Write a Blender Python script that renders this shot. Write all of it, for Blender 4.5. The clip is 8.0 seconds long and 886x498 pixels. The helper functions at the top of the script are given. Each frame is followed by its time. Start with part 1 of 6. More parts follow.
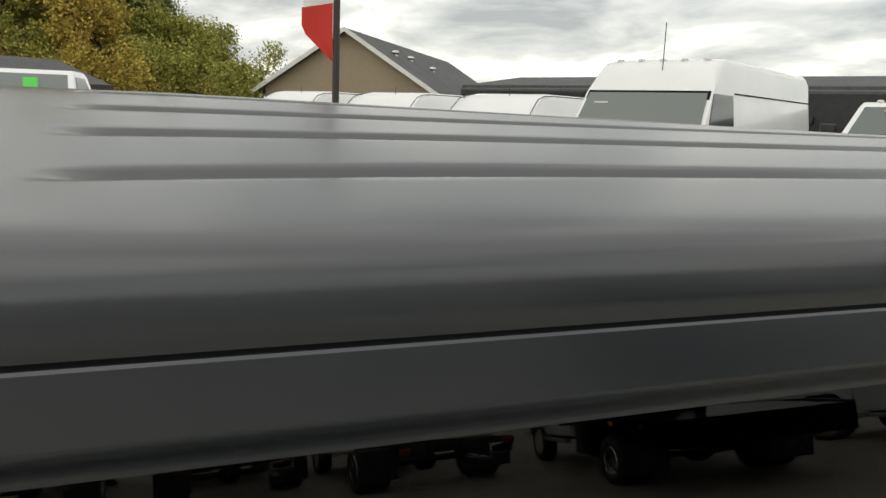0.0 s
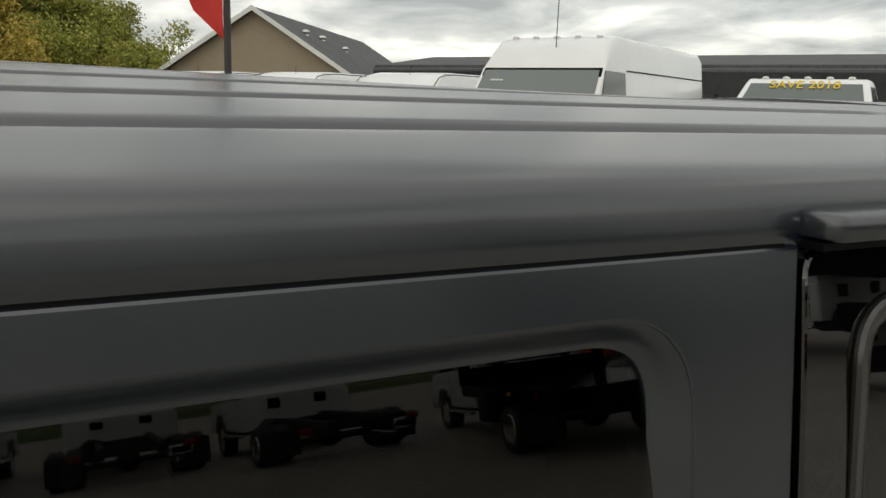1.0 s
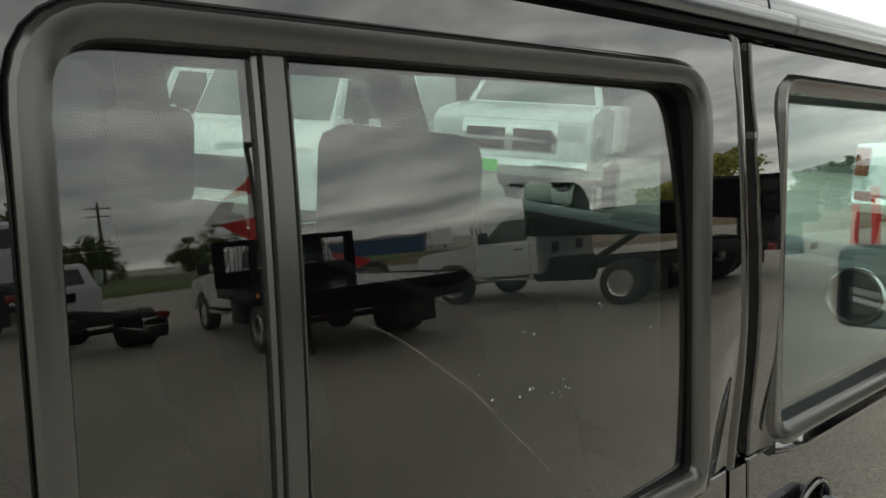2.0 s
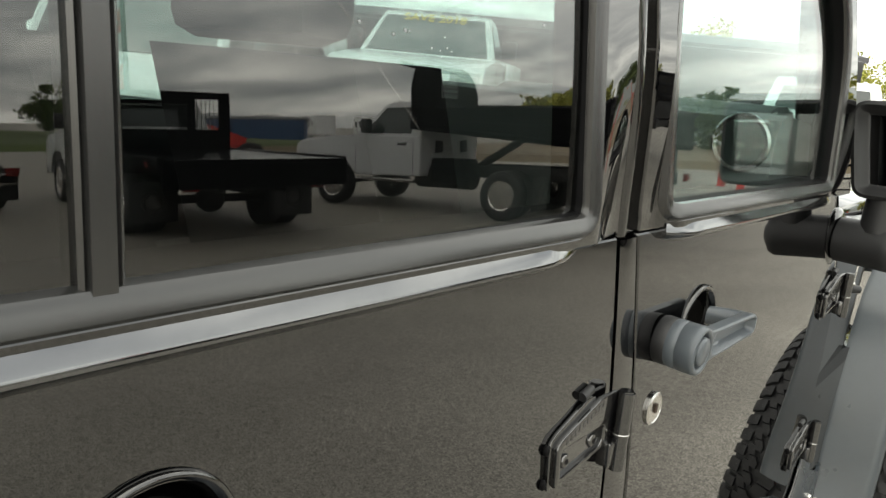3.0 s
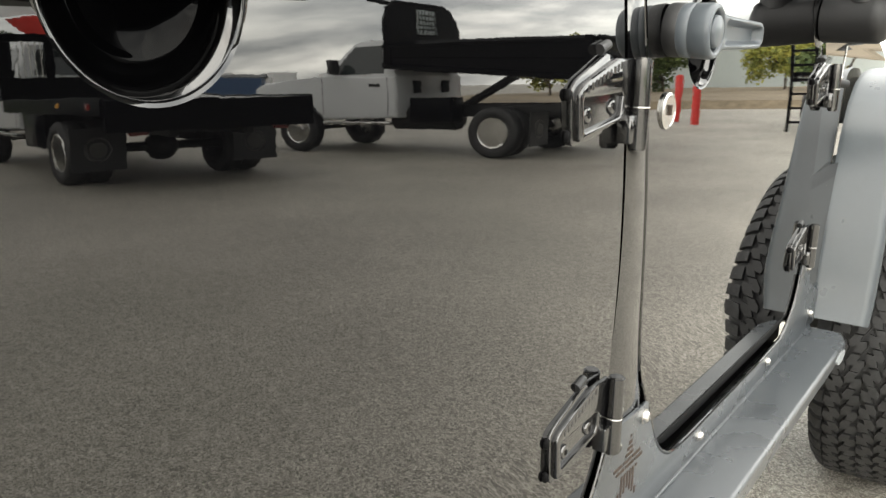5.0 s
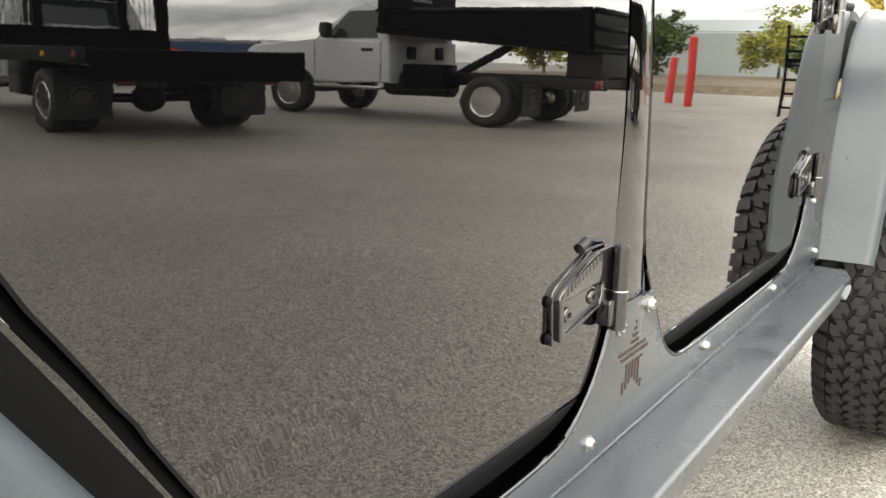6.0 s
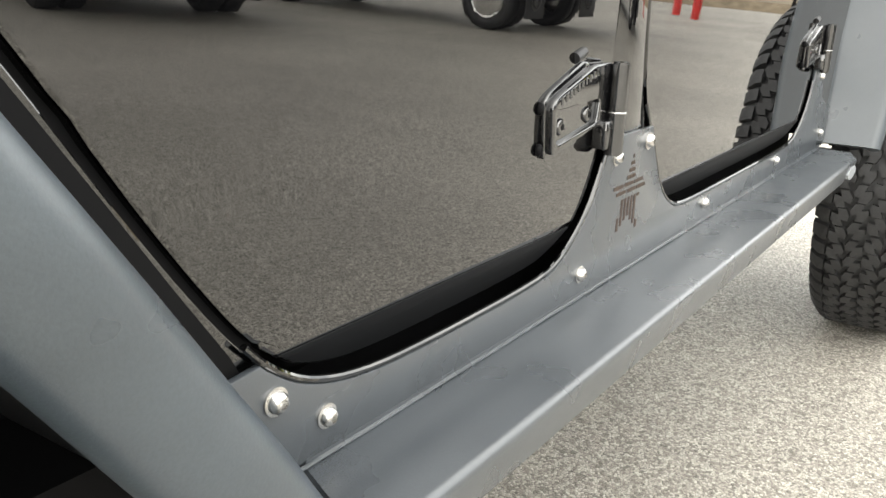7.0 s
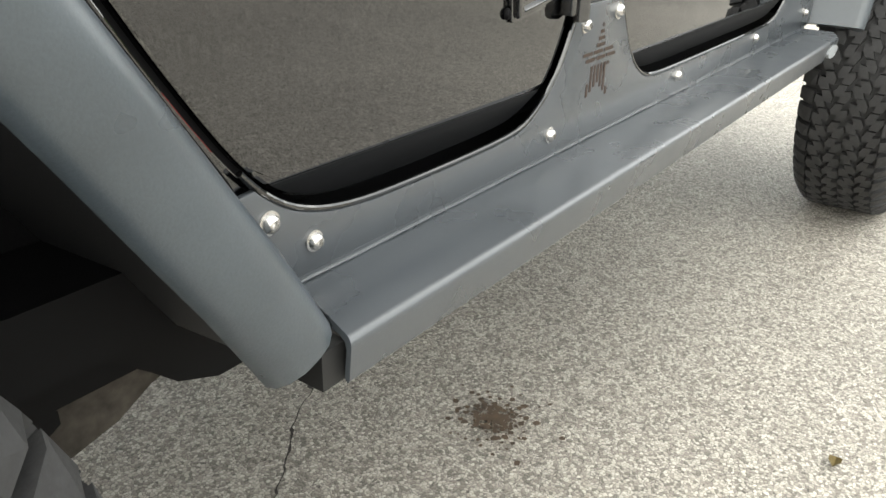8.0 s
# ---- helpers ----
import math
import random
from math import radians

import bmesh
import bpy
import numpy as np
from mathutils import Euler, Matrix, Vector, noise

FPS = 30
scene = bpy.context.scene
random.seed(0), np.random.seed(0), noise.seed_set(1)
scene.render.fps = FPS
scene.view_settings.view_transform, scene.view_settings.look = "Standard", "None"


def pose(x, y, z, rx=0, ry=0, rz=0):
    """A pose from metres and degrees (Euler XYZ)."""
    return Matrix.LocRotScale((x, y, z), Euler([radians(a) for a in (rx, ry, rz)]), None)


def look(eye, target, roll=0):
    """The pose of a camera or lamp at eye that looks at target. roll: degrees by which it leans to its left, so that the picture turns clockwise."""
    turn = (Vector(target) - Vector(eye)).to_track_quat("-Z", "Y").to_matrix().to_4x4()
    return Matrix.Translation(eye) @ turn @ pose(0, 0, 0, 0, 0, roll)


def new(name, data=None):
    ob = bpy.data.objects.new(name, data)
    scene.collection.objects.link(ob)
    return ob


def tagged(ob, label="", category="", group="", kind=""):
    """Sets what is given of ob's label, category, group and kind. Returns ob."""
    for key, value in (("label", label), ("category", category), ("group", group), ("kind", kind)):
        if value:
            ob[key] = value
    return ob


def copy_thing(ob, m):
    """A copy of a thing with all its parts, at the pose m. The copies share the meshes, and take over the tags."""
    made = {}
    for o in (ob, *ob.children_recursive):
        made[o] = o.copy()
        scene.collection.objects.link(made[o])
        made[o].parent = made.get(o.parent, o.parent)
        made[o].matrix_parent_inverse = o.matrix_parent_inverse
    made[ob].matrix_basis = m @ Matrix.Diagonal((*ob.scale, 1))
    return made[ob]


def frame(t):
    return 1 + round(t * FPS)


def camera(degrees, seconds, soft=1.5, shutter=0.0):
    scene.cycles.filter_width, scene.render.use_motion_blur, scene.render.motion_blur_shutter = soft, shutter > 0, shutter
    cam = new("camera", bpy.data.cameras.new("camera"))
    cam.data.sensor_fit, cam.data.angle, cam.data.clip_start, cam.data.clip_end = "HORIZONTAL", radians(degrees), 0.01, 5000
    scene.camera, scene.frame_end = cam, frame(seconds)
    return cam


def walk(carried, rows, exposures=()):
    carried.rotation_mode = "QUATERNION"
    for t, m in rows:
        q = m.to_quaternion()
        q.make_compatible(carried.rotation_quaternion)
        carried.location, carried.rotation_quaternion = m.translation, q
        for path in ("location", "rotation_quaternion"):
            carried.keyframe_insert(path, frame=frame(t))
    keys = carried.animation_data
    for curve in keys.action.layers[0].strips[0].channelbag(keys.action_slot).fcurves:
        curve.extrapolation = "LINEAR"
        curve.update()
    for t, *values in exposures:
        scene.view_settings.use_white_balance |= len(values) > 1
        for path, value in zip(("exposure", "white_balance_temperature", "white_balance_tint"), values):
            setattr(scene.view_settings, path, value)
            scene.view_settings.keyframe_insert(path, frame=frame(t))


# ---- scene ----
SKY = 1.8
PAINT_IOR = 1.83
EXPOSURE = ((0.0, -0.05, 7250, 6), (0.5, -0.2, 7230, 6), (1.2, -0.25, 7200, 5), (1.6, 0.1, 7150, 2), (1.8, 0.55, 7150, 2), (2.0, 0.85, 7180, 3), (2.2, 1.25, 7200, 3), (3.3, 1.25, 7300, 5), (4.0, 2.05, 7250, 6), (4.5, 2.02, 7250, 6), (6.5, 2.2, 7150, 8), (7.2, 2.2, 7050, 7), (8.0, 1.93, 7000, 6))
# the walk: seconds, place, yaw, pitch, roll
cam = camera(58.0, 8.0, soft=1.5)


def aim(x, y, z, yaw, pitch, roll):
    return pose(x, y, z, 90 + pitch, 0, yaw) @ pose(0, 0, 0, 0, 0, roll)


PATH = (
    (0, -1.6438, -0.3393, 1.9268, -21.978, -9.302, 2.065),
    (0.5, -1.4676, -0.3014, 1.9227, -21.919, -10.106, 2.442),
    (1, -1.2707, -0.3514, 1.9079, -27.536, -10.450, 1.632),
    (1.2, -1.1526, -0.3579, 1.8851, -31.051, -10.354, 2.227),
    (1.5, -0.9866, -0.3788, 1.8491, -35.431, -11.338, 2.806),
    (1.8, -0.8720, -0.3741, 1.7674, -40.237, -9.580, 2.284),
    (2, -0.8328, -0.3734, 1.7353, -43.424, -10.574, 3.133),
    (2.2, -0.8137, -0.3785, 1.6487, -45.419, -9.095, 3.725),
    (3.3, -0.7728, -0.3470, 1.4544, -53.024, -13.242, 5.257),
    (3.5, -0.7817, -0.3379, 1.4136, -53.334, -13.138, 4.312),
    (4, -0.8129, -0.3462, 1.3442, -53.306, -13.032, 2.325),
    (4.5, -0.8028, -0.3465, 1.2572, -53.837, -13.369, 1.499),
    (6, -0.7741, -0.3359, 1.0089, -54.712, -12.931, 1.067),
    (6.5, -0.7692, -0.3370, 0.9327, -54.658, -15.024, 2.041),
    (7, -0.7568, -0.3433, 0.8909, -54.840, -18.010, 1.803),
    (7.5, -0.7681, -0.3803, 0.8932, -54.872, -22.431, 1.415),
    (8, -0.8173, -0.4207, 0.8766, -54.664, -25.037, 1.289),
)
walk(cam, [(t, aim(*row)) for t, *row in PATH], exposures=EXPOSURE)
# ---- sky and sun ----
world = bpy.data.worlds.new("overcast_sky")
scene.world = world
world.use_nodes = True
wn, wl = world.node_tree.nodes, world.node_tree.links
wn.clear()


def wnode(kind, **inputs):
    n = wn.new(kind)
    for key, value in inputs.items():
        n.inputs[key.replace("_", " ")].default_value = value
    return n


def wmath(op, a, b=None):
    n = wn.new("ShaderNodeMath")
    n.operation = op
    for i, v in enumerate((a, b)):
        if v is None:
            continue
        if isinstance(v, (int, float)):
            n.inputs[i].default_value = v
        else:
            wl.new(v, n.inputs[i])
    return n.outputs[0]


coords = wn.new("ShaderNodeTexCoord")
split = wn.new("ShaderNodeSeparateXYZ")
wl.new(coords.outputs["Generated"], split.inputs[0])
lift = wmath("ADD", wmath("MAXIMUM", split.outputs[2], 0.0), 0.16)
flat = wn.new("ShaderNodeCombineXYZ")
wl.new(wmath("DIVIDE", split.outputs[0], lift), flat.inputs[0])
wl.new(wmath("MULTIPLY", wmath("DIVIDE", split.outputs[1], lift), 0.75), flat.inputs[1])
big = wnode("ShaderNodeTexNoise", Scale=1.5, Detail=7.0, Roughness=0.56, Distortion=0.35)
wl.new(flat.outputs[0], big.inputs["Vector"])
ramp = wn.new("ShaderNodeValToRGB")
ramp.color_ramp.elements[0].position, ramp.color_ramp.elements[0].color = 0.33, (0.27, 0.285, 0.315, 1)
ramp.color_ramp.elements[1].position, ramp.color_ramp.elements[1].color = 0.68, (0.90, 0.91, 0.92, 1)
mid = ramp.color_ramp.elements.new(0.50)
mid.color = (0.50, 0.515, 0.54, 1)
wl.new(big.outputs["Fac"], ramp.inputs[0])
blue = wn.new("ShaderNodeTexSky")
blue.sky_type, blue.sun_disc = "NISHITA", False
blue.sun_elevation, blue.sun_rotation = radians(41), radians(242)
dim = wn.new("ShaderNodeMix")
dim.data_type, dim.blend_type = "RGBA", "MULTIPLY"
dim.inputs[0].default_value = 1.0
wl.new(blue.outputs[0], dim.inputs[6])
dim.inputs[7].default_value = (0.1, 0.1, 0.1, 1)
cover = wn.new("ShaderNodeMix")
cover.data_type = "RGBA"
cover.inputs[0].default_value = 0.9
wl.new(dim.outputs[2], cover.inputs[6])
# the veil is thinner and more even towards the zenith
high = wn.new("ShaderNodeMapRange")
high.interpolation_type = "SMOOTHSTEP"
for i, v in ((1, 0.50), (2, 0.92), (3, 0.0), (4, 0.8)):
    high.inputs[i].default_value = v
wl.new(split.outputs[2], high.inputs[0])
even = wn.new("ShaderNodeMix")
even.data_type = "RGBA"
wl.new(high.outputs[0], even.inputs[0])
wl.new(ramp.outputs[0], even.inputs[6])
even.inputs[7].default_value = (0.66, 0.675, 0.70, 1)
wl.new(even.outputs[2], cover.inputs[7])
back = wnode("ShaderNodeBackground", Strength=SKY)
wl.new(cover.outputs[2], back.inputs[0])
wl.new(back.outputs[0], wn.new("ShaderNodeOutputWorld").inputs[0])

sun = new("sun", bpy.data.lights.new("sun", "SUN"))
sun.data.energy, sun.data.angle, sun.data.color = 0.5, radians(100), (1.0, 0.96, 0.9)
sun.matrix_world = look((-17, -9, 17), (0, 0, 0))


# ---- materials ----
def material(name, color, rough=0.5, metal=0.0, ior=1.5, grain=0.0, scale=40.0, spots=0.0, spot_scale=3.0, bump=0.0, coat=0.0, rough_var=0.0):
    """A node material: colour varied at two scales, roughness variation and fine relief."""
    m = bpy.data.materials.new(name)
    m.use_nodes = True
    n, l = m.node_tree.nodes, m.node_tree.links
    p = n["Principled BSDF"]
    p.inputs["Roughness"].default_value, p.inputs["Metallic"].default_value = rough, metal
    p.inputs["IOR"].default_value, p.inputs["Coat Weight"].default_value = ior, coat
    p.inputs["Base Color"].default_value = (*color, 1)
    where = n.new("ShaderNodeTexCoord").outputs["Object"]
    fine = n.new("ShaderNodeTexNoise")
    fine.inputs["Scale"].default_value, fine.inputs["Detail"].default_value = scale, 4
    l.new(where, fine.inputs["Vector"])
    wide = n.new("ShaderNodeTexNoise")
    wide.inputs["Scale"].default_value, wide.inputs["Detail"].default_value = spot_scale, 3
    l.new(where, wide.inputs["Vector"])
    if grain or spots:
        last = None
        for source, amount in ((fine, grain), (wide, spots)):
            if not amount:
                continue
            span = n.new("ShaderNodeMapRange")
            span.inputs[1].default_value, span.inputs[2].default_value = 0.25, 0.75
            span.inputs[3].default_value, span.inputs[4].default_value = 1 - amount, 1 + amount
            l.new(source.outputs["Fac"], span.inputs[0])
            mix = n.new("ShaderNodeMix")
            mix.data_type, mix.blend_type = "RGBA", "MULTIPLY"
            mix.inputs[0].default_value = 1.0
            if last is None:
                mix.inputs[6].default_value = (*color, 1)
            else:
                l.new(last, mix.inputs[6])
            l.new(span.outputs[0], mix.inputs[7])
            last = mix.outputs[2]
        l.new(last, p.inputs["Base Color"])
    if rough_var:
        span = n.new("ShaderNodeMapRange")
        span.inputs[1].default_value, span.inputs[2].default_value = 0.3, 0.7
        span.inputs[3].default_value, span.inputs[4].default_value = rough - rough_var, rough + rough_var
        l.new(wide.outputs["Fac"], span.inputs[0])
        l.new(span.outputs[0], p.inputs["Roughness"])
    if bump:
        b = n.new("ShaderNodeBump")
        b.inputs["Strength"].default_value, b.inputs["Distance"].default_value = 1.0, bump
        l.new(fine.outputs["Fac"], b.inputs["Height"])
        l.new(b.outputs[0], p.inputs["Normal"])
    return m


def glass(name, tint, ior=1.5, rough=0.0):
    m = bpy.data.materials.new(name)
    m.use_nodes = True
    n, l = m.node_tree.nodes, m.node_tree.links
    n.remove(n["Principled BSDF"])
    clear, gloss, mix, facing, power, span = (n.new("ShaderNode" + k) for k in ("BsdfTransparent", "BsdfGlossy", "MixShader", "LayerWeight", "Math", "MapRange"))
    clear.inputs[0].default_value, gloss.inputs["Roughness"].default_value, facing.inputs[0].default_value = (*tint, 1), rough, 0.5
    power.operation = "POWER"
    power.inputs[1].default_value = 4.0
    span.inputs[3].default_value = ((ior - 1) / (ior + 1)) ** 2
    for a, b in ((facing.outputs["Facing"], power.inputs[0]), (power.outputs[0], span.inputs[0]), (span.outputs[0], mix.inputs[0]), (clear.outputs[0], mix.inputs[1]), (gloss.outputs[0], mix.inputs[2])):
        l.new(a, b)
    l.new(mix.outputs[0], n["Material Output"].inputs[0])
    return m


def chip_seal():
    """Worn asphalt with pale stone chips, dark binder, stains."""
    m = bpy.data.materials.new("chip_seal_asphalt")
    m.use_nodes = True
    n, l = m.node_tree.nodes, m.node_tree.links
    p = n["Principled BSDF"]
    p.inputs["Roughness"].default_value = 0.62
    where = n.new("ShaderNodeTexCoord").outputs["Object"]
    cells = n.new("ShaderNodeTexVoronoi")
    cells.inputs["Scale"].default_value, cells.inputs["Randomness"].default_value = 165, 1
    rim = n.new("ShaderNodeTexVoronoi")
    rim.feature = "DISTANCE_TO_EDGE"
    rim.inputs["Scale"].default_value = 165
    wide = n.new("ShaderNodeTexNoise")
    wide.inputs["Scale"].default_value, wide.inputs["Detail"].default_value = 0.55, 6
    mid_ = n.new("ShaderNodeTexNoise")
    mid_.inputs["Scale"].default_value, mid_.inputs["Detail"].default_value = 22, 5
    for t in (cells, rim, wide, mid_):
        l.new(where, t.inputs["Vector"])
    tone = n.new("ShaderNodeSeparateColor")
    l.new(cells.outputs["Color"], tone.inputs[0])
    stones = n.new("ShaderNodeValToRGB")
    e = stones.color_ramp.elements
    e[0].position, e[0].color = 0.0, (0.150, 0.136, 0.117, 1)
    e[1].position, e[1].color = 1.0, (0.50, 0.468, 0.408, 1)
    q = e.new(0.40)
    q.color = (0.31, 0.284, 0.242, 1)
    l.new(tone.outputs[0], stones.inputs[0])
    gap = n.new("ShaderNodeMapRange")
    gap.inputs[1].default_value, gap.inputs[2].default_value = 0.0, 0.10
    gap.inputs[3].default_value, gap.inputs[4].default_value = 0.26, 1.05
    l.new(rim.outputs["Distance"], gap.inputs[0])
    patch = n.new("ShaderNodeMapRange")
    patch.inputs[1].default_value, patch.inputs[2].default_value = 0.3, 0.7
    patch.inputs[3].default_value, patch.inputs[4].default_value = 0.82, 1.16
    l.new(wide.outputs["Fac"], patch.inputs[0])
    clump = n.new("ShaderNodeMapRange")
    clump.inputs[1].default_value, clump.inputs[2].default_value = 0.3, 0.7
    clump.inputs[3].default_value, clump.inputs[4].default_value = 0.9, 1.1
    l.new(mid_.outputs["Fac"], clump.inputs[0])
    last = stones.outputs[0]
    for factor in (gap, patch, clump):
        mix = n.new("ShaderNodeMix")
        mix.data_type, mix.blend_type = "RGBA", "MULTIPLY"
        mix.inputs[0].default_value = 1.0
        l.new(last, mix.inputs[6])
        l.new(factor.outputs[0], mix.inputs[7])
        last = mix.outputs[2]
    l.new(last, p.inputs["Base Color"])
    high = n.new("ShaderNodeMath")
    high.operation = "MINIMUM"
    l.new(rim.outputs["Distance"], high.inputs[0])
    high.inputs[1].default_value = 0.2
    b = n.new("ShaderNodeBump")
    b.inputs["Strength"].default_value, b.inputs["Distance"].default_value = 0.7, 0.008
    l.new(high.outputs[0], b.inputs["Height"])
    l.new(b.outputs[0], p.inputs["Normal"])
    return m


ASPHALT = chip_seal()
BLACK_PAINT = material("gloss_black_paint", (0.0016, 0.0016, 0.0018), 0.012, ior=PAINT_IOR, scale=110, bump=0.000007)
# nearly unreflecting black, in place of the dark reflection inside the bowls
BOWL_BLACK = material("dark_reflection_bowl_black", (0.001, 0.001, 0.0012), 0.04, ior=1.15)
BLACK_TRIM = material("gloss_black_trim", (0.02, 0.02, 0.021), 0.16, ior=1.6, rough_var=0.03)
BRIGHT_TRIM = material("polished_trim", (0.165, 0.168, 0.173), 0.09, 1.0, grain=0.04, scale=60, rough_var=0.03)
SEAM_BLACK = material("black_rubber_seal", (0.003, 0.003, 0.0034), 0.6, ior=1.2)
# matte black that stands for the step's dark reflection in the doors
REFLECTION_BLACK = material("dark_step_reflection", (0.0042, 0.0046, 0.0054), 0.55, ior=1.25, grain=0.1, scale=200, spots=0.1, spot_scale=9)
FLARE_GREY = material("blue_grey_satin_paint", (0.041, 0.051, 0.0595), 0.32, ior=1.66, grain=0.12, scale=500, spots=0.15, spot_scale=14, bump=0.00012, rough_var=0.05)
STEP_GREY = material("grey_powder_coat", (0.039, 0.0450, 0.0510), 0.29, ior=1.75, grain=0.10, scale=700, spots=0.12, spot_scale=11, bump=0.00010, rough_var=0.055)
TOP_GREY = material("dark_grey_satin_hardtop", (0.0095, 0.0140, 0.0195), 0.23, ior=1.90, grain=0.05, scale=500, spots=0.04, spot_scale=2, bump=0.000012, rough_var=0.02)
HANDLE_GREY = material("pale_grey_handle_paint", (0.078, 0.090, 0.102), 0.34, grain=0.06, scale=900, spots=0.05, spot_scale=30)
SEAL_GREY = material("satin_grey_window_seal", (0.015, 0.015, 0.0148), 0.22, ior=1.65, grain=0.03, scale=300, spots=0.06, spot_scale=8)
PLASTIC = material("black_textured_plastic", (0.011, 0.011, 0.012), 0.5, grain=0.2, scale=900, bump=0.0001)
RUBBER = material("tyre_rubber", (0.017, 0.017, 0.0175), 0.66, grain=0.35, scale=160, spots=0.35, spot_scale=9, bump=0.0006)
STEEL = material("bright_steel", (0.56, 0.55, 0.53), 0.26, 1.0, grain=0.12, scale=300)
GUNMETAL = material("polished_black_metal", (0.004, 0.004, 0.0045), 0.07, ior=2.0, rough_var=0.05)
CHROME = material("chrome", (0.78, 0.78, 0.78), 0.08, 1.0)
DUSTY = material("dusty_brown_chassis", (0.042, 0.037, 0.031), 0.9, ior=1.25, grain=0.4, scale=60, spots=0.4, spot_scale=12)
RUST = material("rusty_slot", (0.032, 0.018, 0.011), 0.8, grain=0.5, scale=250)
CLEAR = glass("clear_inner_face", (0.98, 0.99, 0.985), 1.02)
GLASS_DARK = glass("tinted_glass", (0.36, 0.385, 0.37), 1.92)
GLASS_PRIVACY = glass("privacy_glass", (0.22, 0.225, 0.23), 1.6)
GLASS_GREEN = glass("pale_green_glass", (0.80, 0.92, 0.90), 1.55)
MIRROR = material("mirror_silver", (0.82, 0.86, 0.85), 0.01, 1.0)
SEAT = material("black_seat_cloth", (0.02, 0.02, 0.022), 0.8, grain=0.2, scale=200)
DASH = material("dark_grey_dashboard", (0.15, 0.165, 0.165), 0.6, grain=0.15, scale=300)
WHITE = material("white_vehicle_paint", (0.78, 0.79, 0.79), 0.25, coat=0.5, grain=0.02, scale=30, spots=0.05, spot_scale=1.2)
SILVER_WHITE = material("dull_white_cab_paint", (0.60, 0.61, 0.62), 0.3, coat=0.4, grain=0.03, scale=30, spots=0.06, spot_scale=1.2)
SCREEN_GLASS = material("grey_green_windscreen_glass", (0.11, 0.13, 0.125), 0.05, ior=1.7)
CAR_GLASS = material("dark_vehicle_glass", (0.03, 0.037, 0.036), 0.06, ior=1.6)
BED_BLACK = material("black_steel_bed", (0.002, 0.0021, 0.0028), 0.16, ior=1.10, grain=0.25, scale=20, spots=0.25, spot_scale=2)
FRAME_BLACK = material("black_chassis", (0.006, 0.006, 0.006), 0.6, grain=0.3, scale=15)
RED = material("red_paint", (0.55, 0.03, 0.025), 0.45, spots=0.15, spot_scale=4)
LAMP_RED = material("red_lamp_lens", (0.20, 0.014, 0.011), 0.15)
LAMP_CLEAR = material("clear_lamp_lens", (0.62, 0.63, 0.63), 0.12)
AMBER = material("amber_lens", (0.6, 0.28, 0.05), 0.2)
GREEN_TAPE = material("green_sticker", (0.12, 0.75, 0.12), 0.5)
YELLOW = material("yellow_letter_paint", (0.75, 0.52, 0.03), 0.6)
SIDING = material("beige_lap_siding", (0.33, 0.265, 0.185), 0.7, grain=0.06, scale=6, spots=0.06, spot_scale=0.5)
SHINGLE = material("charcoal_shingle", (0.085, 0.085, 0.09), 0.85, grain=0.35, scale=9, spots=0.15, spot_scale=0.6)
DARK_SIDING = material("charcoal_siding", (0.085, 0.087, 0.092), 0.7, grain=0.15, scale=4, spots=0.1, spot_scale=0.4)
FASCIA = material("white_fascia", (0.72, 0.72, 0.70), 0.5, spots=0.05)
POLE_BROWN = material("dark_pole_paint", (0.035, 0.026, 0.022), 0.5, grain=0.2, scale=30)
FLAG_RED = material("red_flag_cloth", (0.62, 0.045, 0.035), 0.8, grain=0.08, scale=90)
FLAG_WHITE = material("white_flag_cloth", (0.75, 0.75, 0.75), 0.8, grain=0.06, scale=90)
BARK = material("brown_bark", (0.085, 0.065, 0.05), 0.9, grain=0.4, scale=14, bump=0.01)
SOIL = material("dry_brown_verge", (0.19, 0.15, 0.10), 0.95, grain=0.3, scale=3, spots=0.25, spot_scale=0.15)
GRASS = material("green_grass", (0.075, 0.10, 0.03), 0.95, grain=0.4, scale=5, spots=0.3, spot_scale=0.3)
PALE_WALL = material("pale_grey_green_metal_cladding", (0.42, 0.46, 0.45), 0.6, spots=0.06, spot_scale=0.3)
BLUE_WALL = material("blue_metal_cladding", (0.035, 0.075, 0.16), 0.6, spots=0.1, spot_scale=0.4)
TAN_WALL = material("tan_block_wall", (0.28, 0.24, 0.19), 0.8, spots=0.1, spot_scale=0.5)
SPOT_DARK = material("oily_stain", (0.060, 0.040, 0.024), 0.8, grain=0.5, scale=60)
CRACK = material("asphalt_crack", (0.03, 0.027, 0.024), 0.95)
LEAF_DRY = material("yellow_brown_leaf", (0.09, 0.065, 0.018), 0.8, grain=0.3, scale=200)
BADGE_GREY = material("pale_badge", (0.26, 0.275, 0.285), 0.35)


def leaf_material(name, a, b):
    m = material(name, a, 0.75)
    n, l = m.node_tree.nodes, m.node_tree.links
    info, pick = n.new("ShaderNodeNewGeometry"), n.new("ShaderNodeValToRGB")
    pick.color_ramp.elements[0].color, pick.color_ramp.elements[1].color = (*a, 1), (*b, 1)
    l.new(info.outputs["Random Per Island"], pick.inputs[0])
    l.new(pick.outputs[0], n["Principled BSDF"].inputs["Base Color"])
    return m


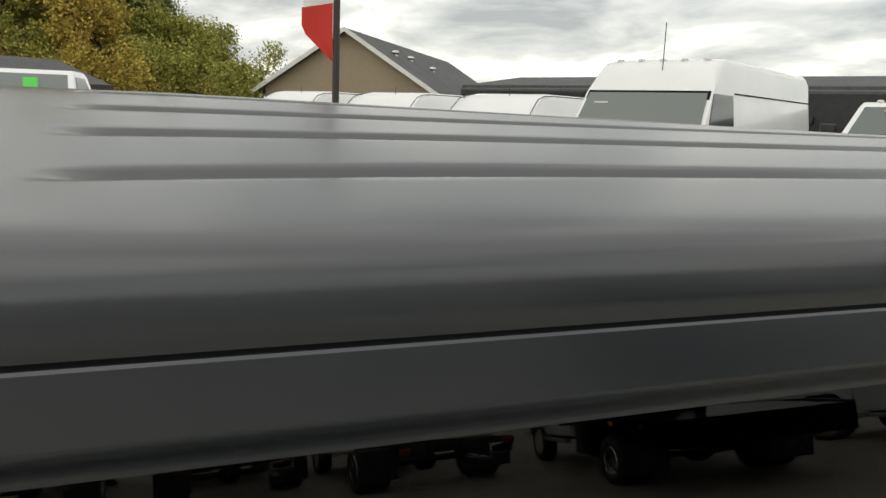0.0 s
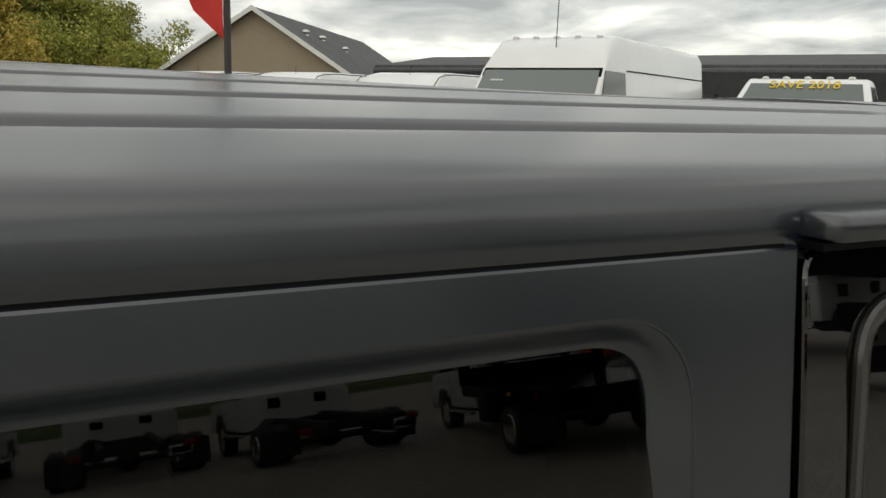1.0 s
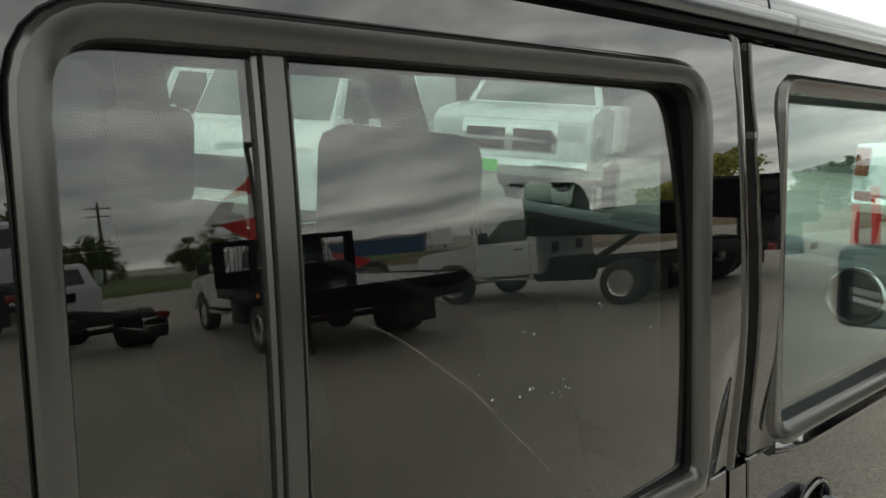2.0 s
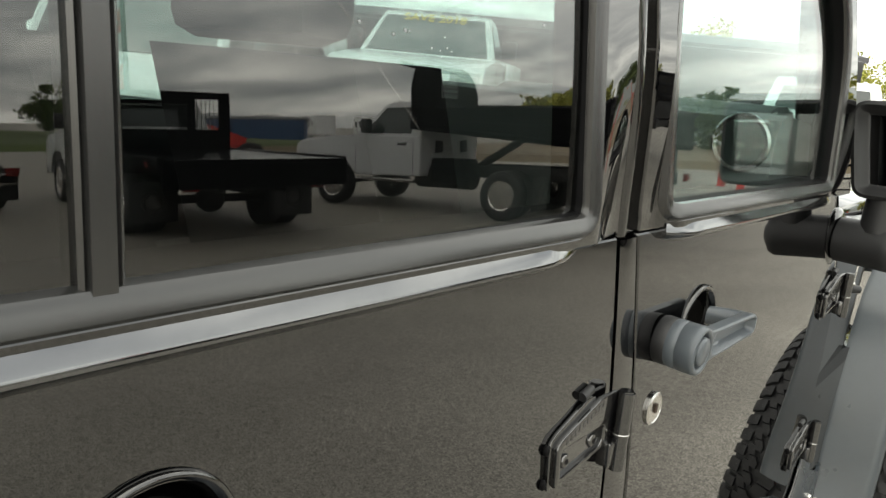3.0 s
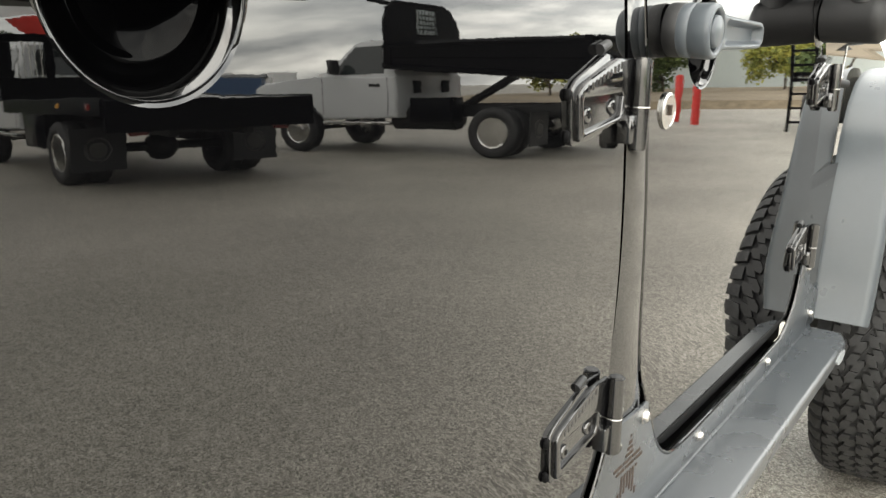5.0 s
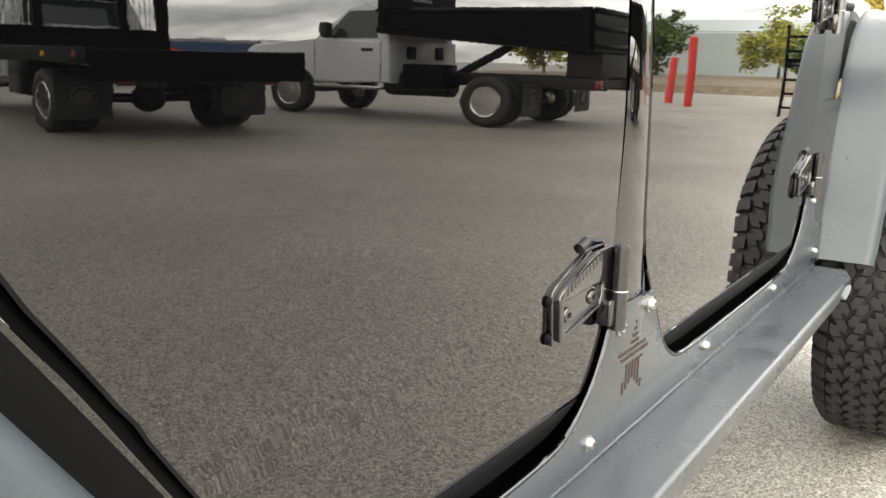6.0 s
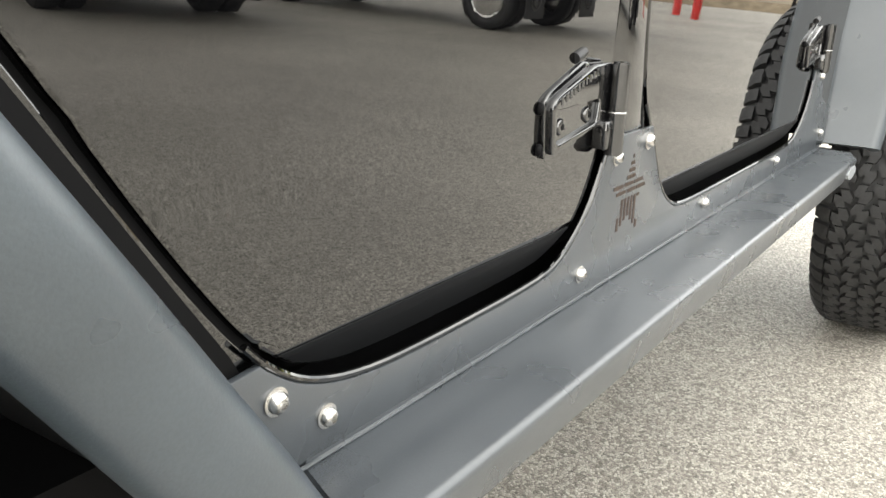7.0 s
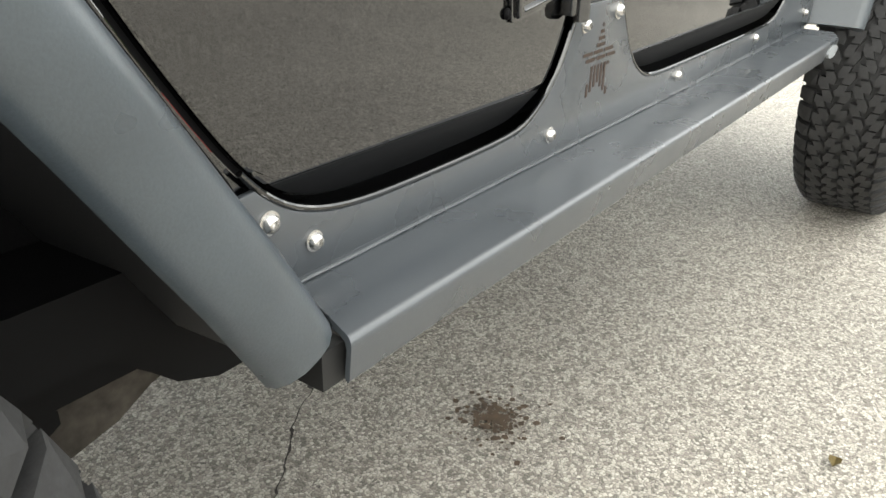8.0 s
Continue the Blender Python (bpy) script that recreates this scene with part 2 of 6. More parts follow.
LEAVES = [leaf_material("autumn_gold_leaves", (0.30, 0.24, 0.045), (0.60, 0.44, 0.09)),
          leaf_material("olive_green_leaves", (0.17, 0.20, 0.04), (0.45, 0.43, 0.09)),
          leaf_material("dark_green_leaves", (0.05, 0.085, 0.026), (0.15, 0.19, 0.055)),
          leaf_material("rust_brown_leaves", (0.26, 0.17, 0.06), (0.50, 0.33, 0.12))]
FILM = material("faint_dust_film", (0.55, 0.53, 0.48), 0.6)
FILM.node_tree.nodes["Principled BSDF"].inputs["Alpha"].default_value = 0.055


# ---- mesh helpers ----
def finish(name, bm, mat, parent=None, label="", smooth=35):
    bmesh.ops.recalc_face_normals(bm, faces=bm.faces[:])
    me = bpy.data.meshes.new(name)
    bm.to_mesh(me)
    bm.free()
    for m in (mat if isinstance(mat, (list, tuple)) else (mat,)):
        me.materials.append(m)
    if smooth:
        me.shade_smooth()
        me.set_sharp_from_angle(angle=radians(smooth))
    ob = new(name, me)
    if parent is not None:
        ob.parent = parent
    if label:
        ob["label"] = label
    return ob


def part(name, bm, mat, parent, label="", smooth=35):
    return finish(name, bm, mat, parent, label, smooth)


def thing(name, label, category, group="", kind="", at=None):
    e = new(name)
    e.empty_display_size = 0.2
    if at is not None:
        e.matrix_world = at
    return tagged(e, label, category, group, kind)


def box(bm, lo, hi, bevel=0.0, seg=2, m=None):
    made = bmesh.ops.create_cube(bm, size=1.0)["verts"]
    size, mid_ = Vector(hi) - Vector(lo), (Vector(hi) + Vector(lo)) / 2
    for v in made:
        v.co = Vector((v.co.x * size.x, v.co.y * size.y, v.co.z * size.z)) + mid_
        if m is not None:
            v.co = m @ v.co
    if bevel:
        edges = list({e for v in made for e in v.link_edges})
        bmesh.ops.bevel(bm, geom=edges, offset=bevel, segments=seg, affect="EDGES", profile=0.5)
    return bm


def ball(bm, at, size, u=12, v=8):
    made = bmesh.ops.create_uvsphere(bm, u_segments=u, v_segments=v, radius=1.0)["verts"]
    for q in made:
        q.co = Vector((q.co.x * size[0], q.co.y * size[1], q.co.z * size[2])) + Vector(at)
    return bm


def rod(bm, a, b, r, r2=None, seg=14, caps=True):
    a, b = Vector(a), Vector(b)
    turn = (b - a).to_track_quat("Z", "Y").to_matrix().to_4x4()
    m = Matrix.Translation((a + b) / 2) @ turn
    bmesh.ops.create_cone(bm, cap_ends=caps, segments=seg, radius1=r, radius2=r if r2 is None else r2, depth=(b - a).length, matrix=m)
    return bm


def lathe(bm, profile, m, seg=32, closed=False, caps=True):
    """Turns a profile of (radius, height) about the z axis of m."""
    rings = []
    for r, h in profile:
        rings.append([bm.verts.new(m @ Vector((r * math.cos(2 * math.pi * k / seg), r * math.sin(2 * math.pi * k / seg), h))) for k in range(seg)])
    pairs = list(zip(rings, rings[1:])) + ([(rings[-1], rings[0])] if closed else [])
    for one, two in pairs:
        for k in range(seg):
            bm.faces.new((one[k], one[(k + 1) % seg], two[(k + 1) % seg], two[k]))
    if not closed and caps:
        for ring in (rings[0], rings[-1]):
            if profile[rings.index(ring)][0] > 1e-4:
                bm.faces.new(ring)
    bmesh.ops.remove_doubles(bm, verts=bm.verts[:], dist=1e-6)
    return bm


def rounded(points, radius, steps=5):
    """A closed outline with its corners rounded; radius may be one number or one a corner."""
    out, n = [], len(points)
    for i, p in enumerate(points):
        r = radius[i] if isinstance(radius, (list, tuple)) else radius
        p, a, b = Vector(p), Vector(points[i - 1]), Vector(points[(i + 1) % n])
        if r <= 0:
            out.append(tuple(p))
            continue
        u, w = (a - p).normalized(), (b - p).normalized()
        r = min(r, (a - p).length * 0.49, (b - p).length * 0.49)
        for k in range(steps + 1):
            s = k / steps
            out.append(tuple(p + u * r * (1 - s) ** 2 + w * r * s ** 2))
    return out


def sheet(bm, outline, holes=(), y=None, levels=(), thick=0.0, edge=0.0, columns=()):
    """A panel in x and z with holes, whose y follows y(x, z), given thickness towards +y and a small bevelled rim."""
    loops = []
    for points in (outline, *holes):
        vs = [bm.verts.new((p[0], 0, p[1])) for p in points]
        loops.append([bm.edges.new((vs[i], vs[(i + 1) % len(vs)])) for i in range(len(vs))])
    if holes:
        bmesh.ops.triangle_fill(bm, use_beauty=True, use_dissolve=False, edges=[e for loop in loops for e in loop], normal=(0, -1, 0))
    else:
        bm.faces.new([v for v in bm.verts if v.is_valid][-len(outline):])
    for z in levels:
        bmesh.ops.bisect_plane(bm, geom=bm.verts[:] + bm.edges[:] + bm.faces[:], plane_co=(0, 0, z), plane_no=(0, 0, 1))
    for x in columns:
        bmesh.ops.bisect_plane(bm, geom=bm.verts[:] + bm.edges[:] + bm.faces[:], plane_co=(x, 0, 0), plane_no=(1, 0, 0))
    if y is not None:
        for v in bm.verts:
            v.co.y = y(v.co.x, v.co.z)
    if edge:
        bmesh.ops.remove_doubles(bm, verts=bm.verts[:], dist=min(0.0035, edge * 1.4))
    if thick:
        made = bmesh.ops.extrude_face_region(bm, geom=bm.faces[:])
        for v in made["geom"]:
            if isinstance(v, bmesh.types.BMVert):
                v.co.y += thick
        bmesh.ops.recalc_face_normals(bm, faces=bm.faces[:])
        if edge:
            rim = [e for e in bm.edges if len(e.link_faces) == 2 and e.calc_face_angle(0) > 1.2]
            bmesh.ops.bevel(bm, geom=rim, offset=edge, segments=2, affect="EDGES", profile=0.5)
    return bm


def sweep(bm, path, section, close=False):
    """Section: a function of the index that gives the ring of points at each station of the path."""
    rings = [[bm.verts.new(p) for p in section(i)] for i in range(path)]
    pairs = list(zip(rings, rings[1:])) + ([(rings[-1], rings[0])] if close else [])
    for one, two in pairs:
        for k in range(len(one)):
            bm.faces.new((one[k], one[(k + 1) % len(one)], two[(k + 1) % len(one)], two[k]))
    if not close:
        bm.faces.new(rings[0])
        bm.faces.new(rings[-1])
    return bm


def tube(bm, points, r, seg=10, close=False, up=(0, 1, 0)):
    pts, n = [Vector(p) for p in points], len(points)
    def ring(i):
        a = pts[(i - 1) % n] if close or i > 0 else pts[0]
        b = pts[(i + 1) % n] if close or i < n - 1 else pts[-1]
        t = (b - a).normalized()
        s = t.cross(Vector(up)).normalized()
        w = s.cross(t)
        rr = r(i) if callable(r) else r
        return [pts[i] + s * rr * math.cos(2 * math.pi * k / seg) + w * rr * math.sin(2 * math.pi * k / seg) for k in range(seg)]
    return sweep(bm, n, ring, close)


def ribbon(bm, loop_in, loop_out):
    """A band of quads between two closed rings of 3D points."""
    a, b = [bm.verts.new(p) for p in loop_in], [bm.verts.new(p) for p in loop_out]
    for k in range(len(a)):
        bm.faces.new((a[k], a[(k + 1) % len(a)], b[(k + 1) % len(a)], b[k]))
    return bm


def words(name, text, size, m, mat, parent, depth=0.004):
    c = bpy.data.curves.new(name, "FONT")
    c.body, c.size, c.extrude, c.align_x, c.align_y = text, size, depth, "CENTER", "CENTER"
    tmp = new(name, c)
    me = bpy.data.meshes.new_from_object(tmp.evaluated_get(bpy.context.evaluated_depsgraph_get()))
    bpy.data.objects.remove(tmp)
    me.materials.append(mat)
    ob = new(name, me)
    ob.parent = parent
    ob.matrix_local = m
    return ob


# ---- ground ----
bm = bmesh.new()
bmesh.ops.create_grid(bm, x_segments=60, y_segments=60, size=900)
tagged(finish("ground", bm, ASPHALT), "worn grey asphalt lot with pale stone chips", "ground", kind="structure")

# ---- the off-road vehicle: x runs forward along it, its near side is y = 0 ----
WIDE = 1.60
BELT, SEAM_Z = 1.345, 1.8170


def skin(x, z):
    """How far the near side stands in: upright below, rounding inwards towards the belt."""
    d = min(z, 1.345) - 1.03
    if d > 0:
        low = 0.1035 * d * d
    elif d > -0.14:
        low = 0.125 * d * d
    else:
        low = 0.00245 + 0.035 * min(0.11, -0.14 - d)
    # the foot turns under below 0.669 to deepen the dark band there
    return low + 0.30 * max(0.0, 0.669 - z) - 0.002


def upper(x, z):
    """The leaning, slightly curved window band above the belt."""
    d = max(0.0, z - 1.36)
    return -0.011 + 0.030 * d + 0.10 * d * d + 0.073 * d ** 3 + 0.12 * max(0.0, d - 0.235) ** 2 + 0.04 * (min(x, 0.0) + 0.53) ** 2


def frame_y(x, z):
    """The upper door frames, which lean less than the glass and run into the lower skin at the pillar."""
    d = max(0.0, z - 1.36)
    lean = -0.007 + 0.8 * (0.030 * d + 0.10 * d * d + 0.073 * d ** 3)
    w = min(1.0, max(0.0, (1.58 - z) / 0.235)) * min(1.0, max(0.0, (0.105 - abs(x - 0.01)) / 0.055))
    w = w * w * (3 - 2 * w)
    return lean + (0.0083 - lean) * w


def side_of_top(x, z):
    return -0.0095 + 0.092 * max(0.0, z - 1.4)


LOW = [0.669] + [0.62 + 0.03 * k for k in range(26)]
HIGH = [1.36 + 0.03 * k for k in range(17)]
PILLAR = [-0.10 + 0.01 * k for k in range(23)]
COLUMNS = [-0.74 + 0.05 * k for k in range(31)]

truck4 = thing("off_road_vehicle", "gloss black four-door off-road vehicle with grey hardtop, flares and steps", "car", at=pose(0, 0, 0))


def soften(points, rounds=2):
    """Cuts the corners of an open line, keeping its two ends."""
    pts = [Vector(q) for q in points]
    for _ in range(rounds):
        out = [pts[0]]
        for a, b in zip(pts, pts[1:]):
            out += [a.lerp(b, 0.25), a.lerp(b, 0.75)]
        pts = out + [pts[-1]]
    return [tuple(q) for q in pts]


def beside(points, d):
    """An open line moved outwards by d."""
    out, n = [], len(points)
    for i in range(n):
        t = (Vector(points[min(n - 1, i + 1)]) - Vector(points[max(0, i - 1)])).normalized()
        out.append((points[i][0] + t.y * d, points[i][1] - t.x * d))
    return out


# rear door, lower skin
rear_low = [(-0.014, BELT), (-0.778, BELT), (-0.778, 1.22), (-0.760, 1.13), (-0.725, 1.06), (-0.677, 0.992), (-0.627, 0.925), (-0.583, 0.862), (-0.549, 0.808),
            (-0.525, 0.770), (-0.496, 0.727), (-0.470, 0.692), (-0.446, 0.667), (-0.416, 0.648), (-0.370, 0.636), (-0.30, 0.6315), (-0.110, 0.6315), (-0.067, 0.642), (-0.022, 0.673),
            (0.005, 0.712), (0.020, 0.745), (0.027, 0.80), (0.028, 0.87), (0.025, 0.96), (0.016, 1.07), (0.002, 1.20)]
rear_low = [rear_low[0]] + [rear_low[1]] + soften(rear_low[2:], 2)
def disc(x, z, r, n=72):
    return [(x + r * math.cos(2 * math.pi * k / n), z + r * math.sin(2 * math.pi * k / n)) for k in range(n)]


bm = sheet(bmesh.new(), rear_low, [disc(-0.5515, 1.2020, 0.0550)], y=skin, levels=LOW, thick=0.045, edge=0.003)
rear_door = part("rear_door", bm, BLACK_PAINT, truck4, "gloss black rear door that mirrors the lot", smooth=10)
# front door, lower skin
front_low = [(0.034, BELT), (0.046, 1.27), (0.066, 1.15), (0.082, 1.048), (0.096, 0.937), (0.114, 0.82), (0.135, 0.775), (0.160, 0.733), (0.196, 0.672), (0.230, 0.646), (0.268, 0.633), (0.40, 0.6315),
             (0.840, 0.6315), (0.900, 0.642), (0.945, 0.668), (0.975, 0.702), (0.992, 0.745), (1.0, 0.80), (1.0, 1.10), (0.985, 1.20), (0.90, BELT)]
front_low = [front_low[0]] + soften(front_low[1:-3], 2) + front_low[-3:]
bm = sheet(bmesh.new(), front_low, [disc(0.2425, 1.1975, 0.0550)], y=skin, levels=LOW, thick=0.045, edge=0.003)
front_door = part("front_door", bm, BLACK_PAINT, truck4, "gloss black front door that mirrors the lot", smooth=10)


def dark_foot(parent, outline):
    """Dark strip on a door's turned-under foot that stands for the step's reflection."""
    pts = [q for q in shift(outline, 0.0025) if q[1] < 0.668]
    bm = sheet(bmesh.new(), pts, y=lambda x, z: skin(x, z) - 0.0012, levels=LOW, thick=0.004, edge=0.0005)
    part("reflection_strip", bm, REFLECTION_BLACK, parent, "dark strip standing for the step's reflection on the door foot")


def shift(outline, d):
    """Moves an outline inwards by d."""
    out, n = [], len(outline)
    area = sum(outline[i][0] * outline[(i + 1) % n][1] - outline[(i + 1) % n][0] * outline[i][1] for i in range(n))
    s = 1 if area > 0 else -1
    for i in range(n):
        a, b = Vector(outline[i - 1]), Vector(outline[(i + 1) % n])
        t = (b - a).normalized()
        out.append((outline[i][0] - s * t.y * d, outline[i][1] + s * t.x * d))
    return out


dark_foot(rear_door, rear_low)
dark_foot(front_door, front_low)
# upper frames with window openings
rear_out = rounded([(-0.014, BELT + 0.001), (-0.782, BELT + 0.001), (-0.7845, 1.812), (-0.083, 1.812)], [0, 0, 0.022, 0.015])
rear_hole = rounded([(-0.096, 1.358), (-0.727, 1.358), (-0.733, 1.774), (-0.134, 1.780)], [0.035, 0.03, 0.055, 0.055], 7)
bm = sheet(bmesh.new(), rear_out, [rear_hole], frame_y, HIGH, 0.040, 0.0025, PILLAR)
part("window_frame", bm, BLACK_PAINT, rear_door, "gloss black upper door frame", smooth=12)
front_out = [(0.034, BELT + 0.001), (0.92, BELT + 0.001), (0.815, 1.60), (0.70, 1.812), (-0.050, 1.812)]
front_hole = rounded([(0.072, 1.358), (0.760, 1.358), (0.755, 1.60), (0.645, 1.780), (0.014, 1.780)], [0.03, 0.03, 0.08, 0.06, 0.04], 6)
bm = sheet(bmesh.new(), front_out, [front_hole], frame_y, HIGH, 0.040, 0.0025, PILLAR)
part("window_frame", bm, BLACK_PAINT, front_door, "gloss black upper door frame", smooth=12)


def seal(outline, bands, parent, mat, label):
    """A moulded ring round a window: bands of (inset, depth) in metres."""
    bm = bmesh.new()
    rings = []
    for inset, depth in bands:
        pts = shift(outline, inset)
        rings.append([(x, frame_y(x, z) + depth, z) for x, z in pts])
    for a, b in zip(rings, rings[1:]):
        ribbon(bm, a, b)
    bmesh.ops.remove_doubles(bm, verts=bm.verts[:], dist=1e-6)
    return part("window_seal", bm, mat, parent, label, smooth=28)


# a raised satin lip, a dark channel outside it and a dark wall down to the glass
seal(rear_hole, [(-0.006, 0.003), (-0.004, 0.0035), (-0.001, 0.003), (0.0, -0.001)], rear_door, SEAM_BLACK, "black channel round the window")
seal(rear_hole, [(0.0, 0.002), (0.0005, -0.004), (0.003, -0.0068), (0.0125, -0.0055), (0.0185, -0.0025), (0.0205, 0.002), (0.0208, 0.006)], rear_door, SEAL_GREY, "satin grey window surround")
seal(rear_hole, [(0.0207, 0.004), (0.0225, 0.010), (0.024, 0.020), (0.026, 0.036)], rear_door, SEAM_BLACK, "black inner window rubber")
seal(front_hole, [(-0.003, 0.0), (0.0, -0.004), (0.002, -0.0065), (0.012, -0.005), (0.018, -0.0015), (0.0195, 0.004)], front_door, SEAL_GREY, "satin grey window surround")
seal(front_hole, [(0.0193, 0.003), (0.021, 0.012), (0.025, 0.036)], front_door, SEAM_BLACK, "black inner window rubber")
for hole, parent, mat, label in ((rear_hole, rear_door, GLASS_DARK, "dark tinted side window"), (front_hole, front_door, GLASS_GREEN, "clear greenish side window")):
    bm = sheet(bmesh.new(), shift(hole, 0.018), y=lambda x, z: upper(x, z) + 0.007, levels=HIGH, thick=0.004, columns=COLUMNS)
    pane_ob = part("window_glass", bm, [mat, CLEAR], parent, label, smooth=60)
    pane_ob.visible_shadow = False
    for f in pane_ob.data.polygons:
        f.material_index = 1 if f.normal.y > 0.3 else 0
# dried specks on the rear window
rnd = random.Random(31)
bm = bmesh.new()
for cx_, cz_, n_s, spread in ((-0.335, 1.511, 7, 0.011), (-0.372, 1.517, 4, 0.006), (-0.287, 1.574, 3, 0.006), (-0.36, 1.55, 6, 0.05)):
    for k in range(n_s):
        px, pz, r_ = cx_ + rnd.gauss(0, spread), cz_ + rnd.gauss(0, spread * 0.4), rnd.uniform(0.0004, 0.0011)
        ball(bm, (px, upper(px, pz) + 0.0067, pz), (r_ * 1.3, 0.0003, r_), 6, 4)
tagged(part("dust_specks", bm, BADGE_GREY, rear_door, "pale dried specks on the glass"), kind="stuff")
# a faint curved wipe mark on the rear window
bm = bmesh.new()
line = soften([(-0.545, 1.600), (-0.511, 1.584), (-0.475, 1.558), (-0.434, 1.529), (-0.394, 1.488), (-0.361, 1.460), (-0.340, 1.435)], 2)
for k in range(len(line) - 1):
    s0, s1 = k / (len(line) - 1), (k + 1) / (len(line) - 1)
    quad = []
    for (px, pz), s_, side in ((line[k], s0, -1), (line[k + 1], s1, -1), (line[k + 1], s1, 1), (line[k], s0, 1)):
        w_ = 0.0003 + 0.0034 * s_ * (1 - s_) * (1 if side < 0 else 0.4)
        qx, qz = px + side * w_ * 0.7, pz + side * w_ * 0.7
        quad.append(bm.verts.new((qx, upper(qx, qz) + 0.0060, qz)))
    bm.faces.new(quad)
tagged(part("wipe_mark", bm, FILM, rear_door, "faint pale wipe mark on the glass"), kind="stuff")
# divider bar of the rear window
bm = bmesh.new()
sweep(bm, 14, lambda i: [(x - 0.0006 * i, upper(-0.58, 1.372 + 0.0302 * i) + q, 1.372 + 0.0302 * i) for x, q in ((-0.5985, 0.020), (-0.5985, 0.0035), (-0.5960, 0.0015), (-0.5945, 0.0040), (-0.5930, 0.0), (-0.5800, 0.0), (-0.5785, 0.0040), (-0.5770, 0.0015), (-0.5745, 0.0035), (-0.5745, 0.020))])
part("divider_bar", bm, SEAL_GREY, rear_door, "grey upright bar dividing the window", smooth=25)


def belt_moulding(x0, x1, parent):
    """The bright sloping ledge below a window."""
    bm = bmesh.new()
    prof = [(0.0050, 1.3575), (-0.0030, 1.3572), (-0.0048, 1.3558), (-0.0118, 1.3418), (-0.0126, 1.3395), (-0.0124, 1.3374), (-0.0100, 1.3350), (0.004, 1.3270), (0.012, 1.3240)]
    n = 24
    def ring(i):
        s = i / (n - 1)
        x = x0 + (x1 - x0) * s
        taper = min(1.0, min(s, 1 - s) * 14 + 0.12)
        return [(x, y if y > 0 else y * taper, 1.3475 + (z - 1.3475) * (0.55 + 0.45 * taper)) for y, z in prof]
    sweep(bm, n, ring)
    return part("belt_moulding", bm, BRIGHT_TRIM, parent, "dark polished sloping ledge below the window", smooth=25)


belt_moulding(-0.772, -0.118, rear_door)
belt_moulding(0.085, 0.800, front_door)

# centre pillar strip, quarter panel and the black sides behind the doors
front_edge = [q for q in rear_low[2:] if q[0] > -0.03 and q[1] > 0.665] + [(-0.014, BELT)]
back_edge = [q for q in front_low if q[0] < 0.232 and q[1] > 0.645][::-1]
rear_slant = [q for q in rear_low[2:] if q[0] < -0.445]
rear_bottom = [q for q in rear_low[2:] if q[0] > -0.47 and q[1] < 0.745]
front_bottom = [q for q in front_low if q[1] < 0.745]
pillar = [(x + 0.006, z - 0.004) for x, z in front_edge] + [(x - 0.006, z - 0.004) for x, z in reversed(back_edge)]
bm = sheet(bmesh.new(), pillar, y=lambda x, z: skin(x, z) - 0.001 + 1.9 * (x - 0.200 + 0.138 * z) ** 2, levels=LOW, thick=0.03, edge=0.0, columns=[0.006 * k for k in range(1, 40)])
part("centre_pillar", bm, BLACK_PAINT, truck4, "gloss black pillar between the doors", smooth=10)
bm = bmesh.new()
tube(bm, [(-0.006 - 0.150 * (z - BELT), frame_y(-0.05, z) + 0.0065 if z > BELT else skin(0, z) + 0.0055, z) for z in [BELT + 0.001 + 0.0275 * k for k in range(18)]], 0.0085, 14)
part("pillar_bead", bm, BLACK_PAINT, truck4, "rounded black edge of the rear door")
bm = bmesh.new()
sheet(bm, [(-0.02, BELT), (0.05, BELT), (-0.032, 1.812), (-0.102, 1.812)], y=lambda x, z: frame_y(x, z) + 0.008, levels=HIGH, thick=0.03)
part("upper_pillar", bm, BLACK_PAINT, truck4)
# where the rear flare meets the body, in (x, z)
rear_line = [(-0.461, 0.588), (-0.477, 0.613), (-0.508, 0.664), (-0.542, 0.716), (-0.579, 0.774), (-0.608, 0.818), (-0.658, 0.893), (-0.708, 0.965), (-0.763, 1.038), (-0.82, 1.10), (-0.90, 1.15), (-1.0, 1.172), (-1.2, 1.178), (-1.45, 1.172), (-1.6, 1.13), (-1.7, 1.03), (-1.77, 0.9)]
quarter = [(-0.7845, BELT), *beside(rear_slant, 0.0065),
           (-0.430, 0.600), (-0.452, 0.580), *beside(rear_line[1:], -0.012), (-1.82, 0.8), (-1.92, 0.8), (-1.92, BELT)]
bm = sheet(bmesh.new(), quarter, y=lambda x, z: skin(x, z) + 0.002, levels=LOW, thick=0.04, edge=0.001)
part("quarter_panel", bm, BLACK_PAINT, truck4, "gloss black rear quarter panel", smooth=10)
cowl = [(1.006, 0.628), (1.006, 1.10), (0.992, 1.20), (0.95, 1.29), (1.25, 1.27), (1.9, 1.24), (2.28, 1.20), (2.28, 0.95), (1.45, 0.95), (1.30, 0.628)]
bm = sheet(bmesh.new(), cowl, y=lambda x, z: skin(x, z) + 0.003 + 0.05 * max(0.0, x - 1.15) ** 2, levels=LOW, thick=0.04, edge=0.003)
part("cowl_side", bm, BLACK_PAINT, truck4, "gloss black cowl and bonnet side", smooth=10)
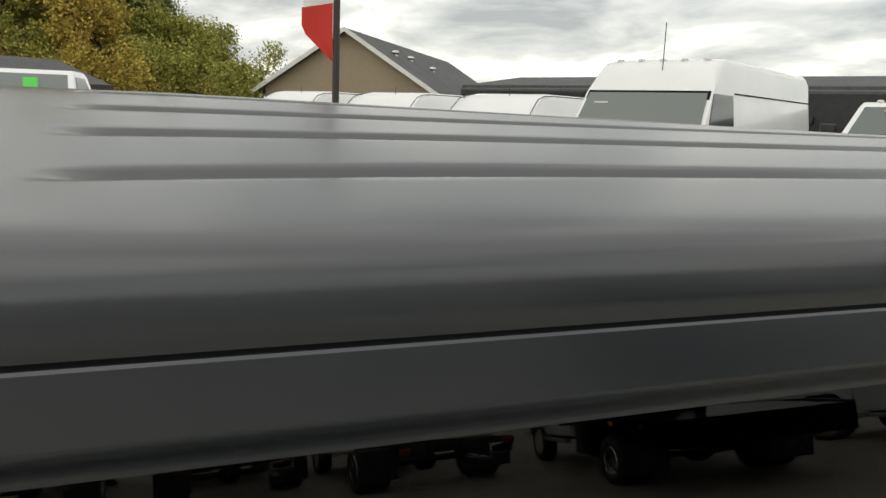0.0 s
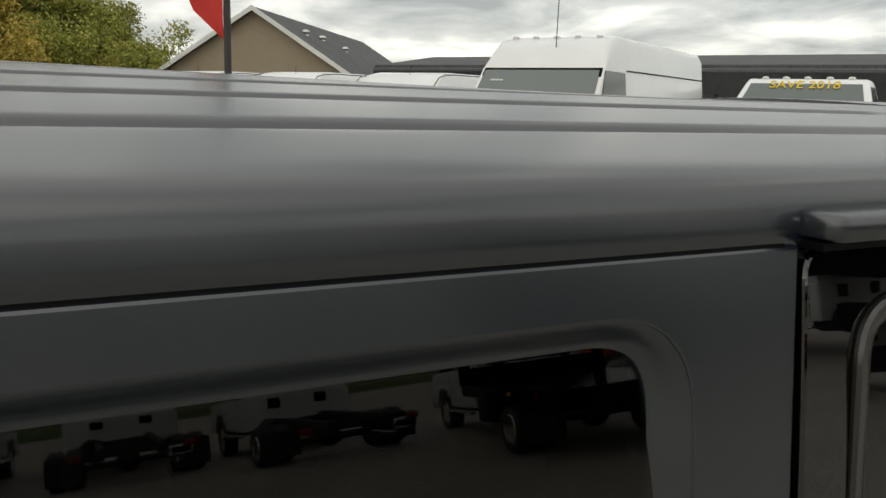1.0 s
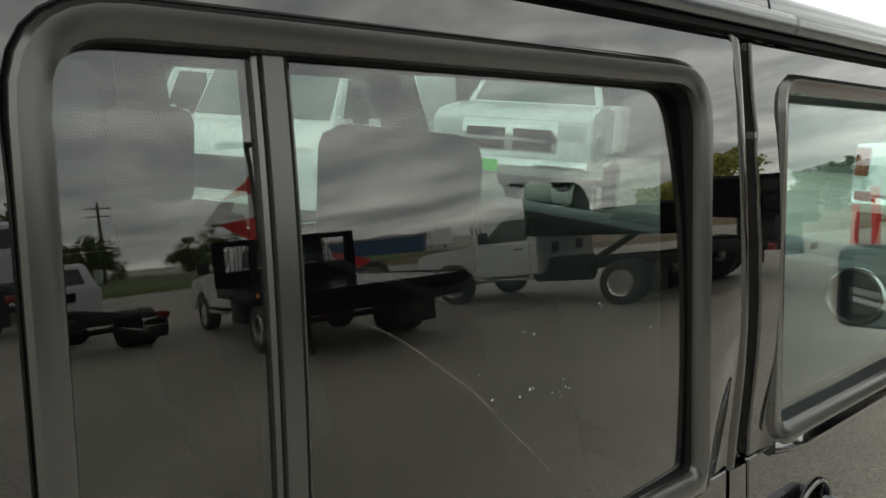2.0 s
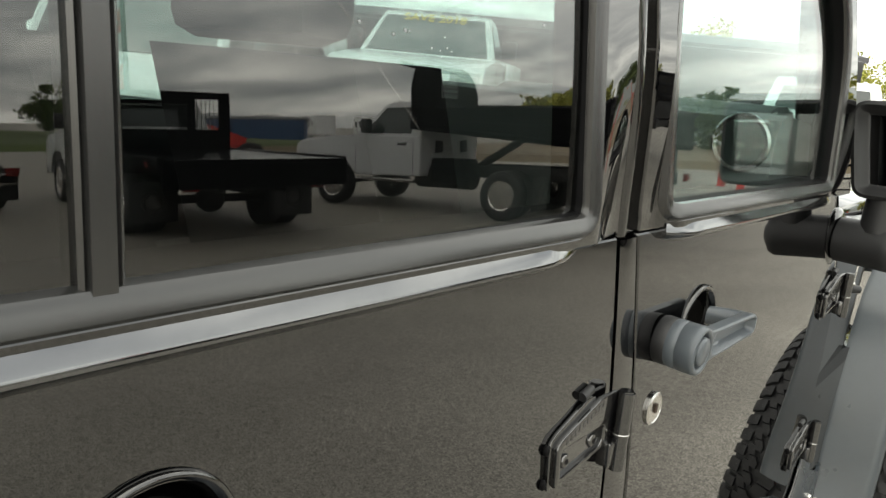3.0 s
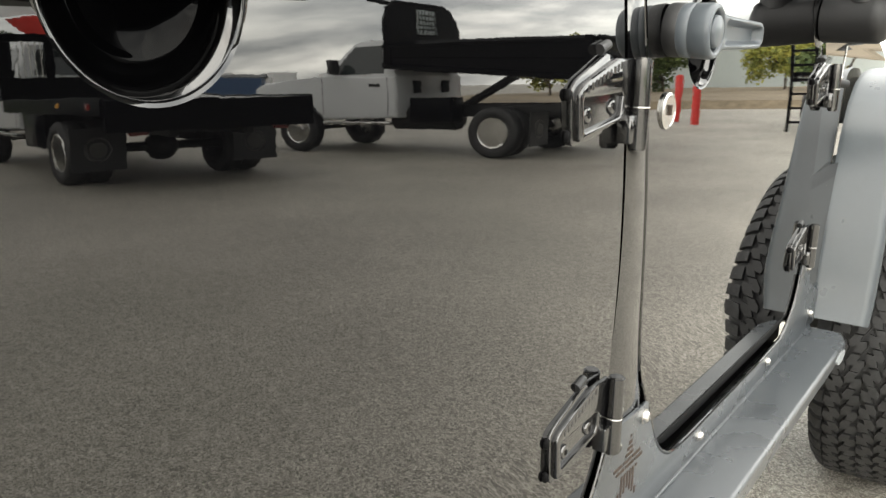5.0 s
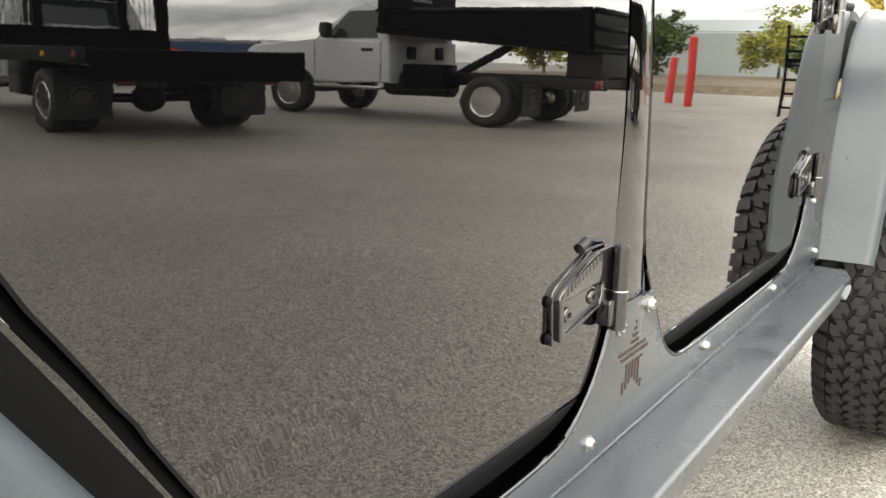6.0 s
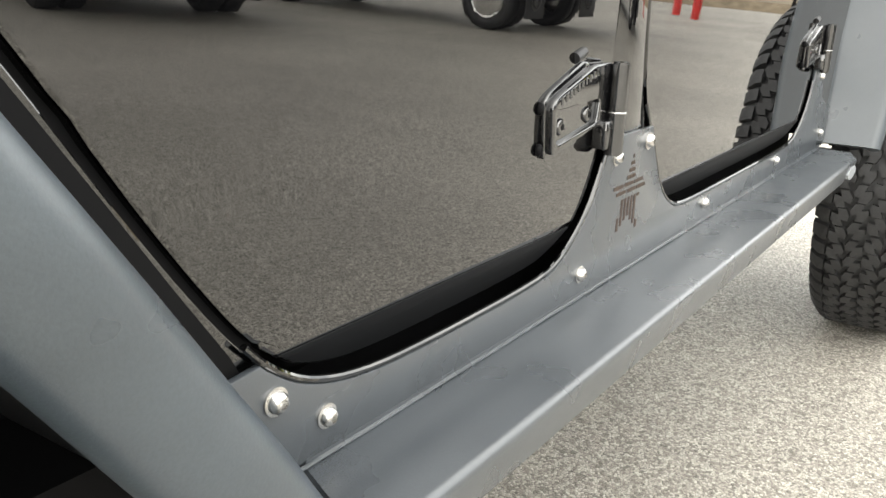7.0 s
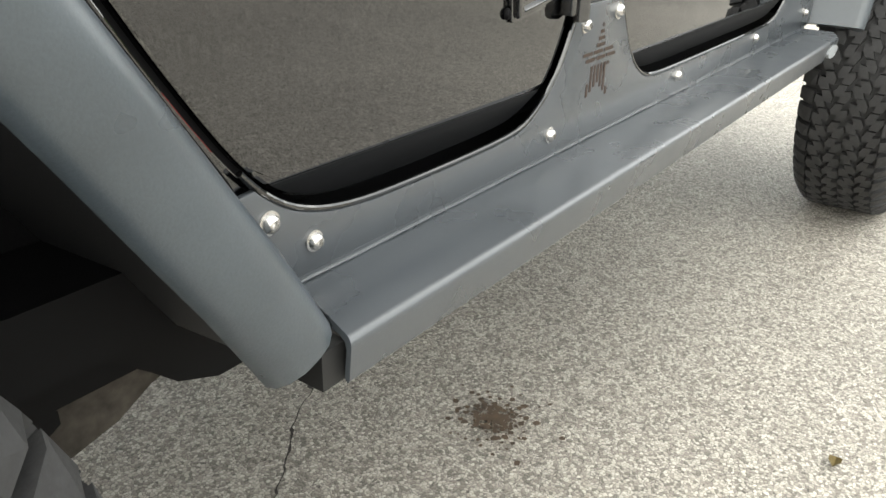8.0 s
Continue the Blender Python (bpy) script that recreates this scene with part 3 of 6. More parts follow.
# dark linings behind the door gaps
for outline in (rear_low, front_low):
    bm = sheet(bmesh.new(), shift(outline, -0.014), y=lambda x, z: 0.047, thick=0.005)
    part("gap_liner", bm, SEAM_BLACK, truck4)
bm = bmesh.new()
box(bm, (-0.80, 0.058, 1.34), (-0.70, 0.064, 1.81))
part("gap_liner", bm, SEAM_BLACK, truck4)
# black strip added inside the gap to stop stray reflections between the panels
bm = bmesh.new()
inner, outer = beside(rear_slant, -0.004), beside(rear_slant, 0.011)
sweep(bm, len(inner), lambda i: [(p[0], y, p[1]) for p, y in ((inner[i], 0.012), (outer[i], 0.012), (outer[i], 0.018), (inner[i], 0.018))])
part("gap_filler", bm, SEAM_BLACK, truck4, "black filler strip that keeps the gap behind the door dark")
# gloss lip of the body below each door, beyond the dark gap
for pts in (rear_bottom, front_bottom):
    bm = bmesh.new()
    tube(bm, [(x, 0.0, z) for x, z in beside(pts, 0.0064)], 0.0030, 10)
    part("sill_lip", bm, BLACK_PAINT, truck4, "thin gloss lip below the door")

# body floor, far side and bonnet
bm = bmesh.new()
box(bm, (-1.90, 0.05, 0.56), (1.10, WIDE - 0.05, 0.62))
box(bm, (-1.92, 0.05, 0.62), (-1.88, WIDE - 0.05, BELT))
box(bm, (1.02, 0.05, 0.62), (1.06, WIDE - 0.05, 1.22))
part("floor_pan", bm, SEAM_BLACK, truck4)
bm = bmesh.new()
box(bm, (1.00, 0.10, 1.20), (2.28, WIDE - 0.10, 1.28), 0.03)
part("bonnet", bm, BLACK_PAINT, truck4, "gloss black bonnet")


def far(name, outline, holes, mat, f, z, thick=-0.03):
    bm = sheet(bmesh.new(), outline, holes, lambda x, zz: WIDE - f(x, zz), z, thick)
    return part(name, bm, mat, truck4)


far("far_rear_door", rear_low, (), BLACK_PAINT, skin, LOW)
far("far_front_door", front_low, (), BLACK_PAINT, skin, LOW)
far("far_quarter_panel", quarter, (), BLACK_PAINT, skin, LOW)
far("far_rear_frame", rear_out, [rear_hole], BLACK_PAINT, upper, HIGH)
far("far_front_frame", front_out, [front_hole], BLACK_PAINT, upper, HIGH)
far("far_rear_glass", shift(rear_hole, -0.004), (), GLASS_PRIVACY, upper, HIGH, -0.004).visible_shadow = False
far("far_front_glass", shift(front_hole, -0.004), (), GLASS_GREEN, upper, HIGH, -0.004).visible_shadow = False
for x0, x1, lean in ((-0.81, -0.75, 0.005), (-0.05, 0.07, 0.065)):
    bm = bmesh.new()
    sweep(bm, 2, lambda i: [(x - lean * i, y, (1.34, 1.83)[i]) for x, y in ((x0, WIDE - 0.075), (x1, WIDE - 0.075), (x1, WIDE - 0.068), (x0, WIDE - 0.068))])
    part("far_pillar_trim", bm, PLASTIC, truck4, "black inner pillar trim")
bm = bmesh.new()
box(bm, (-1.90, WIDE - 0.070, 0.62), (1.02, WIDE - 0.062, 1.338))
part("far_inner_trim", bm, PLASTIC, truck4, "black inner door trim")
# windscreen frame and glass
bm = bmesh.new()
for y in (0.045, WIDE - 0.105):
    sweep(bm, 2, lambda i, y=y: [((1.0, 0.735)[i] + dx, y + dy, (1.25, 1.82)[i]) for dx, dy in ((-0.03, 0), (0.03, 0), (0.03, 0.06), (-0.03, 0.06))])
box(bm, (0.70, 0.05, 1.80), (0.78, WIDE - 0.05, 1.86), 0.012)
part("windscreen_frame", bm, BLACK_PAINT, truck4, "gloss black windscreen frame")
bm = bmesh.new()
sweep(bm, 2, lambda i: [((1.0, 0.745)[i] + dx, y, (1.25, 1.81)[i]) for dx, y in ((0, 0.10), (0.004, 0.10), (0.004, WIDE - 0.10), (0, WIDE - 0.10))])
part("windscreen", bm, GLASS_GREEN, truck4).visible_shadow = False

# ---- hardtop ----

def hardtop_section():
    """Half section from the seam over the shoulder to the crown, as (y, z)."""
    pts = [(0.030, SEAM_Z + 0.0005), (0.0308, 1.830), (0.0316, 1.842), (0.0327, 1.8500), (0.0352, 1.8565), (0.0395, 1.8612), (0.0465, 1.8648)]
    for k in range(1, 13):
        u = 0.0715 * k / 12
        pts.append((0.0465 + u, 1.8648 + 0.155 * u + 0.0036 * (1 - math.exp(-u / 0.012))))
    y = 0.14
    while y < WIDE / 2:
        pts.append((y, 1.8795 + 0.053 * (1 - (1 - (y - 0.118) / 0.682) ** 2)))
        y += 0.0075
    return pts


half = hardtop_section()
ribs = (0.194, 0.348, 0.505, 0.665)


def ease(s):
    s = min(1.0, max(0.0, s))
    return s * s * (3 - 2 * s)


def rib_drop(x, y):
    """The pressed channels along the roof, running out softly at both ends."""
    c = min(y, WIDE - y)
    ends = min(1.0, max(0.0, (x + 1.700) / 0.07)) * min(1.0, max(0.0, (-0.22 - x) / 0.10))
    ends = ends * ends * (3 - 2 * ends)
    return sum(0.0125 / (1 + ((c - r) / 0.0115) ** 6) for r in ribs) * ends + 0.006 * ease((c - 0.05) / 0.16) * ease((0.46 - c) / 0.26) * max(0.0, -1.30 - x) ** 2 / 0.16 - ease((c - 0.40) / 0.35) * min(0.014, max(-0.008, -0.008 - 0.0185 * (x + 0.4)))


full = [(y, z) for y, z in half] + [(WIDE - y, z) for y, z in reversed(half)]
stations = sorted({-1.93, -1.90, -1.80, -1.72, *[-1.77 + 0.012 * k for k in range(16)], *[-1.58 + 0.10 * k for k in range(13)], *[-0.36 + 0.015 * k for k in range(11)], -0.18, -0.10, -0.004})


def top_ring(x):
    end = max(0.0, (-1.86 - x) / 0.07)
    return [(x, y, z - rib_drop(x, y) - 0.05 * end * end) for y, z in full]


bm = bmesh.new()
rows = [[bm.verts.new(p) for p in top_ring(x)] for x in stations]
for one, two in zip(rows, rows[1:]):
    for k in range(len(one) - 1):
        bm.faces.new((one[k], one[k + 1], two[k + 1], two[k]))
made = bmesh.ops.extrude_face_region(bm, geom=bm.faces[:])
for v in made["geom"]:
    if isinstance(v, bmesh.types.BMVert):
        v.co.z -= 0.02
        v.co.y += 0.012 if v.co.y < WIDE / 2 else -0.012
hardtop = part("hardtop", bm, TOP_GREY, truck4, "dark grey satin hardtop with pressed roof ribs", smooth=40)
# front roof panel, parted from the rear shell by a seam
bm = bmesh.new()
rows = [[bm.verts.new((x, y, z - 0.004 * max(0.0, (x - 0.45) / 0.25) ** 2 - (0.0006 if x < 0.005 else 0))) for y, z in full] for x in (0.002, 0.012, 0.1, 0.25, 0.45, 0.6, 0.72, 0.76)]
for one, two in zip(rows, rows[1:]):
    for k in range(len(one) - 1):
        bm.faces.new((one[k], one[k + 1], two[k + 1], two[k]))
made = bmesh.ops.extrude_face_region(bm, geom=bm.faces[:])
for v in made["geom"]:
    if isinstance(v, bmesh.types.BMVert):
        v.co.z -= 0.02
part("front_roof_panel", bm, TOP_GREY, truck4, "grey removable front roof panel", smooth=40)
# side of the hardtop below the seam, with the quarter window
top_side = rounded([(-0.7868, 1.352), (-0.7868, 1.8145), (-1.92, 1.8145), (-1.92, 1.352)], [0, 0.0, 0.0, 0.0])
quarter_hole = rounded([(-0.884, 1.42), (-0.886, 1.776), (-1.79, 1.776), (-1.79, 1.42)], [0.09, 0.075, 0.09, 0.09], 9)
bm = sheet(bmesh.new(), top_side, [quarter_hole], side_of_top, HIGH, 0.03, 0.0025, [-1.85 + 0.08 * k for k in range(13)] + [-0.86, -0.84, -0.82, -0.805])
part("hardtop_side", bm, TOP_GREY, truck4, "grey hardtop side wall", smooth=12)
bm = bmesh.new()
rings = []
for inset, depth in ((-0.004, 0.0), (0.003, 0.003), (0.010, 0.012), (0.017, 0.019), (0.022, 0.021), (0.024, 0.034)):
    rings.append([(x, side_of_top(x, z) + depth, z) for x, z in shift(quarter_hole, inset)])
for a, b in zip(rings, rings[1:]):
    ribbon(bm, a, b)
bmesh.ops.remove_doubles(bm, verts=bm.verts[:], dist=1e-6)
part("window_recess", bm, TOP_GREY, truck4, smooth=50)
bm = sheet(bmesh.new(), shift(quarter_hole, 0.015), y=lambda x, z: 0.0185 + 0.215 * (z - 1.4) ** 2 + 0.026 * (z - 1.62), levels=HIGH, thick=0.004)
part("quarter_window", bm, GLASS_PRIVACY, truck4, "dark tinted rear quarter window", smooth=60).visible_shadow = False
far("far_hardtop_side", top_side, [quarter_hole], TOP_GREY, side_of_top, HIGH)
far("far_quarter_window", shift(quarter_hole, -0.004), (), GLASS_PRIVACY, side_of_top, HIGH, -0.004).visible_shadow = False
bm = bmesh.new()
box(bm, (-1.93, 0.04, 1.35), (-1.90, 0.20, 1.82))
box(bm, (-1.93, WIDE - 0.20, 1.35), (-1.90, WIDE - 0.04, 1.82))
box(bm, (-1.93, 0.2, 1.74), (-1.90, WIDE - 0.2, 1.82))
part("tail_frame", bm, TOP_GREY, truck4)
# drip rail over the doors, with its dark end pocket
bm = bmesh.new()
rail = [(-0.003, 1.8195), (-0.0045, 1.821), (-0.0056, 1.829), (-0.0056, 1.8340), (-0.0042, 1.8370), (-0.0010, 1.8386), (0.012, 1.8400), (0.045, 1.8425), (0.045, 1.8195)]
xs = [-0.786, -0.7855, -0.7835, -0.7795, -0.774, -0.60, -0.30, -0.004, 0.0, 0.004, 0.30, 0.60, 0.76]
shrink = [0.45, 0.66, 0.84, 0.955, 1, 1, 1, 1, 0.86, 1, 1, 1, 1]
sweep(bm, len(xs), lambda i: [(xs[i], 0.036 + (y - 0.030) * shrink[i], 1.83 + (z - 1.83) * shrink[i]) for y, z in rail])
part("drip_rail", bm, TOP_GREY, truck4, "grey rounded drip rail over the doors", smooth=40)
bm = bmesh.new()
box(bm, (-0.783, 0.012, 1.8125), (0.75, 0.045, 1.8183))
part("rail_gap", bm, SEAM_BLACK, truck4)
bm = bmesh.new()
ball(bm, (-0.788, 0.0345, 1.831), (0.0045, 0.0035, 0.0095))
part("rail_end_pocket", bm, SEAM_BLACK, truck4, "dark pocket at the end of the rail")
bm = bmesh.new()
rod(bm, (-0.790, 0.0290, 1.833), (-0.790, 0.034, 1.833), 0.0014)
part("rail_screw", bm, STEEL, truck4)
bm = bmesh.new()
box(bm, (-1.925, 0.0305, 1.8120), (-0.80, 0.060, 1.8180))
part("seam_gap", bm, SEAM_BLACK, truck4, "dark seam along the hardtop")


# ---- door handles ----
def handle(x, z, parent, turned=0.0):
    """Recessed bowl, round lock housing and paddle grip; x, z is the bowl's middle."""
    base = new("door_handle")
    base.parent = parent
    base.matrix_local = Matrix.Translation((x, skin(x, z), z)) @ pose(0, 0, 0, 90 + 2.2, 0, 0)
    base["label"] = "pale grey paddle handle over a round black bowl"
    bm = bmesh.new()
    bowl_at = Matrix.Translation((0.0045, -0.0045, 0))
    lathe(bm, [(0.0550, 0.0011), (0.0537, -0.0002), (0.0520, -0.0024), (0.0504, -0.0052), (0.0493, -0.0085), (0.0486, -0.0130)], bowl_at, 72, caps=False)
    part("bowl_lip", bm, BLACK_PAINT, base, "gloss black rolled lip of the bowl", smooth=60)
    bm = bmesh.new()
    lathe(bm, [(0.0487, -0.0128), (0.0470, -0.0180), (0.0436, -0.0235), (0.0381, -0.0290), (0.0307, -0.0335), (0.0220, -0.0368), (0.0119, -0.0390), (0.0005, -0.0398)], bowl_at, 72, caps=False)
    part("bowl", bm, BOWL_BLACK, base, "round finger bowl, its dark reflection put into the black", smooth=60)
    bm = bmesh.new()
    lathe(bm, [(0.0607, -0.003), (0.0601, 0.0003), (0.0587, 0.0014), (0.0567, 0.0017), (0.0547, 0.0009)], bowl_at, 72, caps=False)
    part("bowl_rim", bm, BLACK_PAINT, base, "rounded gloss rim", smooth=60)
    at = Matrix.Translation((-0.113, 0.006, 0))
    bm = bmesh.new()
    lathe(bm, [(0.0, 0.0), (0.0290, 0.0), (0.0300, 0.003), (0.0300, 0.014), (0.0285, 0.017), (0.0, 0.017)], at, 36)
    part("lock_base", bm, PLASTIC, base, "black base ring")
    bm = bmesh.new()
    lathe(bm, [(0.0, 0.015), (0.0290, 0.016), (0.0302, 0.019), (0.0302, 0.0285), (0.0292, 0.0295), (0.0302, 0.0305), (0.0306, 0.047), (0.0296, 0.0518), (0.0270, 0.0540), (0.0240, 0.0535), (0.0222, 0.0505), (0.0215, 0.044), (0.0, 0.044)], at, 44)
    part("lock_housing", bm, HANDLE_GREY, base, "pale grey round housing", smooth=50)
    bm = bmesh.new()
    lathe(bm, [(0.0160, 0.0443), (0.0214, 0.0443), (0.0214, 0.0448), (0.0160, 0.0448)], at, 36, True)
    part("button_gap", bm, SEAM_BLACK, base, "dark gap round the button")
    bm = bmesh.new()
    lathe(bm, [(0.0, 0.043), (0.0172, 0.043), (0.0178, 0.0515), (0.0170, 0.0545), (0.0150, 0.0558), (0.0, 0.0562)], at, 36)
    part("push_button", bm, HANDLE_GREY, base, "round push button", smooth=50)
    # paddle: a dished bar from the housing to a soft-cornered end, then a leg back to the door
    bm = bmesh.new()
    nx, ny, x0, x1 = 54, 20, -0.096, 0.070
    def half_width(px):
        s = (px - x0) / (x1 - x0)
        w = 0.0232 - 0.0035 * min(1.0, s / 0.22) * (2 - min(1.0, s / 0.22)) - 0.0040 * s
        e = max(0.0, (px - (x1 - 0.015)) / 0.015)
        return w - 0.0125 * (1 - math.sqrt(max(0.0, 1 - e * e)))
    def ease(v):
        v = min(1.0, max(0.0, v))
        return v * v * (3 - 2 * v)
    tops, lows = [], []
    for i in range(nx):
        s = i / (nx - 1)
        px = x0 + (x1 - x0) * (1 - (1 - s) ** 1.35)
        w = half_width(px)
        up, down = [], []
        for j in range(ny + 1):
            q = -math.cos(math.pi * j / ny)
            d = min(w * (1 - abs(q)), (x1 - px) + 0.0004)
            round_off = 0.0034 * (1 - math.sqrt(max(0.0, 1 - (1 - min(1.0, d / 0.0034)) ** 2)))
            floor = ease((d - 0.0042) / 0.0048) * ease((px + 0.078 - 0.45 * (q * w) ** 2 / 0.02) / 0.010)
            h = 0.0515 + 0.0035 * s - round_off - 0.0125 * floor
            up.append(bm.verts.new((px, q * w + 0.006 + 0.002 * s, h)))
            down.append(bm.verts.new((px, q * w * 0.95 + 0.006 + 0.002 * s, 0.0515 + 0.0035 * s - 0.0185 + 0.003 * abs(q) ** 4)))
        tops.append(up)
        lows.append(down)
    for a, b in ((tops, 0), (lows, 1)):
        for one, two in zip(a, a[1:]):
            for k in range(ny):
                bm.faces.new((one[k], one[k + 1], two[k + 1], two[k]))
    for k in (0, ny):
        for i in range(nx - 1):
            bm.faces.new((tops[i][k], tops[i + 1][k], lows[i + 1][k], lows[i][k]))
    for i in (0, nx - 1):
        for k in range(ny):
            bm.faces.new((tops[i][k], tops[i][k + 1], lows[i][k + 1], lows[i][k]))
    part("grip", bm, HANDLE_GREY, base, "dished pale grey paddle", smooth=50)
    bm = bmesh.new()
    sweep(bm, 9, lambda i: [(0.0565 - 0.014 * (i / 8) ** 1.6 + 0.0115 * math.cos(2 * math.pi * k / 18) * (1 - 0.1 * i / 8), 0.008 + 0.0150 * math.sin(2 * math.pi * k / 18) * (1 - 0.15 * i / 8), 0.0405 - 0.0425 * i / 8) for k in range(18)])
    part("grip_leg", bm, HANDLE_GREY, base, "pale grey leg of the grip", smooth=50)
    return base


handle(-0.556, 1.2065, rear_door)
handle(0.238, 1.202, front_door)
bm = bmesh.new()
lathe(bm, [(0.0, 0.0), (0.0215, 0.0), (0.0215, 0.003), (0.0185, 0.0045), (0.0175, 0.0035), (0.0, 0.0035)], pose(0.128, skin(0, 1.117), 1.117, 90, 0, 0), 28)
part("round_badge", bm, STEEL, front_door, "small round silver badge", smooth=40)
bm = bmesh.new()
box(bm, (0.125, -0.0075, 1.112), (0.131, -0.0045, 1.124), 0.0006, 1)
part("badge_mark", bm, RUST, front_door)


# ---- hinges ----
def hinge(x, z, label):
    """Cast door hinge: barrel at x, leaf plate reaching back over the door with a raised rim and two bolts."""
    h = new("door_hinge")
    h.parent, h["label"] = truck4, label
    h.matrix_local = Matrix.Translation((x, skin(x, z), z))
    bm = bmesh.new()
    rod(bm, (0, -0.017, -0.047), (0, -0.017, 0.047), 0.0098, seg=20)
    bmesh.ops.bevel(bm, geom=[e for e in bm.edges if e.calc_face_angle(0) > 1.2], offset=0.002, segments=2, affect="EDGES")
    box(bm, (-0.022, -0.018, -0.040), (0.004, -0.001, -0.010), 0.003)
    part("barrel", bm, GUNMETAL, h, "polished black hinge barrel")
    bm = bmesh.new()
    lathe(bm, [(0.0099, -0.0008), (0.0103, 0.0), (0.0099, 0.0008)], pose(0, -0.017, -0.003), 20, caps=False)
    part("barrel_ring", bm, STEEL, h)
    # flat foot on the door
    foot = rounded([(-0.040, -0.026), (-0.126, -0.036), (-0.131, 0.017), (-0.122, 0.0255), (-0.060, 0.050), (-0.044, 0.048)], [0.004, 0.005, 0.004, 0.008, 0.005, 0.006], 3)
    bm = sheet(bmesh.new(), foot, y=lambda px, pz: -0.0042, thick=0.0042, edge=0.0014)
    part("leaf_foot", bm, GUNMETAL, h, "flat foot of the hinge leaf", smooth=30)
    # raised leaf with a slanted upper edge round an open recess
    raised = rounded([(-0.004, -0.018), (-0.030, -0.016), (-0.121, -0.032), (-0.125, 0.014), (-0.116, 0.0215), (-0.042, 0.046), (-0.004, 0.046)], [0.002, 0.006, 0.004, 0.005, 0.006, 0.006, 0.002], 3)
    recess = rounded([(-0.030, -0.0105), (-0.113, -0.0235), (-0.116, 0.009), (-0.027, 0.0125)], [0.006, 0.004, 0.004, 0.004], 3)
    bm = sheet(bmesh.new(), raised, [recess], y=lambda px, pz: -0.0102, thick=0.0065, edge=0.0020)
    part("leaf_plate", bm, GUNMETAL, h, "cast leaf plate with raised bright rim", smooth=30)
    bm = sheet(bmesh.new(), shift(recess, -0.003), y=lambda px, pz: -0.0056, thick=0.002)
    part("recess_floor", bm, GUNMETAL, h, "flat recess of the leaf")
    for k in range(10):
        x_, z_ = -0.110 + 0.0078 * k, 0.0135 + 0.0024 * k
        bm = bmesh.new()
        box(bm, (x_, -0.0107, z_), (x_ + (0.0052 if k % 3 else 0.0036), -0.0100, z_ + 0.0075), 0.0005, 1)
        part("cast_mark", bm, SEAL_GREY if k % 2 else BLACK_TRIM, h)
    for bx, bz in ((-0.102, -0.0075), (-0.047, -0.0015)):
        bm = bmesh.new()
        lathe(bm, [(0.0, 0.0), (0.0082, 0.0), (0.0082, 0.0008), (0.0068, 0.0030), (0.0036, 0.0036), (0.0, 0.0036)], pose(bx, -0.0054, bz, 90, 0, 0), 18)
        bolt = part("hinge_bolt", bm, GUNMETAL, h, "dark bolt head", smooth=40)
        bm = bmesh.new()
        lathe(bm, [(0.0, 0.0), (0.0032, 0.0), (0.0032, 0.0006), (0.0, 0.0006)], pose(bx, -0.0089, bz, 90, 0, 0), 6)
        part("bolt_socket", bm, SEAM_BLACK, bolt)
    for bx, bz in ((-0.134, 0.012), (-0.132, -0.026)):
        bm = bmesh.new()
        ball(bm, (bx, -0.002, bz), (0.004, 0.004, 0.006), 8, 6)
        part("rubber_pad", bm, SEAM_BLACK, h)
    bm = bmesh.new()
    rod(bm, (-0.074, -0.002, 0.053), (-0.056, -0.002, 0.0585), 0.0055, 0.0050, 12)
    part("end_cap", bm, PLASTIC, h)
    return h


hinge(0.008, 1.129, "upper hinge of the rear door, polished black casting")
hinge(0.012, 0.780, "lower hinge of the rear door, polished black casting")
hinge(1.012, 1.131, "upper hinge of the front door, polished black casting")
hinge(1.014, 0.801, "lower hinge of the front door, polished black casting")

# ---- rocker plate and step ----
slider = thing("rock_slider", "grey powder-coated steel step with rocker plate bolted along the sill", "side step", at=pose(0, 0, 0))
STEP_Z = 0.585
plate = [(-0.480, STEP_Z), (-0.510, 0.640), (-0.514, 0.660), (-0.490, 0.667)]
plate += [q for q in beside(rear_bottom, 0.0092) if q[0] > -0.462] + [(0.029, 0.746), (0.147, 0.746)] + [q for q in beside(front_bottom, 0.0092) if q[0] < 0.997]
plate += [(1.003, 0.750), (1.006, 0.765), (1.06, 0.765), (1.10, 0.70), (1.20, 0.66), (1.20, STEP_Z)]
bm = sheet(bmesh.new(), plate, y=lambda x, z: -0.003, thick=0.006, edge=0.001)
part("rocker_plate", bm, STEP_GREY, slider, "grey steel plate along the sill")
bm = bmesh.new()
prof = [(-0.004, STEP_Z + 0.002), (-0.004, STEP_Z - 0.004), (-0.0838, STEP_Z - 0.0045), (-0.0872, STEP_Z - 0.0052), (-0.0896, STEP_Z - 0.0070), (-0.0909, STEP_Z - 0.0098), (-0.0911, STEP_Z - 0.0135), (-0.0865, STEP_Z - 0.043),
        (-0.083, STEP_Z - 0.047), (-0.079, STEP_Z - 0.044), (-0.0835, STEP_Z - 0.018), (-0.081, STEP_Z - 0.0125), (-0.074, STEP_Z - 0.011), (0.03, STEP_Z - 0.010), (0.03, STEP_Z + 0.002)]
xs = [-0.425, -0.2, 0.1, 0.4, 0.7, 0.95, 1.10, 1.155]
inn = [1, 1, 1, 1, 1, 1, 1, 0.80]
sweep(bm, len(xs), lambda i: [(xs[i] - (0.40 * max(0, -y) if i == 0 else 0), y * inn[i] if y < -0.01 else y, z) for y, z in prof])
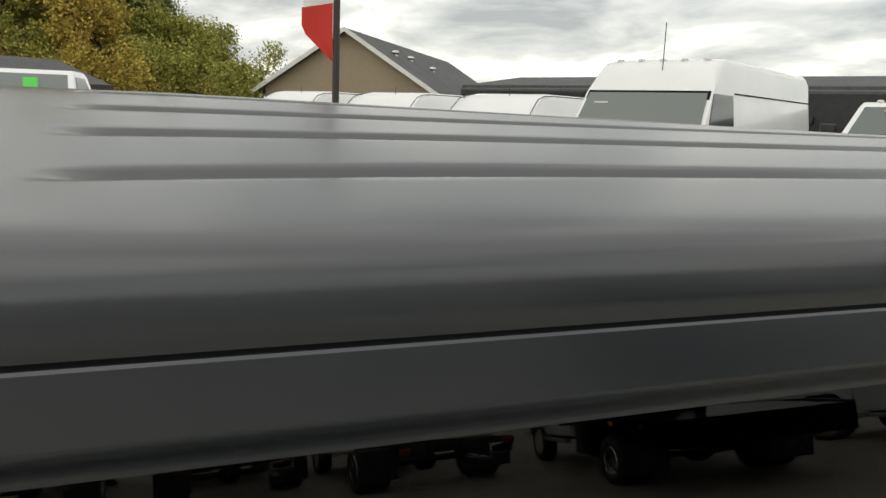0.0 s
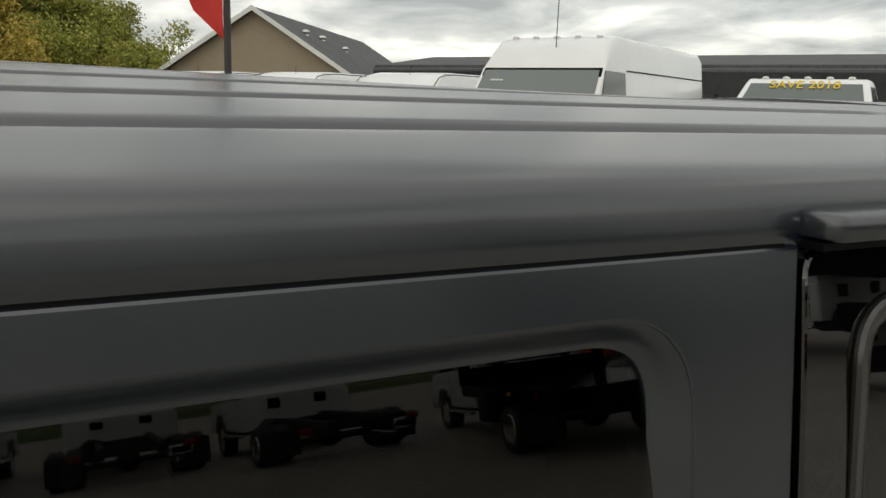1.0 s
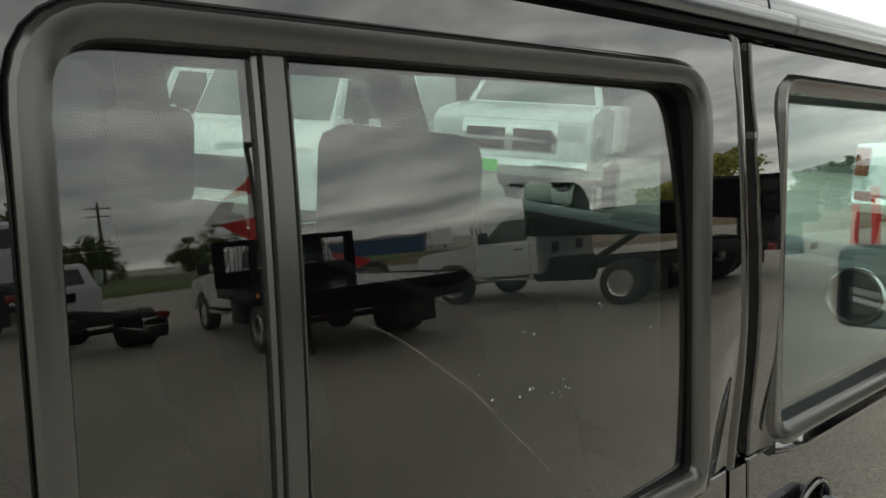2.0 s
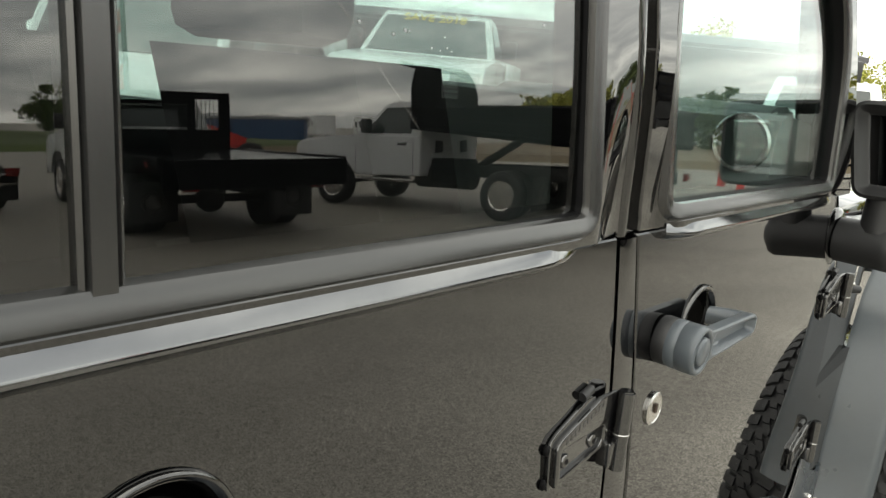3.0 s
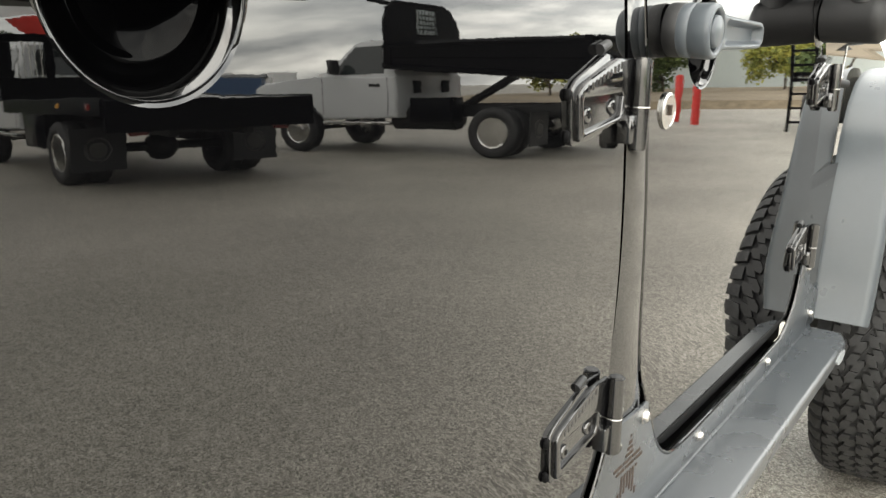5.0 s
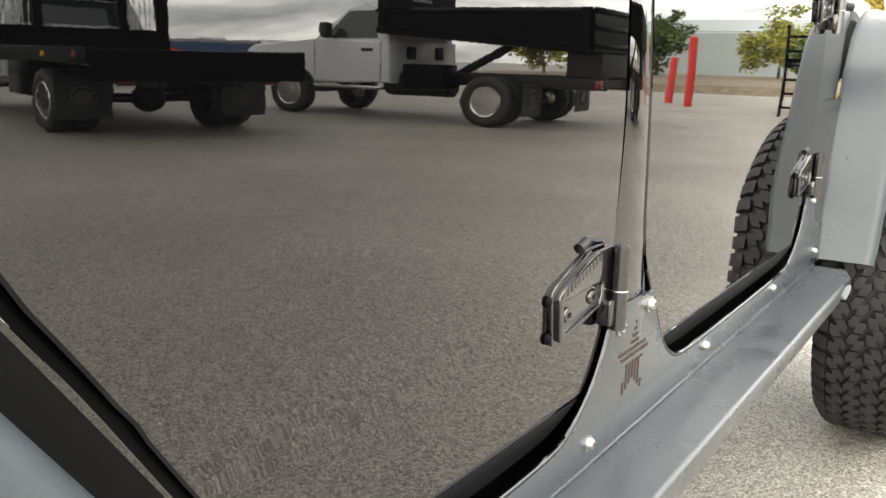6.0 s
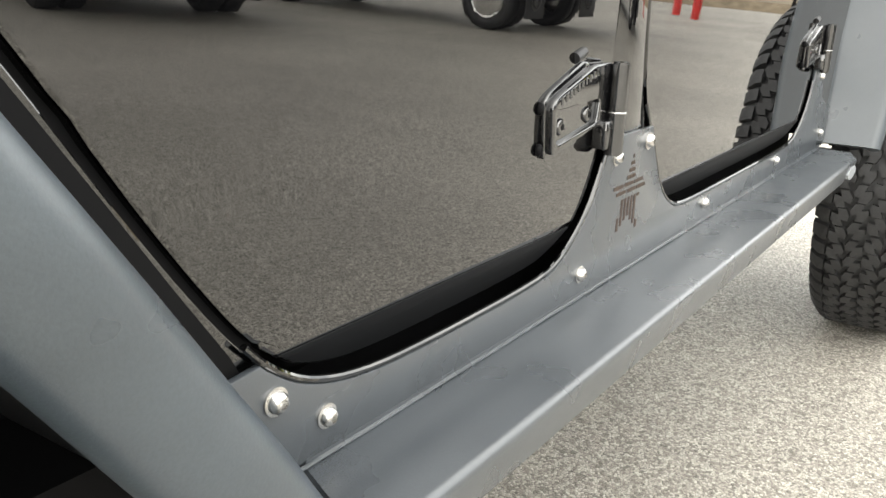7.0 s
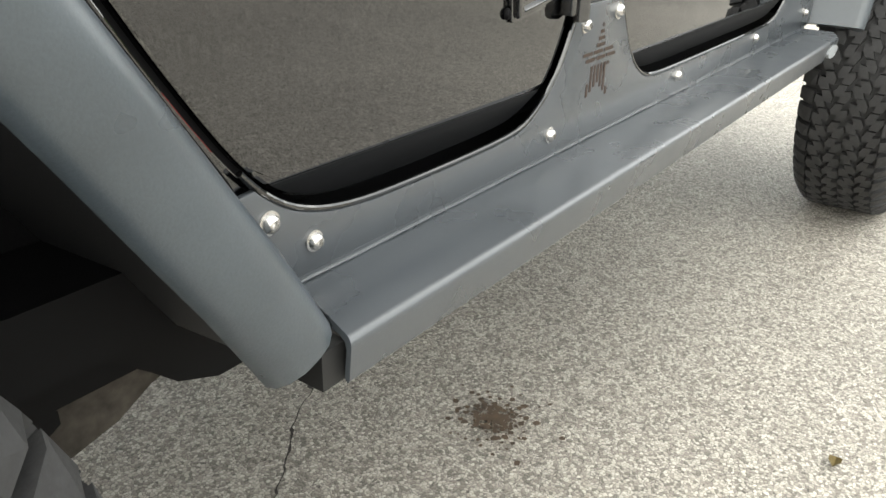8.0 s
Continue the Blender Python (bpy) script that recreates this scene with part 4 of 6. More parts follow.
part("step", bm, STEP_GREY, slider, "grey steel step with a folded outer edge", smooth=32)
bm = bmesh.new()
box(bm, (-0.478, -0.078, STEP_Z - 0.046), (-0.452, 0.10, STEP_Z - 0.014))
box(bm, (-0.44, -0.02, STEP_Z - 0.085), (1.05, 0.10, STEP_Z - 0.02), 0.01)
part("slider_tube", bm, FRAME_BLACK, slider, "black tube under the step")
for x, z, r in ((-0.451, 0.642, 0.0078), (-0.406, 0.612, 0.0072), (-0.023, 0.609, 0.0074), (0.375, 0.609, 0.0074), (0.770, 0.612, 0.0074), (1.140, 0.618, 0.0074), (1.052, 0.744, 0.0074), (0.045, 0.724, 0.0074), (0.133, 0.731, 0.0082)):
    bm = bmesh.new()
    lathe(bm, [(0.0, 0.0), (r * 1.28, 0.0), (r * 1.28, 0.0016), (r, 0.002), (r * 0.92, 0.0052), (r * 0.6, 0.0075), (r * 0.42, 0.0078), (r * 0.38, 0.004), (0.0, 0.004)], pose(x, -0.003, z, 90, 0, 0), 20)
    part("button_bolt", bm, STEEL, slider, "bright button-head bolt and washer", smooth=45)
bm = bmesh.new()
tube(bm, [(-0.466 + 0.054 * k, -0.0042, STEP_Z - 0.0024 + 0.0003 * math.sin(2.1 * k)) for k in range(31)], 0.0020, 8, up=(0, 0, 1))
part("weld_bead", bm, STEP_GREY, slider, "thin weld bead where plate and step meet")
# slotted five-point star
cx, cz, R = 0.092, 0.672, 0.0545
tips = [(cx + R * (1.0 if k % 2 == 0 else 0.44) * math.sin(math.pi * k / 5 + 0.06), cz + R * (1.0 if k % 2 == 0 else 0.44) * math.cos(math.pi * k / 5 + 0.06)) for k in range(10)]


def star_cuts(value, axis):
    """Where a level or upright line meets the star's outline, in order."""
    out = []
    for i in range(10):
        a, b = tips[i], tips[(i + 1) % 10]
        if (a[axis] - value) * (b[axis] - value) < 0:
            out.append(a[1 - axis] + (b[1 - axis] - a[1 - axis]) * (value - a[axis]) / (b[axis] - a[axis]))
    return sorted(out)


def star_slot(x0, z0, x1, z1):
    if x1 - x0 < 0.001 or z1 - z0 < 0.001:
        return
    bm = bmesh.new()
    box(bm, (x0, -0.0036, z0), (x1, -0.0028, z1))
    part("star_slot", bm, RUST, slider, "rusty slot of the cut-out star")


for k in range(6):
    z = cz + R * 0.86 - 0.0078 * k
    ends = star_cuts(z, 1)
    if len(ends) >= 2:
        lo, hi = ends[0] + 0.0012, ends[-1] - 0.0012
        cuts = [lo, hi] if hi - lo < 0.02 else [lo, lo + (hi - lo) * 0.31, lo + (hi - lo) * 0.36, lo + (hi - lo) * 0.66, lo + (hi - lo) * 0.71, hi]
        for a, b in zip(cuts[::2], cuts[1::2]):
            star_slot(a, z - 0.0021, b, z + 0.0021)
for k in range(9):
    x = cx - 0.0365 + 0.0090 * k
    ends = star_cuts(x, 0)
    for a, b in zip(ends[::2], ends[1::2]):
        star_slot(x - 0.0025, a + 0.002, x + 0.0025, min(b, cz + 0.001) - 0.001)
bm = bmesh.new()
made = bmesh.ops.create_circle(bm, cap_ends=True, segments=28, radius=1.0)["verts"]
for v in made:
    v.co = Vector((1.06 + 0.042 * v.co.x, -0.0925, STEP_Z - 0.030 + 0.013 * v.co.y))
ext = bmesh.ops.extrude_face_region(bm, geom=bm.faces[:])
for v in ext["geom"]:
    if isinstance(v, bmesh.types.BMVert):
        v.co.y += 0.007
part("oval_badge", bm, BADGE_GREY, slider, "pale oval badge on the step edge")
for x in (-0.08, -0.055):
    bm = bmesh.new()
    rod(bm, (x, -0.066, STEP_Z - 0.062), (x, -0.066, STEP_Z - 0.05), 0.005, seg=8)
    part("stud", bm, STEEL, slider, "bright stud under the step")


# ---- flares ----
def flare(name, line, reach, label, far_side=False):
    """A fender flare: line is its joint with the body in (x, z), reach how far out it stands at each point."""
    bm = bmesh.new()
    n = len(line)
    pts = [Vector((p[0], 0, p[1])) for p in line]
    ctr = Vector((sum(p.x for p in pts) / n, 0, min(p.z for p in pts) - 0.1))
    def ring(i):
        a, b = pts[max(0, i - 1)], pts[min(n - 1, i + 1)]
        t = (b - a).normalized()
        out = Vector((-t.z, 0, t.x))
        if out.dot(pts[i] - ctr) < 0:
            out = -out
        w = reach[i]
        prof = [(0.012, 0.004), (0.0, 0.004), (-0.012, 0.0), (-w + 0.022, 0.001), (-w + 0.012, -0.002), (-w + 0.005, -0.008), (-w + 0.0008, -0.017), (-w + 0.001, -0.028), (-w + 0.004, -0.042), (-w + 0.010, -0.053), (-w + 0.018, -0.060), (-w + 0.026, -0.062), (-w + 0.026, -0.040), (-w + 0.036, -0.022), (0.012, -0.020)]
        return [pts[i] + Vector((0, y, 0)) + out * h for y, h in prof]
    sweep(bm, n, ring)
    if far_side:
        for v in bm.verts:
            v.co.y = WIDE - v.co.y
    return part(name, bm, FLARE_GREY, truck4, label, smooth=50)


front_line = [(1.222, 0.585), (1.232, 0.62), (1.245, 0.70), (1.262, 0.80), (1.285, 0.91), (1.318, 1.01), (1.362, 1.085), (1.42, 1.13), (1.50, 1.155), (1.60, 1.165), (1.75, 1.168), (1.95, 1.165), (2.10, 1.14), (2.20, 1.08), (2.26, 1.0)]
flare("front_flare", front_line, [0.115, 0.118] + [0.12] * 11 + [0.11, 0.10], "blue-grey satin front fender flare")
flare("rear_flare", rear_line, [0.084, 0.088, 0.090, 0.091, 0.092, 0.093, 0.095] + [0.10] * 8 + [0.095, 0.09], "blue-grey satin rear fender flare")
# black strip from 3 to 32.5 mm out from the flare joint
bm = bmesh.new()
edge_in, edge_out = beside(rear_line[:9], 0.003), beside(rear_line[:9], 0.0325)
sweep(bm, 9, lambda i: [(*p[:1], skin(p[0], p[1]) + dy, p[1]) for p, dy in ((edge_in[i], 0.004), (edge_in[i], -0.004), (edge_out[i], -0.0035), (edge_out[i], 0.004))])
part("flare_edge_strip", bm, SEAM_BLACK, truck4, "black strip beside the flare")
flare("far_front_flare", front_line, [0.12] * 15, "blue-grey satin front fender flare", True)
flare("far_rear_flare", rear_line, [0.095] * 17, "blue-grey satin rear fender flare", True)
bm = bmesh.new()
n_ = len(rear_line)
def liner_ring(i):
    x, z = rear_line[i]
    a, b = Vector(rear_line[max(0, i - 1)]), Vector(rear_line[min(n_ - 1, i + 1)])
    t = (b - a).normalized()
    inward = Vector((-t.y, t.x))
    if inward.dot(Vector((-1.1, 0.6)) - Vector((x, z))) < 0:
        inward = -inward
    return [(x + inward.x * h, y, z + inward.y * h) for y, h in ((0.20, 0.050), (-0.045, 0.040), (-0.045, 0.046), (0.20, 0.058))]
sweep(bm, n_, liner_ring)
part("wheel_liner", bm, PLASTIC, truck4, "black wheel-arch liner")
for lo, hi in (((-1.75, 0.17, 0.455), (-0.47, 0.19, 1.15)), ((1.33, 0.14, 0.62), (2.2, 0.18, 1.15))):
    bm = bmesh.new()
    box(bm, lo, hi)
    part("inner_arch", bm, SEAM_BLACK, truck4, "black inner wheel arch")


# black sheet added to fill the dark hollow of the wheel arch
bm = bmesh.new()
sheet(bm, [(-0.70, 0.60), (-0.59, 0.547), (-0.546, 0.518), (-0.500, 0.484), (-0.474, 0.463), (-0.447, 0.438), (-0.40, 0.420), (-0.25, 0.420), (-0.25, 0.70), (-0.60, 0.90), (-0.70, 0.90)], y=lambda x, z: 0.145, thick=0.015)
part("dark_well_sheet", bm, SEAM_BLACK, truck4, "added black sheet for the dark hollow behind the sill end")
bm = bmesh.new()
sweep(bm, 2, lambda i: [(x, (0.20, 0.30)[i], z) for x, z in ((-0.80, 0.60), (-0.50, 0.560), (-0.425, 0.470), (-0.412, 0.412), (-0.44, 0.402), (-0.484, 0.396), (-0.552, 0.372), (-0.64, 0.345), (-0.80, 0.35))])
bmesh.ops.bevel(bm, geom=bm.edges[:], offset=0.008, segments=2, affect="EDGES")
bracket = part("control_arm_bracket", bm, DUSTY, truck4, "dusty brown bracket ahead of the rear wheel")
for bx, bz in ((-0.555, 0.435), (-0.60, 0.475)):
    bm = bmesh.new()
    rod(bm, (bx, 0.205, bz), (bx, 0.186, bz), 0.014, seg=6)
    part("bolt", bm, SEAM_BLACK, bracket, "black bolt head")


# ---- wheels ----
def tyre_mesh(parent, R=0.444, W=0.250):
    body = bmesh.new()
    h = W / 2
    lathe(body, [(0.225, -h * 0.62), (0.250, -h * 0.86), (0.33, -h * 0.99), (0.40, -h * 0.94), (R - 0.026, -h * 0.82), (R - 0.014, -h * 0.6), (R - 0.012, 0), (R - 0.014, h * 0.6), (R - 0.026, h * 0.82), (0.40, h * 0.94), (0.33, h * 0.99), (0.250, h * 0.86), (0.225, h * 0.62)], Matrix(), 64, True)
    tyre = part("tyre", body, RUBBER, parent, "chunky all-terrain tyre", smooth=50)
    rnd = random.Random(4)
    blocks = bmesh.new()
    def block(a0, w0, da, dw, shape, low=0.015):
        ring = {}
        for k, r in ((0, R - low), (1, R)):
            ring[k] = []
            for u, v in shape:
                shrink = 1.0 if k == 0 else 0.96
                w = w0 + v * dw * shrink
                rr = r - 0.034 * max(0.0, abs(w) / h - 0.66) ** 2 / 0.1156
                a = a0 + u * da * shrink
                ring[k].append(blocks.verts.new((rr * math.cos(a), rr * math.sin(a), w)))
        m = len(shape)
        blocks.faces.new(ring[1])
        for k in range(m):
            blocks.faces.new((ring[0][k], ring[0][(k + 1) % m], ring[1][(k + 1) % m], ring[1][k]))
    zed = [(-0.49, -0.28), (-0.12, -0.49), (0.20, -0.44), (0.13, -0.08), (0.49, -0.20), (0.49, 0.28), (0.12, 0.49), (-0.20, 0.44), (-0.13, 0.08), (-0.49, 0.20)]
    lug = [(-0.44, -0.5), (0.40, -0.5), (0.44, -0.1), (0.46, 0.5), (-0.40, 0.5), (-0.46, 0.05)]
    n = 58
    st = 2 * math.pi / n
    for k in range(n):
        for row in range(4):
            shape = zed if row % 2 else [(-u, v) for u, v in zed[::-1]]
            block((k + 0.5 * (row % 2) + 0.12 * row + rnd.uniform(-0.03, 0.03)) * st, (-0.495 + 0.33 * row) * h, st * 0.98, 0.33 * h * 1.06, shape, 0.012)
        for side in (-1, 1):
            block((k + (0.25 if side > 0 else 0.0)) * st, side * h * 0.835, st * (0.90 if k % 2 else 0.76), h * 0.32, lug if side > 0 else [(u, -v) for u, v in lug[::-1]], 0.018)
    tagged(part("tread", blocks, RUBBER, tyre, "interlocking tread blocks", smooth=0), kind="stuff")
    return tyre


def wheel(x, y, z):
    w = new("wheel")
    w.parent, w["label"] = truck4, "black alloy wheel with a chunky all-terrain tyre"
    w.matrix_local = pose(x, y, z, 90, 0, 0)
    tyre_mesh(w)
    bm = bmesh.new()
    lathe(bm, [(0.235, -0.13), (0.218, -0.12), (0.208, 0.0), (0.218, 0.125), (0.238, 0.14), (0.228, 0.142), (0.196, 0.10), (0.188, 0.06), (0.188, -0.12)], Matrix(), 48, True)
    part("rim", bm, BLACK_TRIM, w, "gloss black rim")
    for k in range(5):
        bm = bmesh.new()
        box(bm, (0.05, -0.032, 0.06), (0.205, 0.032, 0.092), 0.008, 2, Matrix.Rotation(2 * math.pi * k / 5, 4, "Z"))
        part("spoke", bm, BLACK_TRIM, w)
    bm = bmesh.new()
    rod(bm, (0, 0, -0.10), (0, 0, 0.105), 0.07, seg=24)
    part("hub", bm, BLACK_TRIM, w)
    return w


AXLE_F, AXLE_R = 1.775, -1.075
front_wheel = wheel(AXLE_F, -0.108, 0.440)
copy_thing(front_wheel, pose(AXLE_F, WIDE + 0.108, 0.440, -90, 0, 0))
copy_thing(front_wheel, pose(AXLE_R, 0.005, 0.440, 90, 0, 0) @ pose(0, 0, 0, 0, 0, 40))
copy_thing(front_wheel, pose(AXLE_R, WIDE - 0.005, 0.440, -90, 0, 0))
bm = bmesh.new()
for x in (AXLE_F, AXLE_R):
    rod(bm, (x, 0.05, 0.44), (x, WIDE - 0.05, 0.44), 0.045)
    ball(bm, (x, 0.72, 0.44), (0.15, 0.16, 0.15))
for y in (0.42, WIDE - 0.42):
    box(bm, (-1.9, y - 0.04, 0.50), (2.35, y + 0.04, 0.60), 0.008)
part("chassis", bm, FRAME_BLACK, truck4, "black ladder chassis and axles")
for x in (-0.80, -0.86):
    bm = bmesh.new()
    rod(bm, (x, 0.225, 0.30), (x + 0.03, 0.225, 0.72), 0.022, seg=12)
    part("damper", bm, STEEL if x > -0.85 else FRAME_BLACK, truck4, "shock absorber behind the wheel")
bm = bmesh.new()
box(bm, (2.32, -0.05, 0.62), (2.45, WIDE + 0.05, 0.80), 0.02)
box(bm, (2.27, 0.28, 0.82), (2.31, WIDE - 0.28, 1.22), 0.02)
part("front_bumper", bm, PLASTIC, truck4, "black steel bumper")

# ---- door mirror ----
mirror = new("door_mirror")
mirror.parent, mirror["label"] = truck4, "black door mirror on a two-post arm"
mirror.matrix_local = pose(0.870, -0.115, 1.435, 0, 0, -6)
face = rounded([(-0.10, -0.086), (0.094, -0.089), (0.112, 0.0), (0.127, 0.090), (-0.10, 0.092)], [0.03, 0.026, 0.0, 0.036, 0.03], 5)
bm = bmesh.new()
deep = [(0.026, 0.010), (0.022, 0.008), (0.016, -0.010), (0.008, -0.020), (0.001, -0.016), (0.0, -0.004), (0.003, 0.03), (0.014, 0.060), (0.040, 0.085)]
rings = [[bm.verts.new((d, px, pz)) for px, pz in shift(face, inset)] for inset, d in deep]
for a, b in zip(rings, rings[1:]):
    for k in range(len(a)):
        bm.faces.new((a[k], a[(k + 1) % len(a)], b[(k + 1) % len(a)], b[k]))
bm.faces.new(rings[-1])
part("mirror_housing", bm, PLASTIC, mirror, "black textured housing", smooth=50)
bm = bmesh.new()
vs = [bm.verts.new((0.004, px, pz)) for px, pz in shift(face, 0.0245)]
bm.faces.new(vs)
ext = bmesh.ops.extrude_face_region(bm, geom=bm.faces[:])
for v in ext["geom"]:
    if isinstance(v, bmesh.types.BMVert):
        v.co.x += 0.010
part("mirror_glass", bm, MIRROR, mirror, "silvered mirror glass").matrix_local = pose(0.018, 0, 0, 0, 0, -17)
bm = bmesh.new()
rod(bm, (0.022, 0.046, -0.150), (0.022, 0.046, -0.075), 0.034, 0.030, 20)
part("post", bm, PLASTIC, mirror, "upright black post")
bm = bmesh.new()


def arm_ring(i):
    s = i / 11
    y = 0.112 - 0.118 * s
    k = math.sqrt(max(0.05, 1 - (max(0.0, s - 0.8) / 0.21) ** 2))
    return [(0.022 + 0.040 * k * math.cos(2 * math.pi * q / 16), y, -0.176 + (0.043 + 0.003 * s) * k * math.sin(2 * math.pi * q / 16)) for q in range(16)]


sweep(bm, 12, arm_ring)
part("arm", bm, PLASTIC, mirror, "rounded black arm reaching to the door", smooth=60)
bm = bmesh.new()
lathe(bm, [(0.0, 0.0), (0.058, 0.0), (0.057, 0.004), (0.050, 0.009), (0.0, 0.010)], pose(0.016, 0.124, -0.174, 90, 0, 0), 28)
part("mount_disc", bm, BLACK_PAINT, mirror, "round gloss black mounting disc", smooth=50)
# thin tension rod and knob beside the front hinge
bm = bmesh.new()
rod(bm, (1.052, -0.020, 1.150), (1.060, -0.022, 1.215), 0.0022, seg=8)
ball(bm, (1.052, -0.020, 1.150), (0.0045, 0.0045, 0.005))
part("tension_rod", bm, STEEL, truck4, "thin bright rod beside the hinge")
bm = bmesh.new()
rod(bm, (1.044, -0.012, 1.140), (1.066, -0.030, 1.138), 0.0085, seg=12)
part("rod_knob", bm, PLASTIC, truck4, "black rubber knob")

# ---- cabin ----
VENT_Y, VENT_Z = 0.132, 1.428
dash = new("dashboard")
dash.parent = truck4
bm = bmesh.new()
sweep(bm, 2, lambda i: [(x, (0.075, WIDE - 0.075)[i], z) for x, z in ((1.00, 0.95), (0.72, 0.98), (0.66, 1.15), (0.672, 1.44), (0.69, 1.472), (0.72, 1.482), (0.87, 1.470), (0.965, 1.28))])
part("dash_panel", bm, DASH, dash, "dark grey dashboard")
bm = bmesh.new()
sweep(bm, 2, lambda i: [(x, (0.10, 0.72)[i], z) for x, z in ((0.70, 1.43), (0.71, 1.475), (0.74, 1.495), (0.83, 1.498), (0.87, 1.46), (0.87, 1.43))])
bmesh.ops.bevel(bm, geom=bm.edges[:], offset=0.008, segments=2, affect="EDGES")
part("dash_top", bm, DASH, dash, "raised dark dashboard top")
bm = bmesh.new()
pts = [(0.52 + 0.06 * math.cos(a) * 0.5, 1.18 + 0.185 * math.sin(a), 1.28 + 0.175 * math.cos(a)) for a in [2 * math.pi * k / 28 for k in range(28)]]
tube(bm, pts, 0.016, 8, True, up=(1, 0, 0))
part("steering_wheel", bm, DASH, dash, "dark steering wheel")
bm = bmesh.new()
lathe(bm, [(0.041, 0.0), (0.053, 0.0), (0.053, 0.008), (0.049, 0.012), (0.043, 0.010)], pose(0.672, VENT_Y, VENT_Z, 0, -90, 0), 36, True)
vent = part("air_vent", bm, STEEL, dash, "round silver air vent ring")
bm = bmesh.new()
lathe(bm, [(0.0, 0.002), (0.042, 0.002), (0.042, 0.004), (0.0, 0.006)], pose(0.672, VENT_Y, VENT_Z, 0, -90, 0), 28)
part("vent_disc", bm, CAR_GLASS, vent, "dark vent flap")
for x, y, lift_ in ((0.24, 0.42, 0.11), (0.24, 1.18, 0.11), (-0.80, 0.42, 0.0), (-0.80, 1.18, 0.0)):
    s = new("seat")
    s.parent, s["label"] = truck4, "black cloth seat"
    s.matrix_local = pose(x, y, lift_)
    bm = bmesh.new()
    box(bm, (-0.25, -0.25, 0.72), (0.28, 0.25, 0.92), 0.05)
    part("cushion", bm, SEAT, s)
    bm = bmesh.new()
    sweep(bm, 6, lambda i: [(-0.22 - 0.03 * i + dx, dy * (1 - 0.03 * i), 0.88 + 0.102 * i) for dx, dy in ((-0.07, -0.22), (0.05, -0.24), (0.05, 0.24), (-0.07, 0.22))])
    part("backrest", bm, SEAT, s)
    bm = bmesh.new()
    box(bm, (-0.46, -0.13, 1.40), (-0.37, 0.13, 1.585), 0.03)
    part("headrest", bm, SEAT, s)

# ---- surroundings: trucks, vans, buildings, trees ----
def prism(bm, outline, w, z_in=None, w_top=None, z0=0.0, z1=1.0, bevel=0.03):
    """Extrudes a side outline (x, z) across the width; w at z0, w_top at z1."""
    def half(z):
        if w_top is None:
            return w
        return w + (w_top - w) * min(1.0, max(0.0, (z - z0) / (z1 - z0)))
    a = [bm.verts.new((x, -half(z), z)) for x, z in outline]
    b = [bm.verts.new((x, half(z), z)) for x, z in outline]
    fa, fb = bm.faces.new(a), bm.faces.new(b)
    n = len(a)
    for k in range(n):
        bm.faces.new((a[k], a[(k + 1) % n], b[(k + 1) % n], b[k]))
    if bevel:
        edges = list(fa.edges) + list(fb.edges)
        bmesh.ops.bevel(bm, geom=edges, offset=bevel, segments=3, affect="EDGES", profile=0.5)
    return bm


def pane(bm, pts, thick=0.006):
    """A thin slab of glass through 3D points in one plane."""
    vs = [bm.verts.new(p) for p in pts]
    f = bm.faces.new(vs)
    f.normal_update()
    nrm = f.normal.copy()
    ext = bmesh.ops.extrude_face_region(bm, geom=[f])
    for v in ext["geom"]:
        if isinstance(v, bmesh.types.BMVert):
            v.co += nrm * thick
    for v in vs:
        v.co -= nrm * thick
    return bm


def road_wheel_meshes():
    bm = bmesh.new()
    lathe(bm, [(0.23, -0.10), (0.30, -0.125), (0.37, -0.118), (0.395, -0.09), (0.40, 0.0), (0.395, 0.09), (0.37, 0.118), (0.30, 0.125), (0.23, 0.10)], Matrix(), 36, True)
    bmesh.ops.recalc_face_normals(bm, faces=bm.faces[:])
    t = bpy.data.meshes.new("road_tyre")
    bm.to_mesh(t)
    bm.free()
    t.materials.append(RUBBER)
    t.shade_smooth()
    rims = []
    for deep in (False, True):
        bm = bmesh.new()
        if deep:
            lathe(bm, [(0.245, 0.105), (0.235, 0.118), (0.215, 0.11), (0.20, -0.02), (0.13, -0.03), (0.10, 0.03), (0.06, 0.07), (0.0, 0.07)], Matrix(), 32)
        else:
            lathe(bm, [(0.245, 0.105), (0.235, 0.118), (0.215, 0.10), (0.19, 0.07), (0.12, 0.085), (0.09, 0.12), (0.0, 0.125)], Matrix(), 32)
        for k in range(8):
            a = 2 * math.pi * k / 8
            before = set(bm.faces)
            rod(bm, (0.165 * math.cos(a), 0.165 * math.sin(a), -0.04 if deep else 0.06), (0.165 * math.cos(a), 0.165 * math.sin(a), -0.018 if deep else 0.084), 0.026, seg=10)
            for f in set(bm.faces) - before:
                f.material_index = 1
            rod(bm, (0.085 * math.cos(a), 0.085 * math.sin(a), 0.04 if deep else 0.09), (0.085 * math.cos(a), 0.085 * math.sin(a), 0.075 if deep else 0.135), 0.011, seg=6)
        bmesh.ops.recalc_face_normals(bm, faces=bm.faces[:])
        r = bpy.data.meshes.new("steel_rim")
        bm.to_mesh(r)
        bm.free()
        r.materials.append(RIM)
        r.materials.append(SEAM_BLACK)
        r.shade_smooth()
        r.set_sharp_from_angle(angle=radians(35))
        rims.append(r)
    return t, rims


RIM = material("brushed_rim_metal", (0.66, 0.65, 0.63), 0.16, 1.0, grain=0.15, scale=20)
TYRE_ME, RIM_ME = road_wheel_meshes()


